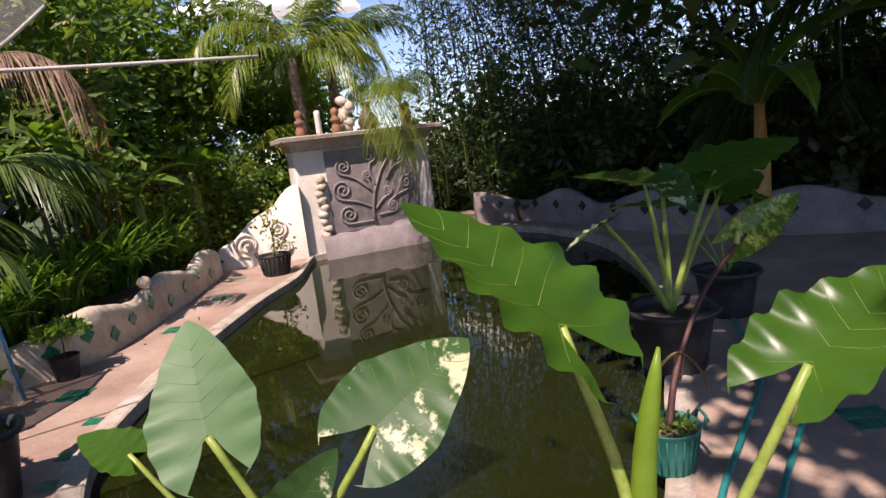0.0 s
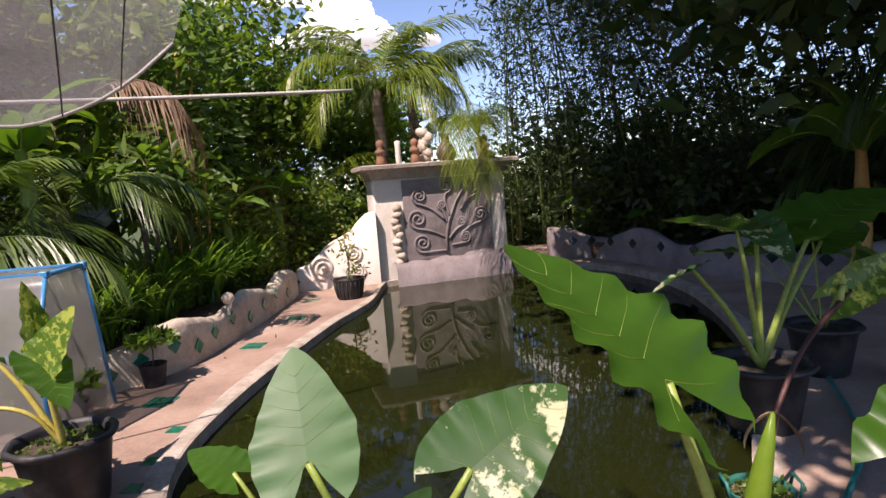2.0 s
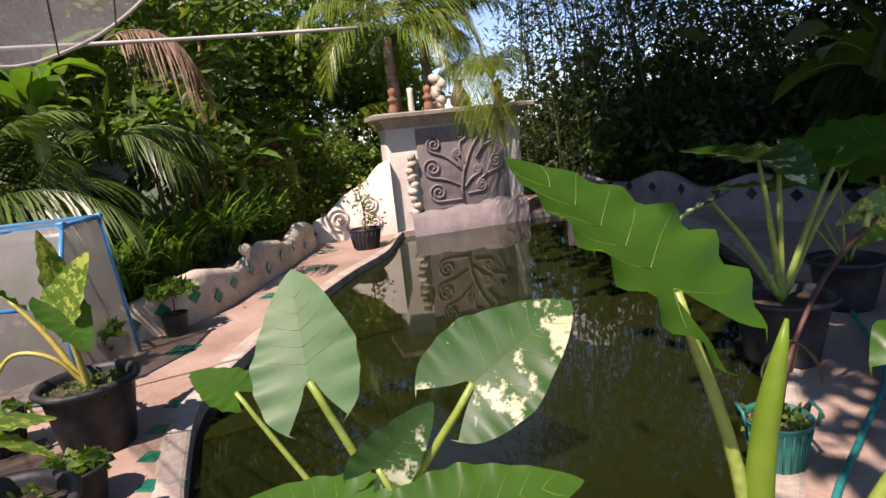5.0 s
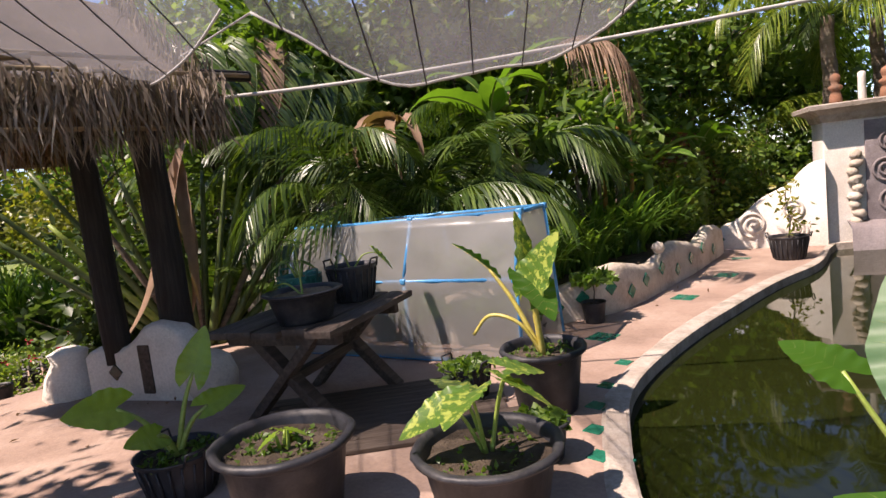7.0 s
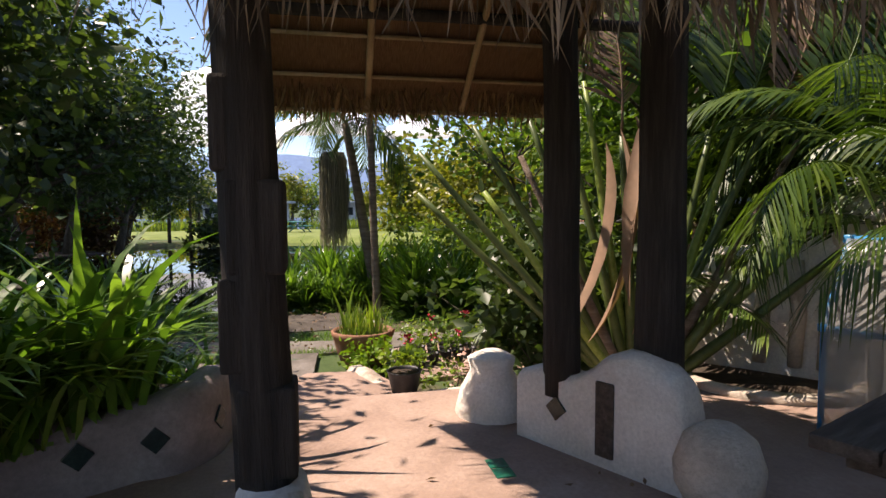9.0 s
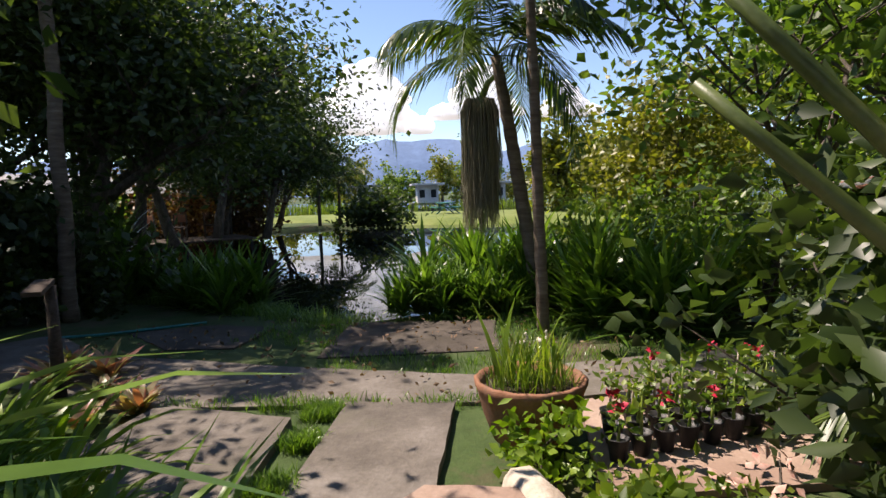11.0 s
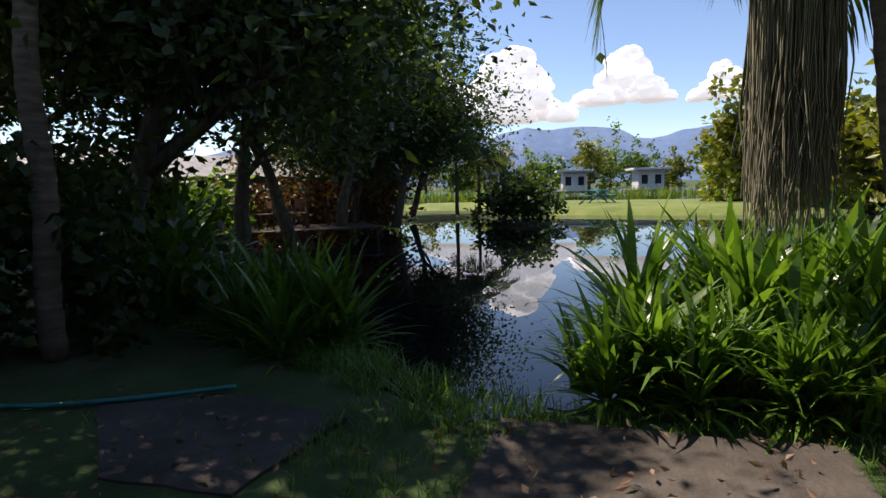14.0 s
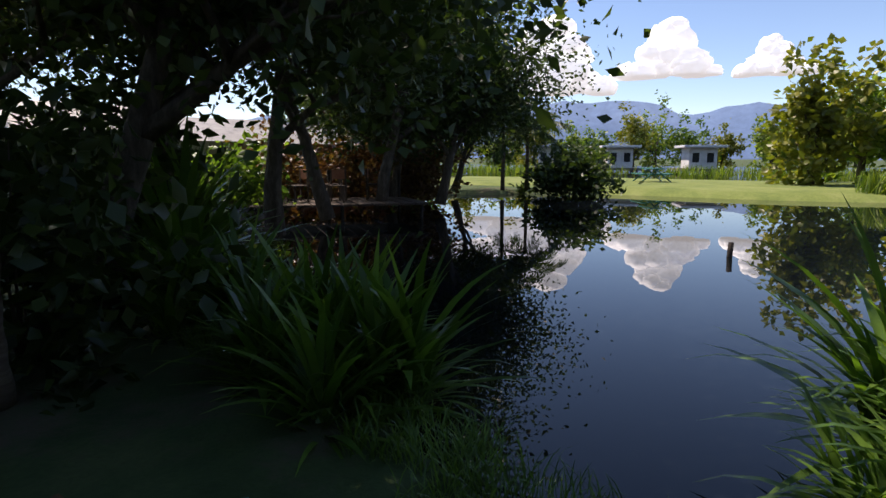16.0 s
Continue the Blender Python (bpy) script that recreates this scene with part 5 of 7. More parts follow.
for x, z, s in ((1.15, 1.15, 0.12), (0.95, 1.32, 0.08), (1.4, 1.25, 0.09)):
    g = Geo()
    g.add(*lathe([(0.0, -0.05), (s, -0.03), (s * 1.1, 0.0), (s * 0.7, 0.05), (0.0, 0.06)], 14), pose(x, -0.15, z, 90, 0, 0))
    part("carving", g, STUCCO_CLEAN, back)
for dx in (0.55, 0.8, 1.0, 1.35, 1.55):
    g = Geo()
    g.add(*tube([(dx, -0.135, 0.1), (dx + 0.02, -0.15, 0.55), (dx, -0.14, 0.95)], [0.05, 0.06, 0.045], 8))
    part("moulded_stem", g, STUCCO, back)
# round basin set in the terrace
g = Geo()
g.add(*lathe([(0.72, -0.02), (0.74, 0.05), (0.66, 0.07), (0.6, 0.05), (0.58, 0.0)], 36, close=False), pose(-6.75, 3.35, 0))
solid("basin_ring", g, STUCCO, "low round plaster ring round a weedy basin", "basin", smooth=True)
g = Geo()
g.add(*lathe([(0.6, 0.012), (0.3, 0.02), (0.01, 0.02)], 30, close=False), pose(-6.75, 3.35, 0))
solid("basin_soil", g, SOIL, "dark damp soil in the round basin", "soil", "structure", True)

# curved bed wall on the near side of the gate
# Grey here puts the shade over the bed into the plaster colour.
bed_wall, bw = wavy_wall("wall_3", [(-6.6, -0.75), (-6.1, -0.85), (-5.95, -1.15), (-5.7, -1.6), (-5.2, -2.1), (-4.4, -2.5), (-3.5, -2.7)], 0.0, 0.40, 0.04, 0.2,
                         STUCCO_GREY, "low plaster bed wall with dark diamond tiles, coloured grey for shade", 1.4, 0.0)
for k in range(10, len(bw) - 4, 12):
    p, d = bw[k], (bw[k + 1] - bw[k]).normalized()
    nrm = Vector((-d.y, d.x, 0))
    diamond(bed_wall, DARK_TILE, p + nrm * 0.108 + Vector((0, 0, 0.2)), nrm, 0.1)

# ---- planting: kinds ----
PLANTS = {}


def strap_plant(place, size=1.0, kind=0, turn=0.0, mat=None, label="clump of long arching green strap leaves", group="strap-leaved clumps"):
    key = ("strap", kind, (mat or STRAP).name)
    if key not in PLANTS:
        rng = np.random.default_rng(40 + kind)
        g = Geo()
        if kind < 3:
            g.add(*blades(rng, 75 + 15 * kind, 0.14, 0.85, 0.045 + 0.008 * kind, 72, 95, 6))
        else:
            for z, n_, st in ((0.0, 22, 30), (0.12, 24, 50), (0.24, 22, 74)):
                v, f = blades(rng, n_, 0.05, 0.8, 0.062, st, 48, 6)
                g.add(v, f, pose(0, 0, z))
        t = thing("strap_leaf_plant", place, turn, label, "plant", group)
        part("leaves", g, mat or STRAP, t)
        t.scale = (size,) * 3
        PLANTS[key] = t
        return t
    m = pose(*place, 0, 0, turn)
    t = copy_thing(PLANTS[key], m)
    t.scale = (size,) * 3
    return t


def palm(place, trunk_h, fronds, length, rng, mat=PALM_LEAF, trunk_r=0.09, lean=(0, 0), leaflet=0.5, pairs=46, label="feather palm with arching fronds", start=(20, 75), droop=(70, 120), hang=0.6, width=0.035, bark=None):
    t = thing("palm_tree", place, 0, label, "palm", "palms")
    top = Vector((lean[0], lean[1], trunk_h))
    if trunk_h > 0.2:
        g = Geo()
        n = max(6, int(trunk_h / 0.12))
        pts = [top * (k / n) + Vector((0.03 * math.sin(k * 0.4), 0, 0)) for k in range(n + 1)]
        g.add(*tube(pts, [trunk_r * (1.25 - 0.45 * k / n) * (1.07 if k % 2 else 0.97) for k in range(n + 1)], 10))
        part("trunk", g, bark or PALM_BARK, t, "ringed trunk")
    for k in range(fronds):
        g = Geo()
        st = rng.uniform(*start)
        v, f = frond(rng, length * rng.uniform(0.8, 1.1), pairs, leaflet, st, rng.uniform(*droop), hang * rng.uniform(0.7, 1.3), width)
        g.add(v, f, pose(top.x, top.y, top.z, rng.uniform(-15, 15), 0, 360 * (k + rng.uniform(-0.3, 0.3)) / fronds * 2.4))
        part("frond", g, mat, t)
    return t


def tree(place, height, spread, rng, mat, per=60, leaf=0.13, radius=0.12, blob=0.38, levels=3, forks=4, label="broad-leaved tree with a dense crown", bark=None, name="tree", flat=0.7):
    t = thing(name, place, 0, label, "tree", "trees")
    g, ends = limbs(rng, (0, 0, 0), height, spread, radius, levels, forks)
    part("trunk", g, bark or BARK, t)
    g = Geo()
    g.add(*scatter_leaves(rng, ends, per, (blob, blob, blob * flat), leaf, leaf * 0.28))
    part("crown", g, mat, t)
    return t


def bush(place, rng, mat, size=(0.5, 0.5, 0.5), clumps=30, per=40, leaf=0.12, label="leafy shrub", name="shrub", width=0.3, hang=0.2):
    t = thing(name, place, 0, label, "shrub", "shrubs")
    g = Geo()
    c = rng.normal(0, 0.5, (clumps, 3)) * np.array(size) + np.array([0, 0, size[2] * 0.9])
    c[:, 2] = np.maximum(c[:, 2], 0.05)
    for k in range(0, clumps, 3):
        g.add(*tube([(0, 0, 0), tuple(c[k] * 0.5 + rng.normal(0, 0.05, 3)), tuple(c[k])], [0.015, 0.01, 0.004], 4))
    part("stem", g, BARK, t)
    g = Geo()
    g.add(*scatter_leaves(rng, c, per, np.array(size) * 0.2, leaf, leaf * width, hang))
    part("leaves", g, mat, t)
    return t


def banana(place, height, leaves, rng, size=1.5, label="banana plant with broad torn leaves", aim=None, mat=None, stem=None):
    t = thing("banana_plant", place, 0, label, "plant", "banana plants")
    g = Geo()
    g.add(*tube([(0, 0, 0), (0.03, 0.02, height * 0.5), (0.0, 0.0, height)], [0.11, 0.09, 0.05], 10))
    part("stem", g, stem or STALK, t)
    for k in range(leaves):
        v, f, mid = strip_leaf(size * rng.uniform(0.8, 1.15), size * 0.27, rng.uniform(35, 80), rng.uniform(60, 130), 14, 0.22, 0.35, rng)
        m = pose(0, 0, height - 0.05, rng.uniform(-25, 25), 0, (aim[k] if aim else 360 * k / leaves + rng.uniform(-20, 20)))
        g = Geo()
        g.add(v, f, m)
        lf = part("leaf", g, mat or BANANA, t)
        g = Geo()
        g.add(*tube(mid, [0.016 * (1 - 0.8 * q / len(mid)) for q in range(len(mid))], 5), m)
        part("midrib", g, STALK, lf, "pale midrib")
    return t


def bamboo(place, culms, height, spread, rng, lean=(0, 0), leaf_mat=LEAF_DARK, top=0.5, label="tall bamboo clump in shade", leaves=31, low=0.12, rad=0.022):
    t = thing("bamboo", place, 0, label, "bamboo", "bamboo clumps")
    ends = []
    for k in range(culms):
        b = Vector((rng.normal(0, spread), rng.normal(0, spread), 0))
        h = height * rng.uniform(0.75, 1.1)
        arch = Vector((lean[0] + rng.normal(0, 0.7), lean[1] + rng.normal(0, 0.7), 0))
        pts = [b + Vector((0, 0, h * s)) + arch * s ** 2.6 - Vector((0, 0, arch.length * 0.22 * s ** 4)) for s in np.linspace(0, 1, 12)]
        g = Geo()
        g.add(*tube(pts, [rad * (1 - 0.8 * s) * rng.uniform(0.9, 1.1) for s in np.linspace(0, 1, 12)], 6))
        part("culm", g, BAMBOO_GREEN, t)
        for q in np.linspace(low, 1, 16):
            i = q * 11
            a, c = pts[int(i)], pts[min(11, int(i) + 1)]
            p = a + (c - a) * (i - int(i))
            ends.append(tuple(p + Vector(rng.normal(0, 0.28, 3))))
    g = Geo()
    g.add(*scatter_leaves(rng, ends, leaves, (0.32, 0.32, 0.26), 0.17, 0.018, 0.5))
    part("leaves", g, leaf_mat, t)
    return t


rng = np.random.default_rng(11)
# soil of the planting beds behind the walls
for nm, outline, z in (("bed_soil", [(-4.05, 3.8), (-3.7, 5.0), (-3.65, 6.5), (-3.9, 8.9), (-4.3, 10), (-9, 10), (-9, 3.9)], 0.3), ("bed_soil", [(0.6, 11.3), (1.9, 10.1), (3.1, 8.1), (6.4, 6.6), (6.4, 13.3), (0.4, 13.3)], 0.3),
                       ("bed_soil", [(-6.6, -0.8), (-6.1, -0.95), (-5.8, -1.7), (-4.4, -2.6), (-3.4, -2.8), (-3.4, -5), (-7.4, -5)], 0.28)):
    g = Geo()
    k = len(outline)
    g.add([(*p, z) for p in outline] + [(*p, -0.45) for p in outline], [tuple(range(k)), *[(i, (i + 1) % k, k + (i + 1) % k, k + i) for i in range(k)]])
    solid(nm, g, SOIL, "dark soil and leaf litter of a raised bed", "soil", "structure")
# strap leaves along the planter wall
for k in range(17):
    y = 3.9 + 0.3 * k
    strap_plant((-4.12 - 0.12 * math.sin(k * 1.7) - 0.02 * k, y, 0.3), rng.uniform(0.85, 1.3), k % 3, rng.uniform(0, 360))
for k in range(14):
    strap_plant((-4.75 - rng.uniform(0, 0.8), 3.7 + 0.42 * k, 0.3), rng.uniform(0.9, 1.35), k % 3, rng.uniform(0, 360))
# Mostly the lighter leaf colour, which stands in for sun on this bed.
for k in range(12):
    bush((-4.3 - rng.uniform(0, 0.5), 4.0 + 0.45 * k, 0.3), rng, (LEAF_LIGHT, LEAF_LIGHT, LEAF_MID)[k % 3], (0.35, 0.35, 0.25), 14, 26, 0.1, "low green undergrowth behind the planter wall")
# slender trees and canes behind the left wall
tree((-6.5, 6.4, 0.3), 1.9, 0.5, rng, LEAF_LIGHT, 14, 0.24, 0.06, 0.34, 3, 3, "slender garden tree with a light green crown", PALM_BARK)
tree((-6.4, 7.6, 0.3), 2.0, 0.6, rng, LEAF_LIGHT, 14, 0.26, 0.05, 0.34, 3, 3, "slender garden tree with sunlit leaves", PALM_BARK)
tree((-7.6, 6.2, 0.3), 2.3, 0.6, rng, LEAF_MID, 36, 0.18, 0.08, 0.42, 3, 4, "leafy tree behind the planting bed")
tree((-7.0, 10.4, 0.1), 2.2, 0.6, rng, LEAF_MID, 30, 0.16, 0.06, 0.36, 3, 3, "leafy tree behind the planting bed")
for x, y, h, dx in ((-4.75, 8.1, 2.6, 0.1), (-4.95, 7.6, 3.3, 0.35), (-4.6, 6.5, 1.7, -0.15), (-4.7, 7.0, 1.9, 0.2), (-4.6, 7.35, 1.5, 0.1), (-5.4, 8.9, 4.0, 0.3)):
    t = thing("cane", (x, y, 0.3), 0, "slim orange-brown cane stem with leafy top", "plant", "canes")
    g = Geo()
    g.add(*tube([(0, 0, 0), (dx * 0.3, 0, h * 0.5), (dx, 0, h)], [0.035, 0.03, 0.022], 8))
    part("stem", g, PALE_BARK if h > 2.2 else PALM_BARK, t)
    g = Geo()
    g.add(*scatter_leaves(rng, [(dx, 0, h), (dx + 0.1, 0.1, h - 0.2), (dx - 0.15, 0, h - 0.1)], 40, (0.25, 0.25, 0.2), 0.3, 0.045, 0.2))
    part("leaves", g, LEAF_MID, t)
for x, y, h, l in ((-5.2, 4.2, 0.7, 1.9), (-6.0, 3.7, 1.1, 2.0), (-4.9, 5.6, 1.3, 1.8)):
    palm((x, y, 0.3), h, 12, l, np.random.default_rng(int(-100 * x)), PALM_LEAF, 0.07, (0, 0), 0.5, 50, "areca palm with dense arching dark green fronds", (20, 82), (80, 135), 1.0, 0.03)
banana((-4.7, 8.55, 0.3), 1.0, 4, rng, 1.0, "young banana plant with sunlit leaves", [-20, 20, 150, 260])
banana((-7.0, 6.2, 0.3), 1.5, 6, rng, 1.4, "banana plant half hidden in the garden")
banana((-4.75, 5.0, 0.3), 1.9, 6, rng, 1.15, "banana plant with bright sunlit leaves above the greenhouse", [20, 75, 130, 200, 265, 320])
banana((-4.6, 10.3, 0.1), 1.5, 5, rng, 1.05, "young banana plant with sunlit leaves", [-60, -15, 25, 150, 230])
for x, y, h in ((-4.6, 6.6, 1.9), (-5.0, 7.7, 2.1), (-5.4, 6.2, 2.4)):
    t = thing("broad_leaf_plant", (x, y, 0.3), 0, "slender plant with broad drooping light green leaves", "plant", "broad-leaved plants")
    g = Geo()
    g.add(*tube([(0, 0, 0), (0.04, 0.02, h * 0.5), (0, 0, h)], [0.03, 0.025, 0.015], 7))
    part("stem", g, PALM_BARK, t)
    for k in range(20):
        z = h * (0.5 + 0.5 * k / 19)
        v, f, _ = strip_leaf(rng.uniform(0.35, 0.6), 0.15, rng.uniform(10, 55), rng.uniform(60, 110), 8, 0.3, 0.0, rng)
        g = Geo()
        g.add(v, f, pose(0, 0, z, 0, 0, 137.5 * k))
        part("leaf", g, LEAF_LIGHT if k % 3 else LEAF_MID, t)
# dead hanging frond
t = thing("dead_frond", (-4.35, 5.55, 2.75), 5, "dry pinkish-brown palm frond hanging down", "dead frond")
g = Geo()
v, f = frond(rng, 1.35, 80, 0.4, 25, 125, 2.2, 0.016)
g.add(v, f)
part("blade", g, DEAD, t)
t = thing("dead_banana_leaf", (-5.6, 4.4, 2.2), -80, "withered brown banana leaf hanging down", "dead leaf")
for k, (a, st) in enumerate(((0, 20), (25, 5), (-25, 12), (50, 15), (-50, 0), (12, -15), (-12, 30))):
    v, f, _ = strip_leaf(1.2 - 0.08 * k, 0.13, st, 120, 16, 0.9, 0.3, rng)
    g = Geo()
    g.add(v, f, pose(0, 0, 0, 10, 0, a))
    part("leaf", g, DEAD, t)
# palms behind the greenhouse and the sculpted wall
palm((-6.2, 4.4, 0.3), 0.5, 11, 2.1, rng, PALM_LEAF, 0.1, (0, 0), 0.55, 46, "clumping palm behind the greenhouse", (25, 80), (70, 120))
palm((-6.6, 5.9, 0.3), 1.1, 9, 1.8, rng, PALM_LEAF, 0.1, (0.1, 0), 0.5, 44, "clumping palm with dark drooping fronds", (25, 75), (80, 130))
palm((-7.3, 5.2, 0.2), 1.6, 10, 2.3, rng, PALM_LEAF, 0.1, (0, 0), 0.55, 46, "tall clumping palm behind the sculpted wall", (20, 75), (80, 130))
palm((-8.6, 4.0, 0.0), 1.2, 10, 2.2, rng, PALM_LEAF, 0.1, (0, 0), 0.55, 46, "tall clumping palm behind the sculpted wall", (20, 75), (80, 130))
# old shed with a low dark roof
shed = thing("garden_shed", (-7.6, 7.6, 0), 25, "low dark garden shed with a tiled lean-to roof", "shed")
g = Geo()
g.add(*box(0, 0, 0.65, 2.6, 1.8, 1.3, 0.02))
part("wall", g, OLD_WOOD, shed, smooth=False)
for k in range(12):
    g = Geo()
    g.add(*box(-1.5 + 0.27 * k, 0, 1.55, 0.25, 2.5, 0.03, 0.008), pose(0, 0, 0, 10, 0, 0))
    part("roof_sheet", g, ROOF, shed, smooth=False)
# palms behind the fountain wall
palm((-3.1, 12.3, 0), 3.6, 18, 2.7, rng, PALM_SUNLIT, 0.13, (0.1, 0), 0.65, 60, "sunlit palm with long drooping fronds behind the fountain wall", (15, 85), (90, 140), 1.0, 0.03)
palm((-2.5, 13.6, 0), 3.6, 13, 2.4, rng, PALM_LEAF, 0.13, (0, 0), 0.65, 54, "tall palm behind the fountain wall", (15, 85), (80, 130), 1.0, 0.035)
palm((-4.6, 13.2, 0), 1.8, 10, 2.2, rng, PALM_SUNLIT, 0.12, (0, 0), 0.6, 54, "low sunlit palm behind the fountain wall", (15, 80), (90, 140), 1.0, 0.03)
t = thing("palm_tree", (-0.80, 11.45, 0), 0, "palm whose yellow-green fronds hang over the cap", "palm", "palms")
g = Geo()
g.add(*tube([(0, 0, 0), (0, 0, 1.3), (-0.1, 0, 2.4)], [0.1, 0.08, 0.06], 9))
part("trunk", g, PALM_BARK, t)
# Front fronds get the sunlit leaf colour, the rest the plain darker one.
for k, (a, st, ln, dr) in enumerate(((266, 34, 3.0, 130), (274, 30, 3.1, 128), (260, 38, 2.8, 132), (270, 40, 3.3, 135), (280, 34, 2.8, 130), (150, 60, 1.6, 120), (90, 60, 1.8, 110), (300, 60, 1.6, 120))):
    g = Geo()
    v, f = frond(rng, ln, 60, 0.55, st, dr, 1.5, 0.022)
    g.add(v, f, pose(-0.1, 0, 2.4, 0, 0, a))
    part("frond", g, PALM_SUNLIT if k < 5 else PALM_LEAF, t)
for x, y, m_ in ((-5.5, 10.6, CROTON), (-4.6, 10.8, LEAF_LIGHT), (-6.3, 10.2, LEAF_MID), (-3.9, 11.3, LEAF_MID), (-5.0, 9.7, LEAF_LIGHT)):
    bush((x, y, 0), rng, m_, (0.7, 0.7, 0.9), 40, 40, 0.13, "shrub beside the fountain wall")
for x, y, h in ((-7.5, 11.5, 2.2), (-9.5, 8.5, 2.5), (-6.8, 14.0, 2.9), (-4.9, 15.5, 2.2), (-10, 12, 2.6), (-11, 5.5, 2.2)):
    tree((x, y, OUT), h, 0.7, rng, LEAF_MID, 46, 0.22, 0.13, 0.6, 3, 4, "leafy tree at the edge of the garden")
# One hedge, its leaves coloured darker where the right side lies in shade.
for k in range(16):
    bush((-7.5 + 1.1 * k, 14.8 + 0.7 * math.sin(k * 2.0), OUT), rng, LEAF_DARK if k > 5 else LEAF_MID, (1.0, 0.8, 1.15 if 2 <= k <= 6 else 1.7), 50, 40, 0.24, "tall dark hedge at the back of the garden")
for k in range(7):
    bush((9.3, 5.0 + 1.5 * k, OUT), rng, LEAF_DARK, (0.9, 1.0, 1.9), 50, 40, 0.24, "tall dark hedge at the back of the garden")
# dark bamboo grove on the shaded side
tree((-5.5, 11.6, 0), 2.7, 0.55, rng, LEAF_LIGHT, 20, 0.22, 0.07, 0.42, 3, 4, "tall slender tree with sunlit leaves", PALM_BARK)
tree((-7.2, 9.2, 0.2), 2.5, 0.55, rng, LEAF_MID, 20, 0.22, 0.07, 0.42, 3, 4, "tall slender tree behind the planting bed", PALM_BARK)
# Tops lean far over the pond, above the view, to shade the grove.
for x, y, c, ln in ((-0.2, 13.2, 9, (-0.2, -0.8)), (0.9, 12.4, 10, (-1.5, -1.6)), (2.2, 11.8, 12, (-2.4, -2.2)), (3.4, 10.6, 12, (-2.6, -2.4)), (4.6, 9.6, 12, (-3.2, -2.2)), (5.8, 8.4, 12, (-3.4, -2.2)), (6.6, 7.0, 10, (-3.4, -1.5)),
                    (2.0, 14.0, 12, (-1, -1)), (4.0, 13.0, 12, (-2, -2)), (6.2, 11.0, 12, (-2.5, -2)), (7.8, 9.0, 12, (-3, -2)), (8.2, 6.6, 10, (-3.5, -1))):
    bamboo((x, y, 0.2), c, rng.uniform(6.0, 7.6), 0.45, rng, ln)
for x, y, s in ((1.6, 11.6, 0.8), (2.9, 10.2, 0.9), (3.8, 9.3, 0.9), (4.8, 8.3, 0.9), (5.6, 7.5, 0.9), (6.4, 8.6, 1.2), (4.4, 10.4, 1.2), (3.0, 11.8, 1.2)):
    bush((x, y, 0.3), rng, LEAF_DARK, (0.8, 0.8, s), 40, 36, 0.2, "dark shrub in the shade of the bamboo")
for x, y in ((1.35, 12.0), (2.1, 10.6), (4.2, 8.6)):
    t = thing("taro", (x, y, 0.3), 0, "dark taro with upright leaves in deep shade", "plant", "taros in the shade")
    small_taro(t, 0.0, 5, 0.4, ELEPHANT, rng, STALK, 0.6)
banana((3.5, 6.9, 0.1), 1.5, 7, rng, 1.6, "banana plant with dark hanging leaves in the shade", [150, 190, 220, 260, 120, 60, 330], BANANA, PALE_BARK)
# Shade on these two palms is put into their leaf colour.
palm((5.4, 5.6, 0.1), 2.6, 13, 3.0, rng, LEAF_DARK, 0.2, (-0.3, 0), 0.7, 46, "big dark palm leaning over the shaded side", (5, 75), (70, 120), 1.0, 0.05)
palm((5.0, 7.8, 0.1), 1.2, 11, 2.4, rng, LEAF_DARK, 0.15, (0, 0), 0.6, 46, "dark palm in the shade", (10, 75), (70, 120), 1.0, 0.045)

# broad tree added out of view, to shade the far side of the pond
big = thing("tree", (5.6, 5.0, 0.1), 0, "unseen spreading tree added to shade the far side of the pond", "tree", "trees")
g, ends = limbs(rng, (0, 0, 0), 3.4, 1.5, 0.34, 3, 5)
g.add(*tube(spline([(0, 0, 3.0), (-2.0, 0.6, 5.2), (-4.4, 0.9, 6.2)], 6), [0.2 - 0.012 * k for k in range(13)], 8))
g.add(*tube(spline([(0, 0, 3.2), (-1.6, 2.0, 5.4), (-3.2, 3.6, 6.4)], 6), [0.2 - 0.012 * k for k in range(13)], 8))
part("trunk", g, BARK, big)
# leaf clusters set where they block the sun, free of the limbs
over = [(rng.uniform(-5.0, 1.5), rng.uniform(-3.2, 5.6), rng.uniform(5.0, 7.4)) for k in range(760)]
over += [(rng.uniform(-6.3, -4.6), rng.uniform(-1.8, 2.2), rng.uniform(5.0, 7.2)) for k in range(190)]
over += [(rng.uniform(-5.5, 0.5), rng.uniform(-6.8, -3.0), rng.uniform(5.2, 7.2)) for k in range(380)]
g = Geo()
g.add(*scatter_leaves(rng, ends + over, 38, (0.5, 0.5, 0.35), 0.3, 0.09))
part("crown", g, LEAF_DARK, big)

# ---- planting round the gate ----
for k in range(16):
    a = rng.uniform(0, 1)
    strap_plant((-6.3 + 1.9 * a + rng.uniform(-0.15, 0.15), -1.25 - 1.35 * a + rng.uniform(-0.3, 0.1), 0.28), rng.uniform(0.8, 1.25), k % 3, rng.uniform(0, 360))
for k in range(10):
    strap_plant((-6.5 + 0.3 * k, -2.3 - 0.12 * k + rng.uniform(-0.3, 0.3), 0.28), rng.uniform(1.1, 1.6), k % 3, rng.uniform(0, 360))
for k in range(6):
    strap_plant((-6.75 - 0.22 * k, -0.85 - 0.25 * k, -0.1), rng.uniform(0.7, 1.0), k % 3, rng.uniform(0, 360))
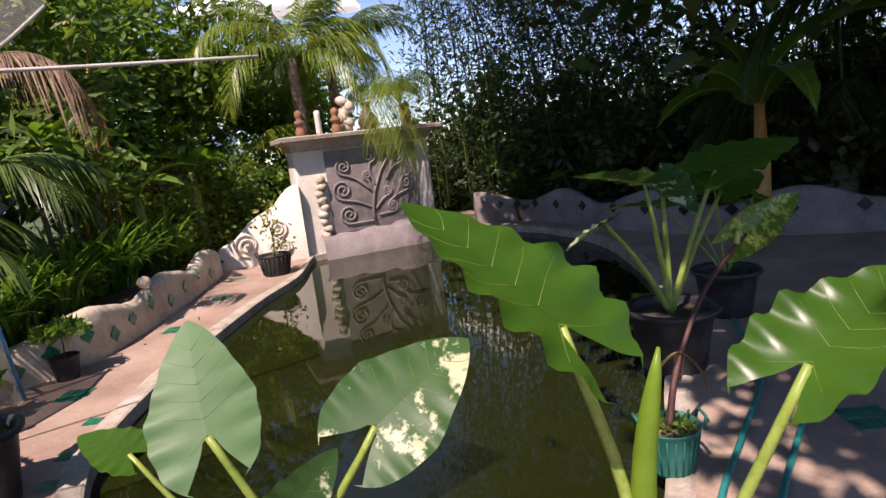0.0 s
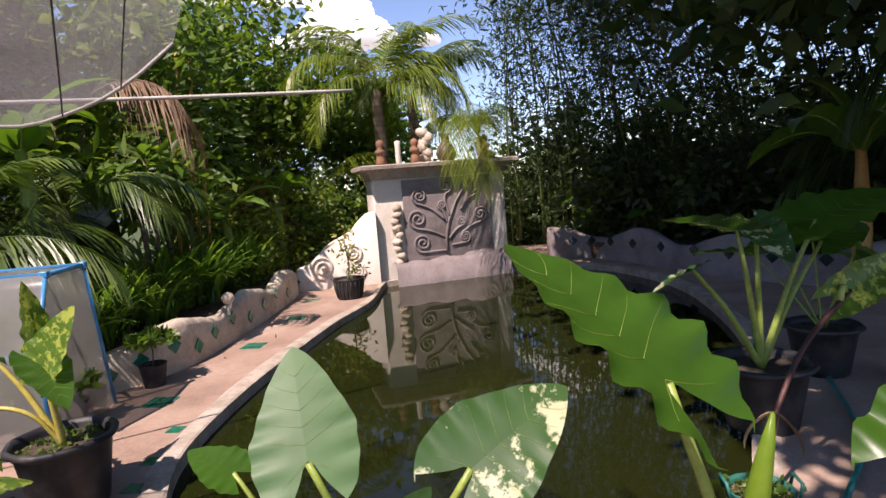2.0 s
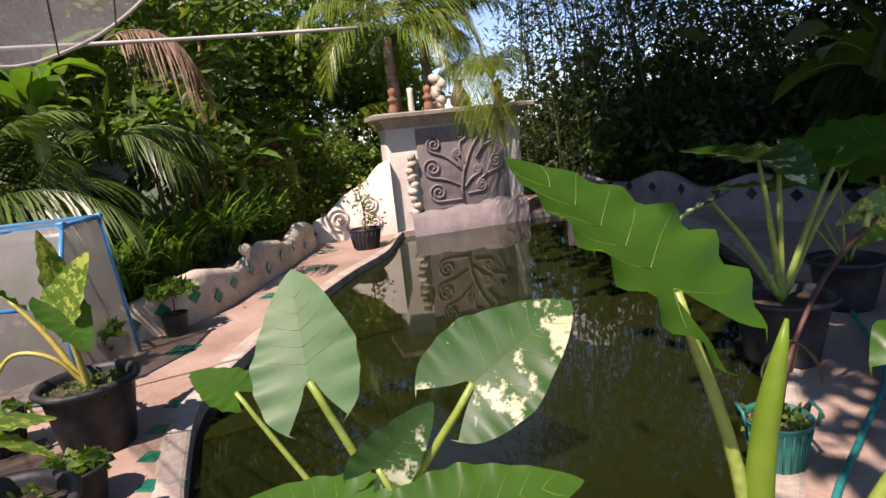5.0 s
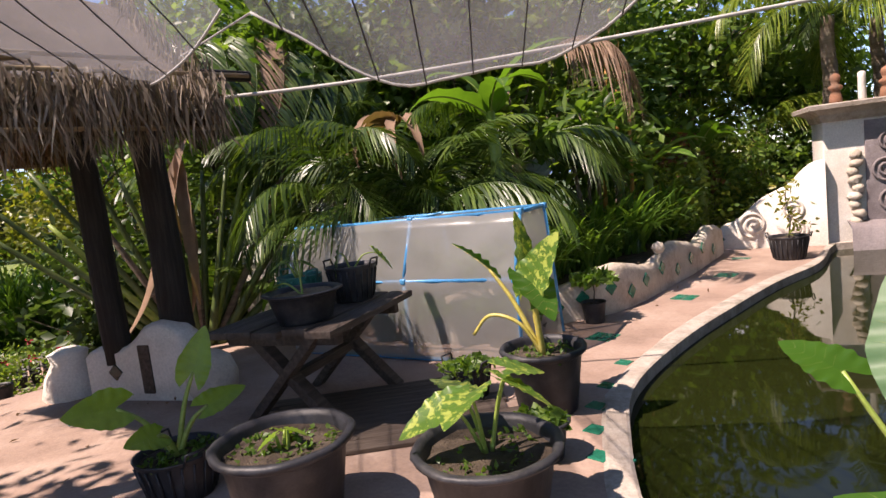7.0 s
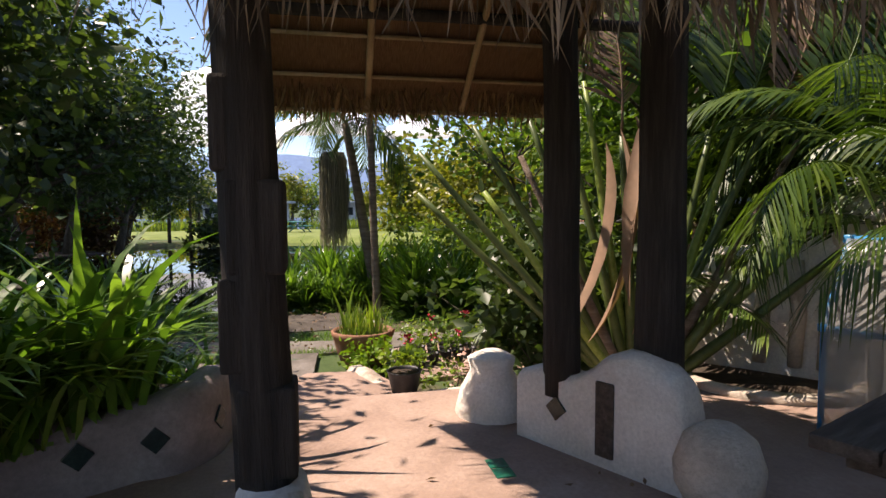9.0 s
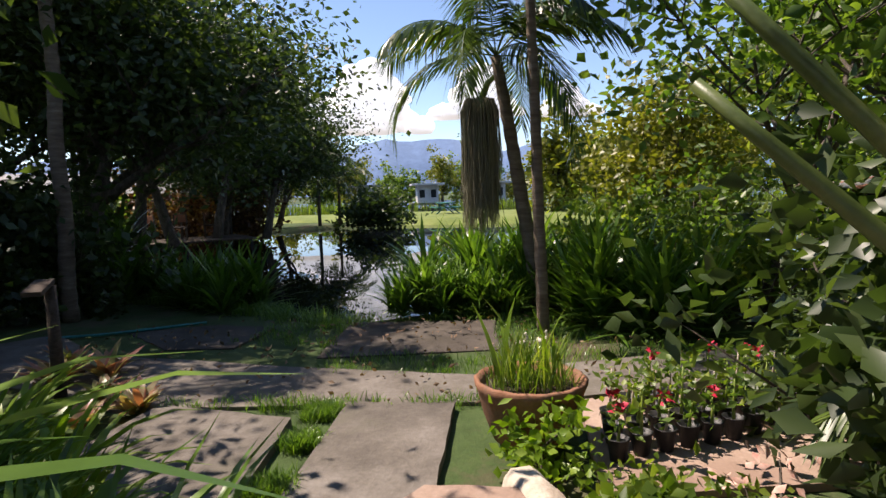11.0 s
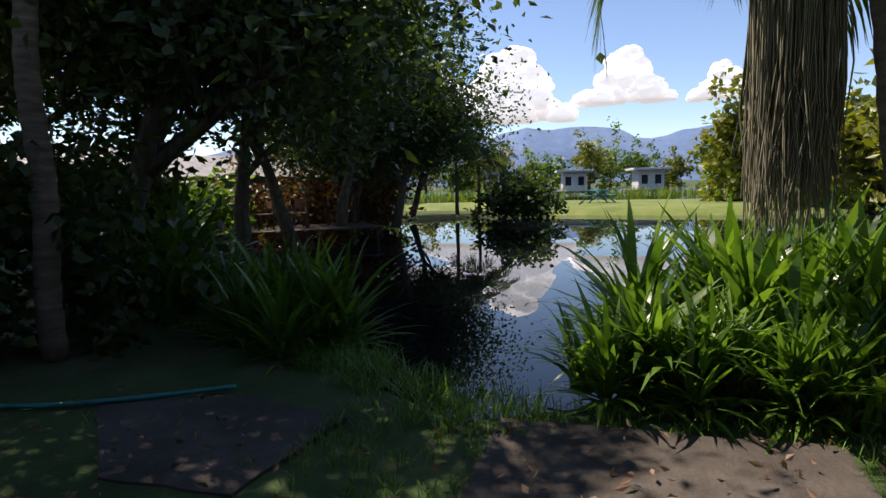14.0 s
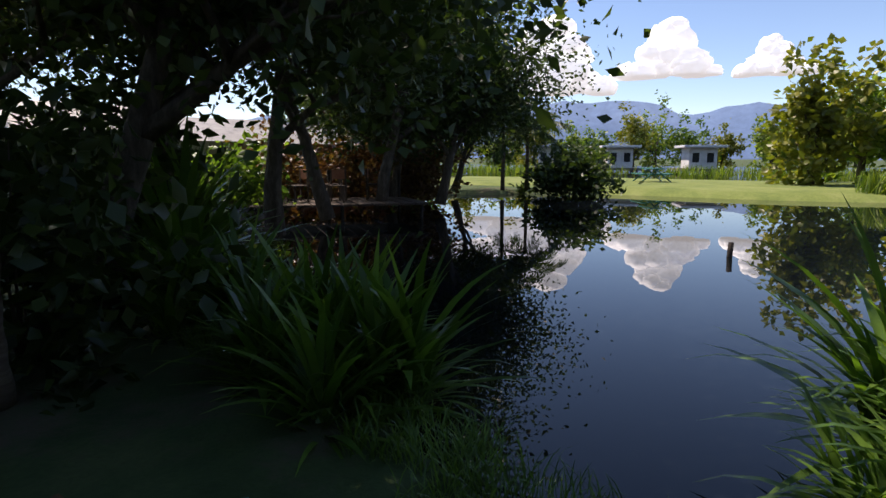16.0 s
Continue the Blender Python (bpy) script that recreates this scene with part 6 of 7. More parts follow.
for k in range(9):
    a = (k + 0.5) / 9
    strap_plant((-6.15 + 2.0 * a, -1.1 - 1.5 * a ** 0.8, 0.28), rng.uniform(1.2, 1.7), k % 3, rng.uniform(0, 360))
tree((-8.0, -4.4, OUT), 1.8, 0.8, np.random.default_rng(91), LEAF_DARK, 60, 0.17, 0.12, 0.42, 3, 4, "dense dark tree that overhangs the bed beside the gate")
# Added out of view, so that its crown shades the bed wall and floor.
tree((-5.0, -3.9, 0.28), 2.2, 0.6, rng, LEAF_DARK, 50, 0.2, 0.1, 0.5, 3, 4, "unseen leafy tree added to shade the terrace by the gate")
# traveller's palm: a fan of huge paddles on long stalks
fan = thing("travellers_palm", (-7.0, 2.35, -0.05), 0, "traveller's palm with a fan of long stalks and dry paddle leaves", "palm")
fan_dir = Vector((0.35, 0.94, 0)).normalized()
for k in range(19):
    a = radians(-46 + 96 * k / 18)
    d = fan_dir * math.sin(a) + Vector((0, 0, math.cos(a)))
    base = fan_dir * (0.02 * (k - 9)) + Vector((rng.uniform(-0.12, 0.12), 0, 0))
    tip = base + d * rng.uniform(1.9, 2.5)
    g = Geo()
    g.add(*tube(spline([base, base + d * 0.9 + Vector((0.02, 0, 0)), tip], 5), [0.055 - 0.0032 * q for q in range(11)], 6))
    part("stalk", g, (BAMBOO_GREEN, BAMBOO_GREEN, STALK, BAMBOO_GREEN, PALM_BARK)[k % 5], fan)
    ax = d
    up = Vector((1, 0, 0))
    y = up.cross(ax).normalized()
    m = Matrix((ax, y, ax.cross(y))).transposed().to_4x4()
    m.translation = tip
    v, f = frond(rng, 1.5, 44, 0.5, 10, 60, 1.0, 0.035)
    g = Geo()
    g.add(v, f, m)
    if k > 5:
        part("frond", g, DEAD if k in (8, 13) else PALM_LEAF, fan)
for k in range(5):
    v, f, _ = strip_leaf(1.7, 0.13, -55 - 8 * k, 45, 16, 0.9, 0.2, rng)
    g = Geo()
    g.add(v, f, pose(0.2, 0.1 - 0.12 * k, 2.3 - 0.1 * k, 0, 0, -60 + 35 * k))
    part("dead_leaf", g, DEAD, fan, "pale dead leaf hanging down")
for x, y, s in ((-7.7, 1.9, 0.9), (-8.2, 3.0, 1.0), (-7.2, 4.9, 0.8), (-8.9, 2.3, 1.0)):
    bush((x, y, OUT), rng, LEAF_DARK, (0.6, 0.6, s), 36, 36, 0.16, "dark shrub behind the gate wall")
palm((-7.9, 3.0, OUT), 0.4, 10, 1.9, rng, PALM_LEAF, 0.08, (0, 0), 0.5, 44, "clumping palm beside the sculpted wall", (30, 85), (60, 110))

# ---- lower garden: slabs, path, pots ----


def slab(corners, z, thick, mat, name, label, category="slab"):
    g = Geo()
    k = len(corners)
    cx, cy = sum(c[0] for c in corners) / k, sum(c[1] for c in corners) / k
    pts = []
    for i in range(k):
        a, b = corners[i], corners[(i + 1) % k]
        for s in np.linspace(0, 1, 8, endpoint=False):
            x, y = a[0] + (b[0] - a[0]) * s, a[1] + (b[1] - a[1]) * s
            jig = 0.025 * noise.noise((x * 5, y * 5, z))
            pts.append((x + jig, y - jig))
    n_ = len(pts)
    v = [(*p, z) for p in pts] + [(cx + (p[0] - cx) * 1.004, cy + (p[1] - cy) * 1.004, z - thick) for p in pts]
    g.add(v, [tuple(range(n_)), *[(i, n_ + i, n_ + (i + 1) % n_, (i + 1) % n_) for i in range(n_)]])
    return solid(name, g, mat, label, category, "structure")


slab([(-8.3, -0.25), (-9.9, -0.15), (-9.95, -0.95), (-8.3, -1.05)], OUT + 0.06, 0.12, SLAB, "pavement", "worn concrete path slab with moss in the joint")
slab([(-8.2, -1.25), (-9.65, -1.3), (-9.95, -2.4), (-8.2, -2.7)], OUT + 0.06, 0.12, SLAB, "pavement", "worn concrete path slab in dappled shade")
slab([(-10.0, 0.75), (-9.95, -2.75), (-10.6, -4.2), (-11.9, -5.6), (-12.5, -5.0), (-11.55, -3.9), (-10.95, -1.5), (-10.65, 0.0), (-10.9, 0.8)], OUT + 0.03, 0.12, SLAB, "pavement", "curving grey concrete garden path")
slab([(-10.02, 0.77), (-10.88, 0.82), (-11.5, 3.5), (-12.2, 7.0), (-11.2, 7.0), (-10.5, 2.9)], OUT + 0.05, 0.12, SLAB, "pavement", "pale sunlit concrete garden path")
slab([(-11.32, -1.55), (-12.9, -1.5), (-12.9, 0.3), (-11.5, 0.26)], OUT + 0.014, 0.08, SLAB_SHADED, "pavement", "square concrete slab at the water, littered with leaves")
slab([(-8.55, 0.62), (-9.96, 0.77), (-10.40, 2.7), (-8.8, 2.7)], OUT + 0.045, 0.12, TERRACE, "pavement", "pale pinkish cement strip under the nursery pots")
slab([(-11.75, -2.55), (-12.72, -2.42), (-12.95, -3.2), (-12.6, -4.2), (-11.75, -3.3)], OUT + 0.014, 0.08, SLAB_SHADED, "pavement", "old grey concrete slab in the grass")
slab([(-7.0, 1.0), (-7.0, -0.75), (-7.7, -0.7), (-8.3, -0.25), (-8.25, 0.35), (-7.6, 0.55), (-7.3, 1.0)], -0.16, 0.3, TERRACE, "step", "broad worn cement step below the gate", "step")
curb, cb = wavy_wall("wall_4", [(-8.45, 0.2), (-8.1, 0.3), (-7.8, 0.4), (-7.5, 0.7), (-7.35, 1.3)], OUT, 0.26, 0.03, 0.2, STUCCO, "low rounded plaster kerb of a flower bed", 1.2, 0)
# wide clay bowl with rushes
bowl = thing("clay_bowl", (-9.28, 0.34, OUT + 0.04), 0, "wide terracotta bowl with a scalloped rim, planted with rushes", "planter")
g = Geo()
g.add(*lathe([(0.20, 0.0), (0.24, 0.03), (0.30, 0.2), (0.33, 0.33), (0.345, 0.36), (0.35, 0.40), (0.33, 0.41), (0.31, 0.37), (0.25, 0.3)], 40, 0.02, 14))
part("pot", g, CLAY, bowl)
g = Geo()
g.add(*lathe([(0.31, 0.34), (0.15, 0.36), (0.01, 0.365)], 24, close=False))
part("soil", g, SOIL, bowl)
g = Geo()
g.add(*blades(rng, 170, 0.24, 0.4, 0.011, 84, 40, 4), pose(0, 0, 0.34))
part("rush_tuft", g, LEAF_LIGHT, bowl, "upright light green rushes")
g = Geo()
g.add(*blades(rng, 15, 0.2, 0.6, 0.045, 80, 30, 5), pose(0, 0, 0.34))
part("leaves", g, LIME, bowl)
g = Geo()
g.add(*blades(rng, 200, 0.29, 0.2, 0.01, 70, 60, 3), pose(0, 0, 0.34))
part("grass", g, LEAF_MID, bowl)
# nursery pots with roses
for i in range(4):
    for j in range(11):
        if i == 3 and j < 1:
            continue
        x, y = -8.98 - 0.2 * i - 0.055 * j, 0.80 + 0.155 * j + 0.03 * i
        t = thing("potted_seedling", (x + rng.uniform(-0.02, 0.02), y, OUT + 0.05), 0, "small black nursery pot with a leafy seedling", "potted plant", "nursery pots in rows")
        g = Geo()
        g.add(*lathe([(0.045, 0.0), (0.065, 0.13), (0.07, 0.135), (0.06, 0.135), (0.055, 0.11), (0.005, 0.11)], 12))
        part("pot", g, BLACK_POT, t)
        hgt = rng.uniform(0.14, 0.34)
        g = Geo()
        g.add(*tube([(0, 0, 0.1), (rng.uniform(-0.03, 0.03), 0.01, 0.1 + hgt)], [0.012, 0.004], 5))
        part("stem", g, STUCCO if rng.uniform() < 0.4 else STALK, t)
        g = Geo()
        g.add(*scatter_leaves(rng, [(0, 0, 0.14 + hgt * s) for s in (0.3, 0.65, 1.0)], 7, (0.045, 0.045, 0.03), 0.075, 0.02, 0.0))
        part("leaves", g, LEAF_LIGHT if rng.uniform() < 0.6 else LEAF_MID, t)
        if rng.uniform() < 0.16:
            g = Geo()
            g.add(*scatter_leaves(rng, [(0, 0, 0.16 + hgt)], 14, (0.014, 0.014, 0.012), 0.045, 0.018, -0.4))
            part("flower", g, RED, t, "deep red bloom")
bush((-8.75, 0.35, OUT), rng, LIME, (0.3, 0.3, 0.28), 16, 24, 0.08, "bright green low shrub beside the clay bowl")
bush((-8.2, 0.75, OUT + 0.05), rng, LEAF_LIGHT, (0.35, 0.35, 0.2), 14, 24, 0.06, "low flowering bed plants")
bush((-8.0, 1.1, OUT + 0.05), rng, PINK, (0.35, 0.35, 0.22), 10, 8, 0.07, "pale pink flowers in the bed")
t = thing("potted_shrub", (-7.55, 0.55, -0.16), 0, "small black pot with a flowering shrub on the step", "potted plant", "potted plants on the terrace")
pot_parts(t, 0.15, 0.18, rim=False)
weeds(t, 0.16, 0.3, 30, LEAF_LIGHT, rng, 0.08)
# bromeliads
for x, y, s in ((-9.9, -2.55, 1.0), (-9.6, -2.75, 0.8), (-10.15, -2.95, 0.9), (-10.75, -3.3, 1.25), (-10.6, -3.65, 1.2), (-10.9, -3.75, 1.1)):
    t = thing("bromeliad", (x, y, OUT + 0.02), 0, "pink and yellow-green bromeliad rosette", "plant", "bromeliads")
    g = Geo()
    g.add(*blades(rng, 34, 0.05, 0.34 * s, 0.075, 48, 50, 5))
    part("leaves", g, BROMELIAD, t)
for x, y, s in ((-8.0, -1.95, 1.25), (-8.5, -2.6, 1.3), (-7.6, -1.6, 1.0), (-8.9, -2.9, 1.0)):
    strap_plant((x, y, OUT), s, 1, 40 * x, LIME, "tall yellow-green strap-leaved clump in the sun")
# wooden bird-table post
t = thing("wooden_post", (-10.2, -3.35, OUT), 0, "leaning wooden post with a small board on top", "post")
g = Geo()
g.add(*tube([(0, 0, 0), (-0.06, -0.05, 0.95)], [0.05, 0.045], 10))
part("post", g, OLD_WOOD, t)
g = Geo()
g.add(*box(-0.06, -0.05, 0.965, 0.34, 0.14, 0.04, 0.008), pose(0, 0, 0, 0, 10, 20))
part("board", g, OLD_WOOD, t, smooth=False)

# grass tufts on the lower lawn
g = Geo()
for k in range(2600):
    x, y = rng.uniform(-14.0, -9.9), rng.uniform(-5.5, 2.2)
    if -12.9 < x < -11.35 and -1.5 < y < 0.25 or (-13.1 < x < -12.05 and -3.65 < y < -2.55) or (x > -10.7 and y > -2) or (x > -11.7 + 0.25 * (y + 1.5) and y < -1.5 and x > -12.3):
        continue
    if x < -13.2 + 0.35 * (-1.6 - y) * (1 if y < -1.6 else 0):
        continue
    v, f = blades(rng, 8, 0.06, 0.11, 0.008, 68, 60, 3)
    g.add(v, f, pose(x, y, OUT))
for k in range(500):
    x, y = rng.choice([-9.3, -9.8, -9.97, -8.7]) + rng.uniform(-0.1, 0.1), rng.uniform(-2.4, 0.4)
    if abs(y + 1.12) > 0.12 and x > -9.9:
        y = -1.12 + rng.uniform(-0.1, 0.1)
    v, f = blades(rng, 8, 0.05, 0.13, 0.008, 70, 60, 3)
    g.add(v, f, pose(x, y, OUT + 0.0))
edge = [p for p in lake_edge if p[0] > -17 and -6.5 < p[1] < 0.5]
for k in range(900):
    p = edge[int(rng.integers(len(edge)))]
    if p[1] > -1.2:
        continue
    d = Vector((p[0] - lake_c[0], p[1] - lake_c[1])).normalized()
    q = Vector((p[0], p[1])) + d * rng.uniform(0.05, 0.6) + Vector((-d.y, d.x)) * rng.uniform(-0.45, 0.45)
    v, f = blades(rng, 9, 0.07, rng.uniform(0.14, 0.3), 0.009, 68, 70, 3)
    g.add(v, f, pose(q.x, q.y, OUT - 0.06))
solid("grass", g, STRAP, "short green grass between the path and the water", "grass", "stuff", True)
g = Geo()
c = np.stack([rng.uniform(-12.9, -9.9, 420), rng.uniform(-4.2, 2.0, 420), np.full(420, OUT + 0.062)], 1)
g.add(*scatter_leaves(rng, c, 1, (0.02, 0.02, 0.0), 0.07, 0.016, 0.0))
solid("fallen_leaves", g, DEAD, "scattered dry brown fallen leaves", "leaf litter", "stuff")
g = Geo()
c = np.stack([rng.uniform(-7, 2.5, 160), rng.uniform(-1, 8.5, 160), np.full(160, 0.008)], 1)
keep = [(q[0] < -2.6 or q[0] > 1.9) for q in c]
g.add(*scatter_leaves(rng, c[keep], 1, (0.01, 0.01, 0.0), 0.05, 0.012, 0.0))
solid("fallen_leaves", g, DEAD, "few dry leaves scattered on the terrace", "leaf litter", "stuff")

# ---- lake shore ----
for k in range(16):
    strap_plant((-13.2 - rng.uniform(0, 0.35), -1.0 + 0.125 * k, OUT), rng.uniform(0.7, 1.1), 3 if k % 4 else 1, rng.uniform(0, 360))
for k in range(34):
    a = rng.uniform(0, 1)
    x, y = -13.55 - 1.2 * rng.uniform(0, 1), -0.75 + 2.6 * a
    strap_plant((x - 0.5 * a, y, OUT - 0.05), rng.uniform(0.95, 1.45), 3 if k % 4 else 1, rng.uniform(0, 360))
for k in range(14):
    strap_plant((-12.9 - rng.uniform(0, 1.2), 1.1 + rng.uniform(0, 2.4), OUT), rng.uniform(1.0, 1.5), 3 if k % 4 else 1, rng.uniform(0, 360))
for k in range(22):
    a = rng.uniform(0, 1)
    strap_plant((-14.2 - 1.1 * a + rng.uniform(-0.4, 0.5), -3.25 - 2.4 * a, OUT - 0.12), rng.uniform(0.8, 1.25), 3 if k % 4 else 1, rng.uniform(0, 360))
for k in range(8):
    strap_plant((-15.2 - 0.5 * k, -5.7 - 0.45 * k, OUT - 0.05), rng.uniform(1.3, 2.0), 3 if k % 4 else 1, rng.uniform(0, 360))
for x, y, s in ((-14.0, 1.8, 0.7), (-13.4, 2.6, 0.8), (-12.6, 3.4, 0.8), (-14.5, 3.3, 1.0), (-13.1, 4.6, 1.2), (-11.4, 5.3, 0.9), (-9.3, 3.6, 0.8), (-10.4, 4.4, 0.9), (-8.6, 3.9, 1.0)):
    bush((x, y, OUT), rng, (LEAF_LIGHT, LEAF_MID)[int(x * 10) % 2], (0.7, 0.7, s), 40, 30, 0.13, "leafy shrub on the bank")
for x, y, s in ((-13.9, -5.9, 1.0), (-13.3, -6.6, 1.2), (-15.6, -6.9, 1.0), (-12.6, -7.2, 1.4), (-11.8, -6.5, 1.2), (-16.5, -8.3, 1.2), (-10.8, -6.4, 1.2), (-10.0, -5.6, 1.0), (-9.0, -5.0, 1.1)):
    bush((x, y, OUT), rng, LEAF_DARK, (0.8, 0.8, s), 44, 40, 0.17, "dark shrub under the lakeside trees")
palm((-13.5, 0.95, OUT), 3.3, 13, 2.0, rng, PALM_LEAF, 0.085, (0.15, -0.55), 0.55, 50, "leaning palm on the lake bank with a bare trunk", (0, 75), (80, 140), 1.0, 0.04)
palm((-12.2, 0.8, OUT), 4.4, 12, 1.9, rng, PALM_LEAF, 0.055, (0.1, -0.12), 0.55, 50, "slender palm beside the slab", (0, 75), (80, 140), 1.0, 0.04)
palm((-13.4, -5.45, OUT), 6.0, 12, 2.2, rng, LEAF_DARK, 0.085, (0.05, 0.1), 0.6, 46, "tall palm with a smooth ringed grey trunk", (0, 75), (80, 130), 1.0, 0.04)
# hanging flower brush of the palm
t = thing("flower_brush", (-13.6, 0.18, 2.35), 0, "hanging grey-brown brush of palm flower strings", "palm flower")
g = Geo()
for k in range(480):
    a, q = rng.uniform(0, 6.28), 0.26 * math.sqrt(rng.uniform(0, 1))
    x, y = q * math.cos(a), q * math.sin(a)
    l = rng.uniform(1.1, 1.75)
    pts = [(x * 0.75, y * 0.75, 0.04), (x, y, -0.12), (x * 1.05 + rng.normal(0, 0.02), y * 1.05 + rng.normal(0, 0.02), -l * 0.6), (x * 1.05 + rng.normal(0, 0.05), y + rng.normal(0, 0.05), -l)]
    g.add(*tube(pts, [0.005, 0.006, 0.006, 0.003], 3, False))
part("brush", g, leafy("grey_flower_strings", (0.18, 0.17, 0.12), (0.32, 0.30, 0.22), (0.45, 0.42, 0.33), rough=0.9, passing=0.1), t)
g = Geo()
g.add(*tube([(0, 0, -0.02), (0.0, 0.12, 0.25), (0.05, 0.25, 0.35)], [0.05, 0.04, 0.03], 8))
part("stalk", g, STALK, t)
# bright rosettes between the slab and the bank
for k in range(9):
    strap_plant((-12.75 + 0.11 * k + 0.12 * math.sin(3.1 * k), 1.25 + 0.13 * k + 0.2 * math.sin(1.7 * k), OUT), 1.1 + 0.06 * (k % 5), 3, 70 * k)
# swan figures
for x, y in ((-11.62, 0.5), (-11.7, 0.72)):
    t = thing("swan_planter", (x, y, OUT), 120, "small weathered white swan-shaped planter", "planter", "swan planters")
    g = Geo()
    g.add(*lathe([(0.06, 0.0), (0.10, 0.03), (0.12, 0.09), (0.10, 0.14), (0.07, 0.15)], 14))
    g.add(*tube(spline([(0.08, 0, 0.1), (0.13, 0, 0.18), (0.10, 0, 0.26), (0.14, 0, 0.27)], 4), [0.028] * 9 + [0.024, 0.02, 0.016, 0.006], 7))
    part("body", g, STUCCO_CLEAN, t)
    t.scale = (0.52,) * 3
g = Geo()
g.add(*tube(spline([(-12.3, -5.0, OUT + 0.03), (-12.45, -4.4, OUT + 0.03), (-12.72, -3.85, OUT + 0.035), (-13.05, -3.42, OUT + 0.02)], 8), 0.018, 7))
solid("garden_hose", g, HOSE, "dark teal hose lying across the grass", "hose", smooth=True)
g = Geo()
g.add(*tube([(-22.3, -0.45, WATER - 0.3), (-22.28, -0.43, WATER + 0.26)], [0.05, 0.045], 8))
solid("mooring_stake", g, POST_WOOD, "dark stake standing in the lake", "stake", smooth=True)

# lakeside trees
for x, y, h, s, r_, b in ((-15.0, -8.6, 3.2, 0.9, 0.16, 0.65), (-17.2, -8.2, 3.0, 1.0, 0.17, 0.7), (-20.5, -8.4, 3.4, 1.0, 0.2, 0.8), (-23.5, -9.0, 3.9, 1.0, 0.2, 0.95), (-26.5, -9.0, 3.8, 1.1, 0.2, 1.0), (-28.5, -7.9, 3.0, 1.0, 0.18, 0.9),
                          (-12.0, -9.0, 3.4, 0.9, 0.2, 0.7), (-13.5, -11.5, 3.6, 1.0, 0.2, 0.8), (-29.5, -10.0, 2.6, 1.0, 0.18, 0.75), (-33.5, -10.2, 2.6, 1.0, 0.18, 0.8), (-36.5, -10.0, 2.5, 1.0, 0.18, 0.8), (-14.9, -6.3, 3.3, 1.1, 0.2, 0.75), (-34.5, -11.5, 3.0, 1.0, 0.2, 0.9), (-18.5, -13.5, 3.6, 1.0, 0.2, 0.9)):
    tree((x, y, OUT), h, s, rng, LEAF_DARK, 82, 0.16, r_, b, 3, 5, "large dark evergreen tree on the lake shore")
palm((-38.0, -7.0, OUT), 2.4, 13, 2.2, rng, LEAF_DARK, 0.08, (0, 0), 0.7, 40, "fan-crowned palm on the far shore", (0, 80), (60, 110), 0.8, 0.06)
palm((-37.5, -8.0, OUT), 3.4, 13, 2.2, rng, LEAF_DARK, 0.08, (0, 0), 0.7, 40, "fan-crowned palm on the far shore", (0, 80), (60, 110), 0.8, 0.06)
bush((-37.6, -5.0, OUT), rng, LEAF_DARK, (1.5, 1.5, 0.9), 70, 50, 0.3, "round dark bush at the water's edge")
for x, y, s in ((-27.5, -12.2, 1.0), (-29.5, -11.5, 1.0), (-31.5, -9.5, 0.9), (-24.5, -12.5, 0.9), (-33.5, -11.0, 1.4)):
    bush((x, y, OUT), rng, CROTON if int(x) % 2 else LEAF_MID, (1.2, 1.2, s), 40, 36, 0.25, "flowering shrub on the far shore")
# tree with yellow-green leaves above the bank, and others behind the path
tree((-11.2, 4.4, OUT), 2.3, 1.0, rng, LEAF_MID, 18, 0.14, 0.09, 0.4, 3, 4, "spreading tree with mid-green leaves")
tree((-9.0, 5.6, OUT), 2.3, 0.8, rng, LEAF_MID, 46, 0.18, 0.1, 0.5, 3, 4, "leafy tree over a dry brush fence")
tree((-9.6, 3.6, OUT), 2.7, 0.8, rng, LEAF_MID, 40, 0.18, 0.1, 0.5, 3, 4, "tall leafy tree beside the path")
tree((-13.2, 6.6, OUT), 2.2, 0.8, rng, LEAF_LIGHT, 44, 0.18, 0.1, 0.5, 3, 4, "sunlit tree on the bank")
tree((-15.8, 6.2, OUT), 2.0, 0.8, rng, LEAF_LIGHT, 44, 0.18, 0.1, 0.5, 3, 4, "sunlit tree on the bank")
tree((-17.5, 4.6, OUT), 1.7, 0.8, rng, LEAF_YELLOW, 40, 0.18, 0.1, 0.45, 3, 4, "yellow-green tree by the water")
tree((-12.3, 3.2, OUT), 2.9, 0.9, rng, LEAF_MID, 26, 0.16, 0.08, 0.5, 3, 4, "airy tree that overhangs the garden path")
t = thing("dry_brush", (-10.9, 3.4, OUT), 0, "tangle of bare dry branches", "brush")
g = Geo()
for k in range(90):
    a = Vector((rng.uniform(-0.8, 0.8), rng.uniform(-0.3, 0.8), 0.2 + rng.uniform(0, 1.0)))
    d = Vector(rng.normal(0, 1, 3)).normalized() * rng.uniform(0.3, 0.9)
    g.add(*tube([a, a + d * 0.5 + Vector((0, 0, 0.1)), a + d], [0.012, 0.008, 0.003], 4))
g.add(*tube([(0, 0, 0), (0.1, 0.1, 1.0), (0.0, 0.3, 2.0)], [0.07, 0.06, 0.04], 7))
part("twigs", g, BARK, t)
hut = thing("garden_hut", (-12.2, 6.0, OUT), -15, "low hut with a rusty sheet roof behind shrubs", "hut")
g = Geo()
g.add(*box(0, 0, 0.8, 3.0, 2.4, 1.6, 0.03))
part("wall", g, OLD_WOOD, hut, smooth=False)
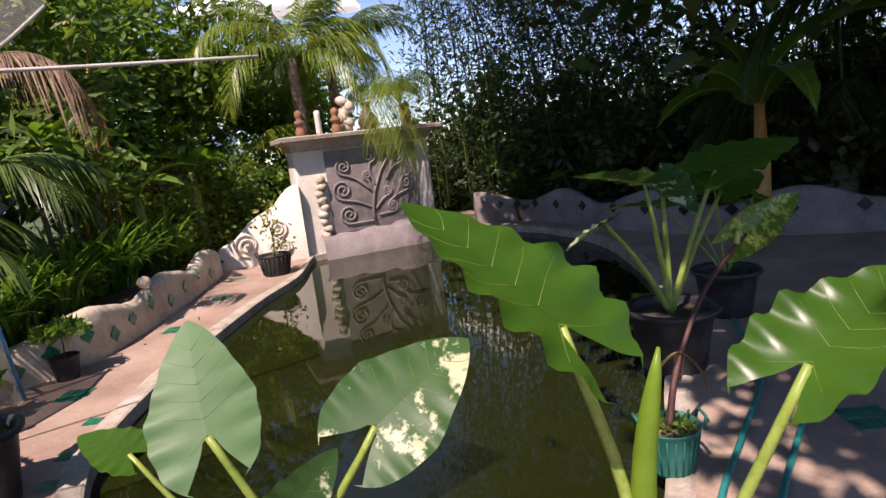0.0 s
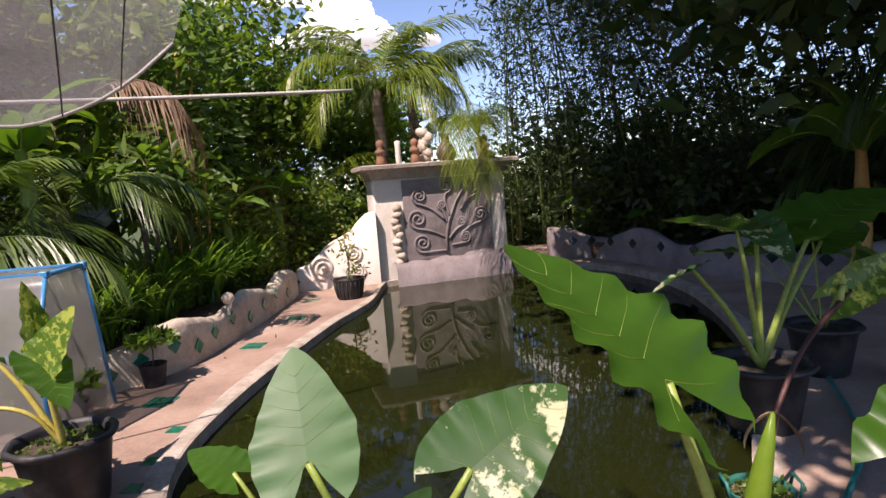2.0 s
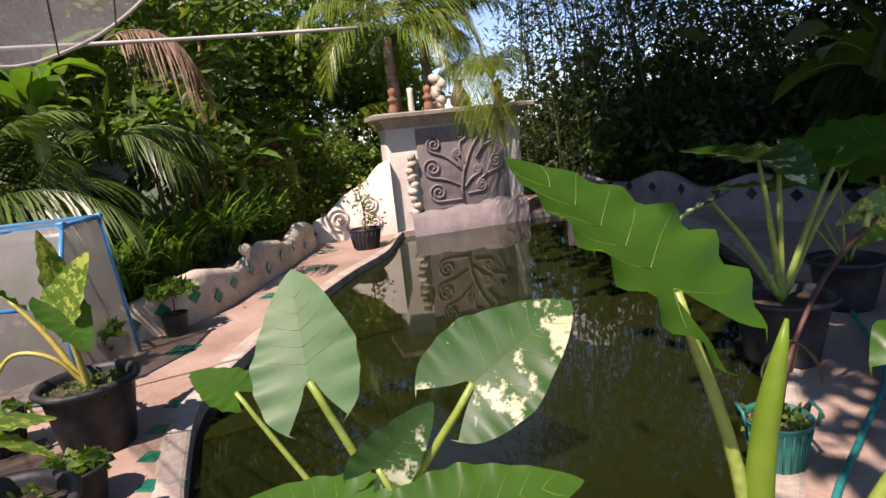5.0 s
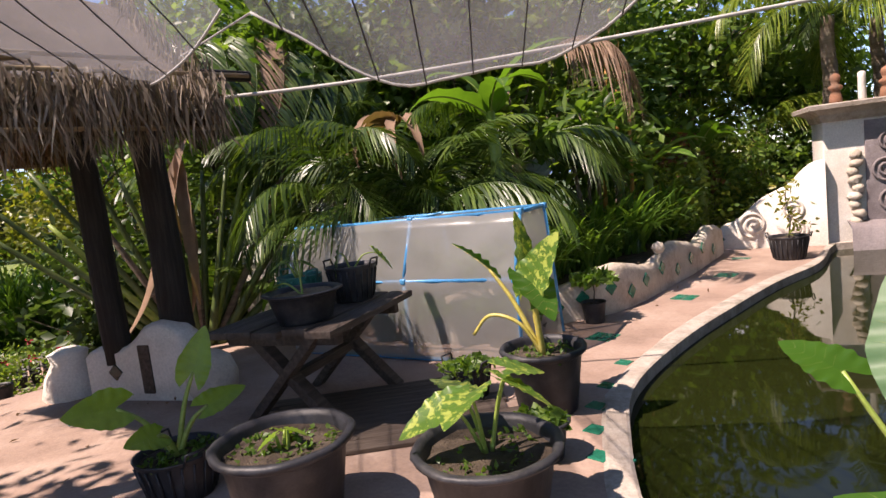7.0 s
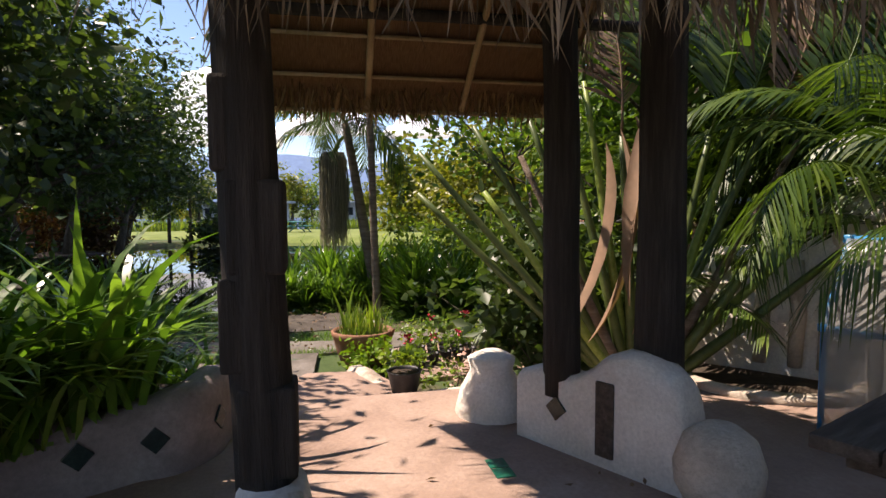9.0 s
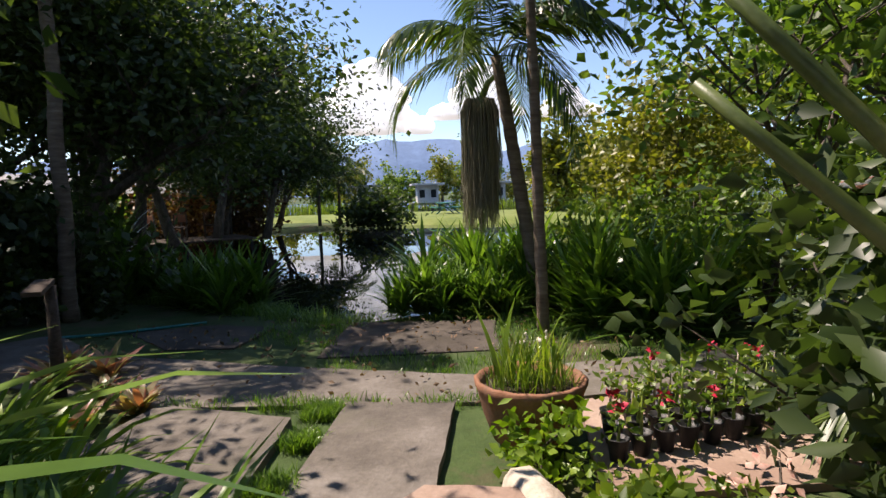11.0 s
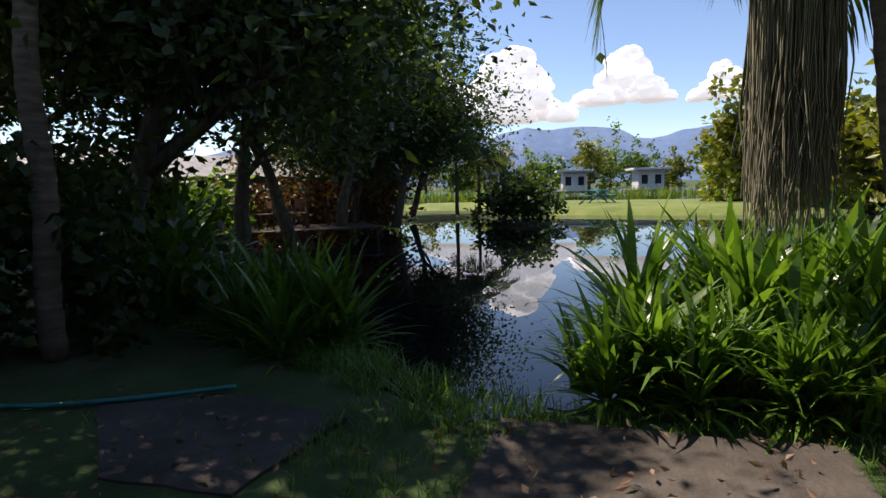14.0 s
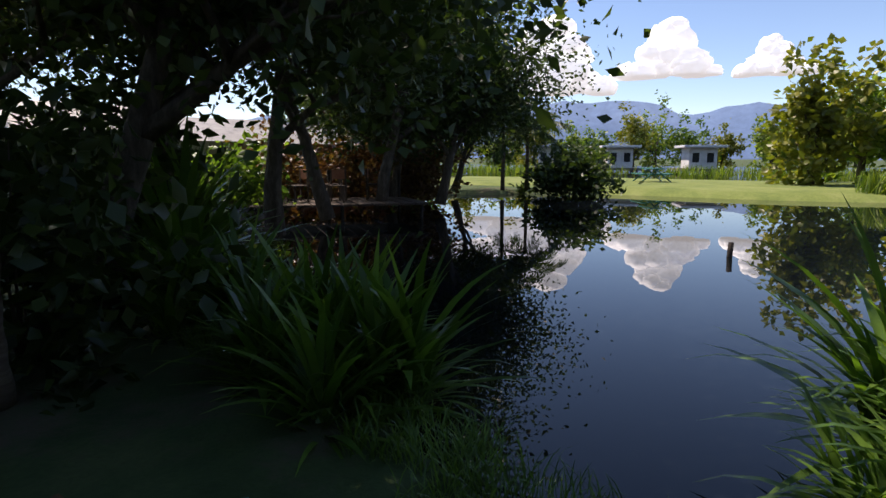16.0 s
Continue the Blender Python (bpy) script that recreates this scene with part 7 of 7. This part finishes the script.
for k in range(9):
    g = Geo()
    g.add(*box(-1.7 + 0.42 * k, 0, 1.75, 0.4, 3.0, 0.03, 0.01), pose(0, 0, 0, 8, 0, 0))
    part("roof_sheet", g, BRICK if k % 4 == 1 else ROOF, hut, smooth=False)
# deck with chairs on the far shore
deck = thing("lake_deck", (-26.0, -10.2, WATER), -52, "low wooden deck over the water with a rail", "deck")
for k in range(12):
    g = Geo()
    g.add(*box(-2.2 + 0.4 * k, 0, 0.42, 0.36, 2.6, 0.06, 0.01))
    part("board", g, OLD_WOOD, deck, smooth=False)
for x in (-2.2, 0.0, 2.2):
    for y in (-1.2, 1.2):
        g = Geo()
        g.add(*tube([(x, y, -0.3), (x, y, 0.42 if y > 0 else 1.3)], 0.05, 7))
        part("post", g, POST_WOOD, deck)


def chair(x, y, turn):
    t = thing("wooden_chair", (x, y, WATER + 0.45), turn, "dark wooden chair on the lake deck", "chair", "chairs on the deck")
    for a in (-0.2, 0.2):
        for b in (-0.2, 0.2):
            g = Geo()
            g.add(*box(a, b, 0.22 if b < 0 else 0.45, 0.045, 0.045, 0.44 if b < 0 else 0.9, 0.005))
            part("leg", g, OLD_WOOD, t, smooth=False)
    g = Geo()
    g.add(*box(0, 0, 0.45, 0.46, 0.46, 0.04, 0.01))
    part("seat", g, OLD_WOOD, t, smooth=False)
    g = Geo()
    g.add(*box(0, 0.2, 0.76, 0.42, 0.03, 0.26, 0.01))
    part("backrest", g, BRICK, t, smooth=False)


for x, y, a in ((-26.3, -10.4, 20), (-25.6, -9.9, 110), (-26.9, -9.4, 200), (-25.2, -10.9, 60)):
    chair(x, y, a)
for x, y, w_, mt, lab in ((-27.5, -17.5, 7, WHITE, "long white building half hidden by trees"), (-21.5, -16.5, 5, WHITE, "white building half hidden by trees"), (-33.5, -15.0, 5, BRICK, "brick building half hidden by trees")):
    t = thing("building", (x, y, OUT), -35, lab, "building")
    g = Geo()
    g.add(*box(0, 0, 1.0, w_, 3, 2.0, 0.02))
    part("wall", g, mt, t, smooth=False)
    g = Geo()
    g.add([(-w_ / 2 - 0.4, -2, 1.95), (w_ / 2 + 0.4, -2, 1.95), (w_ / 2 + 0.4, 0, 2.8), (-w_ / 2 - 0.4, 0, 2.8), (w_ / 2 + 0.4, 2, 1.95), (-w_ / 2 - 0.4, 2, 1.95)], [(0, 1, 2, 3), (3, 2, 4, 5), (0, 3, 5), (1, 4, 2)])
    part("roof", g, ROOF, t, smooth=False)
    for k in range(int(w_ / 1.6)):
        g = Geo()
        g.add(*box(-w_ / 2 + 0.9 + 1.5 * k, 1.51, 1.1, 0.8, 0.06, 0.8, 0.01))
        part("window", g, GLASS_DARK, t, smooth=False)

# far meadow, picnic table, floating houses, woods, mountains, clouds
pic = thing("picnic_table", (-47.5, -1.5, OUT + 0.13), 20, "pale green picnic table with benches on the grass", "picnic table")
for y, z, w_ in ((0, 0.75, 0.8), (-0.75, 0.45, 0.28), (0.75, 0.45, 0.28)):
    g = Geo()
    g.add(*box(0, y, z, 1.9, w_, 0.06, 0.01))
    part("tabletop" if y == 0 else "bench", g, GREEN_POT, pic, smooth=False)
for x in (-0.7, 0.7):
    g = Geo()
    g.add(*tube([(x, -0.85, 0), (x, 0.1, 0.75)], 0.04, 5))
    g.add(*tube([(x, 0.85, 0), (x, -0.1, 0.75)], 0.04, 5))
    g.add(*tube([(x, -0.85, 0.42), (x, 0.85, 0.42)], 0.035, 5))
    part("leg_frame", g, GREEN_POT, pic)
for k, (x, y, w_) in enumerate(((-74, -11.4, 2.9), (-74, -4.5, 3.0), (-74, 3.0, 3.1))):
    h = thing("lake_house", (x, y, OUT + 0.05), 8, "small white flat-roofed lake house on a platform", "house", "lake houses")
    g = Geo()
    g.add(*box(0, 0, 0.35, 5.2, w_ + 1.0, 0.25, 0.02))
    part("platform", g, SLAB, h, smooth=False)
    g = Geo()
    g.add(*box(0, 0, 1.45, 3.6, w_ - 0.6, 2.0, 0.02))
    part("wall", g, WHITE, h, smooth=False)
    g = Geo()
    g.add(*box(0.3, 0, 2.55, 5.0, w_ + 0.7, 0.22, 0.03))
    part("roof", g, WHITE if k else ROOF, h, smooth=False)
    for a in (-0.65, 0.65):
        g = Geo()
        g.add(*box(1.81, a, 1.5, 0.06, 0.6, 0.9, 0.01))
        part("window", g, GLASS_DARK, h, smooth=False)
    for a in (-1.6, 1.6):
        for b in (-1.8, 2.2):
            g = Geo()
            g.add(*tube([(b, a, -0.4), (b, a, 0.3)], 0.12, 6))
            part("pile", g, SLAB, h)


def far_wood(x, y, size, count, mat, label):
    t = thing("tree", (x, y, OUT), 0, label, "tree", "far trees")
    g = Geo()
    g.add(*tube([(0, 0, 0), (0.1, 0, size[2] * 0.5), (0, 0.1, size[2] * 0.9)], [0.25, 0.18, 0.08], 6))
    for k in range(6):
        a = rng.uniform(0, 6.28)
        g.add(*tube([(0, 0, size[2] * 0.4), (math.cos(a) * size[0] * 0.4, math.sin(a) * size[1] * 0.4, size[2] * rng.uniform(0.6, 1.0))], [0.12, 0.04], 5))
    part("trunk", g, BARK, t)
    g = Geo()
    c = rng.normal(0, 0.42, (count, 3)) * np.array(size) + np.array([0, 0, size[2] * 0.85])
    c[:, 2] = np.maximum(c[:, 2], 0.4)
    g.add(*scatter_leaves(rng, c, 40, np.array(size) * 0.11, 0.5, 0.16, 0.1))
    part("crown", g, mat, t)
    return t


for k in range(26):
    y = -48 + 4.0 * k + rng.uniform(-1, 1)
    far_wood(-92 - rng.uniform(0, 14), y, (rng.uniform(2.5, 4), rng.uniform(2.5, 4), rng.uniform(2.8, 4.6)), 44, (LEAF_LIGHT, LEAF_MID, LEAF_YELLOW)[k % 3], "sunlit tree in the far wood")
for k, (x, y, s) in enumerate(((-40, 10.5, 2.6), (-38, 13.5, 2.8), (-46, 14.0, 2.8), (-35, 18, 3.0), (-30, 21, 3.2), (-50, 19, 3), (-24, 19.5, 3.0), (-20.5, 14, 2.4))):
    far_wood(x, y, (s, s, s * 1.15), 60, LEAF_YELLOW if k < 3 else LEAF_LIGHT, "airy yellow-green tree on the sunny bank")
for k in range(10):
    far_wood(-36 - 2.5 * k, -15 - 1.0 * (k % 3) - 0.8 * k, (2.4, 2.4, 2.8), 44, (LEAF_MID, LEAF_DARK, LEAF_LIGHT)[k % 3], "tree on the far shore of the lake")
far_wood(-47, 6.4, (2.6, 2.6, 3.8), 60, LEAF_YELLOW, "airy yellow-green tree on the sunny bank")
far_wood(-50, 9.5, (2.8, 2.8, 3.4), 60, LEAF_LIGHT, "airy light green tree on the sunny bank")
# reeds on the far banks
g = Geo()
for k in range(1300):
    x, y = (-56 - rng.uniform(0, 5), rng.uniform(-20, 34)) if k % 3 else (-40.5 + rng.uniform(-0.6, 0.4), rng.uniform(7, 16))
    if k % 3 and -9 < y < -1 and rng.uniform() < 0.7:
        continue
    v, f = blades(rng, 6, 0.5, 1.1, 0.06, 80, 40, 3)
    g.add(v, f, pose(x, y, OUT))
solid("reeds", g, LEAF_LIGHT, "light green reeds along the far water", "reeds", "stuff", True)
# mountain ridges
for dist, base, amp, off in ((2300, 150, 75, 0.0),):
    g, v = Geo(), []
    m_ = 120
    for i in range(m_ + 1):
        a = radians(20 + 150 * i / m_)
        hgt = base + amp * noise.fractal((i * 0.09 + off, 0.3, 0.7), 1.0, 2.0, 5) + 40 * math.exp(-((math.degrees(a) - 92) / 14) ** 2)
        for s, z in ((0.86, -20), (0.93, hgt * 0.45), (1.0, hgt), (1.1, hgt * 0.4), (1.2, -20)):
            rr = dist * s
            wob = 1 + 0.015 * noise.noise((i * 0.5, s * 9, 2))
            v.append((-rr * math.sin(a) * wob, rr * math.cos(a) * wob, z * (1 + 0.12 * noise.noise((i * 0.7, s * 7, 4)))))
    g.add(v, [(i * 5 + k, i * 5 + k + 1, (i + 1) * 5 + k + 1, (i + 1) * 5 + k) for i in range(m_) for k in range(4)])
    solid("mountain_backdrop", g, MOUNTAIN, "mountain ridge behind the lake, its blue haze put into the colour", "mountains", "structure", True)


def cloud(az, elev, width, height, seed):
    """A heap cloud of many rounded billows with a flat foot."""
    r_ = np.random.default_rng(seed)
    g = Geo()
    dist = 3600.0
    c = Vector((-math.sin(radians(az)), math.cos(radians(az)), 0)) * dist
    side = Vector((c.y, -c.x, 0)).normalized()
    ico = bmesh.new()
    bmesh.ops.create_icosphere(ico, subdivisions=3, radius=1.0)
    sv = np.array([tuple(q.co) for q in ico.verts])
    sf = [tuple(q.index for q in face.verts) for face in ico.faces]
    ico.free()
    z0 = dist * math.tan(radians(elev))
    for k in range(70):
        u = r_.normal(0, 0.38)
        top = height * math.exp(-(u / 0.45) ** 2) * r_.uniform(0.1, 1)
        p = c + side * (u * width) + Vector((0, 0, z0 + top)) + Vector((c.x, c.y, 0)).normalized() * r_.uniform(-60, 60)
        rad = r_.uniform(0.10, 0.2) * height * (1.25 - 0.5 * top / height) + 14
        d = np.array([1 + 0.22 * noise.noise(Vector(q) * 2.1 + Vector((k, seed, 0))) + 0.10 * noise.noise(Vector(q) * 5.0 + Vector((k, seed, 3))) for q in sv])[:, None]
        vv = sv * d * rad * np.array([1.25, 1.25, 0.85]) + np.array(p)
        vv[:, 2] = np.maximum(vv[:, 2], z0 - 6 + (vv[:, 2] - z0) * 0.12)
        g.add(vv, sf)
    return solid("cloud_backdrop", g, CLOUD, "white heaped cumulus cloud, given its own glow, over the mountains", "cloud", "structure", True)


cloud(99, 5.9, 430, 400, 1)
cloud(88.5, 7.2, 230, 280, 2)
cloud(80.5, 7.0, 190, 170, 3)
cloud(108, 8.0, 380, 260, 5)
cloud(16, 13, 420, 300, 6)
cloud(24, 17, 360, 300, 7)
cloud(-4, 17, 300, 260, 8)
cloud(-22, 17, 340, 280, 9)
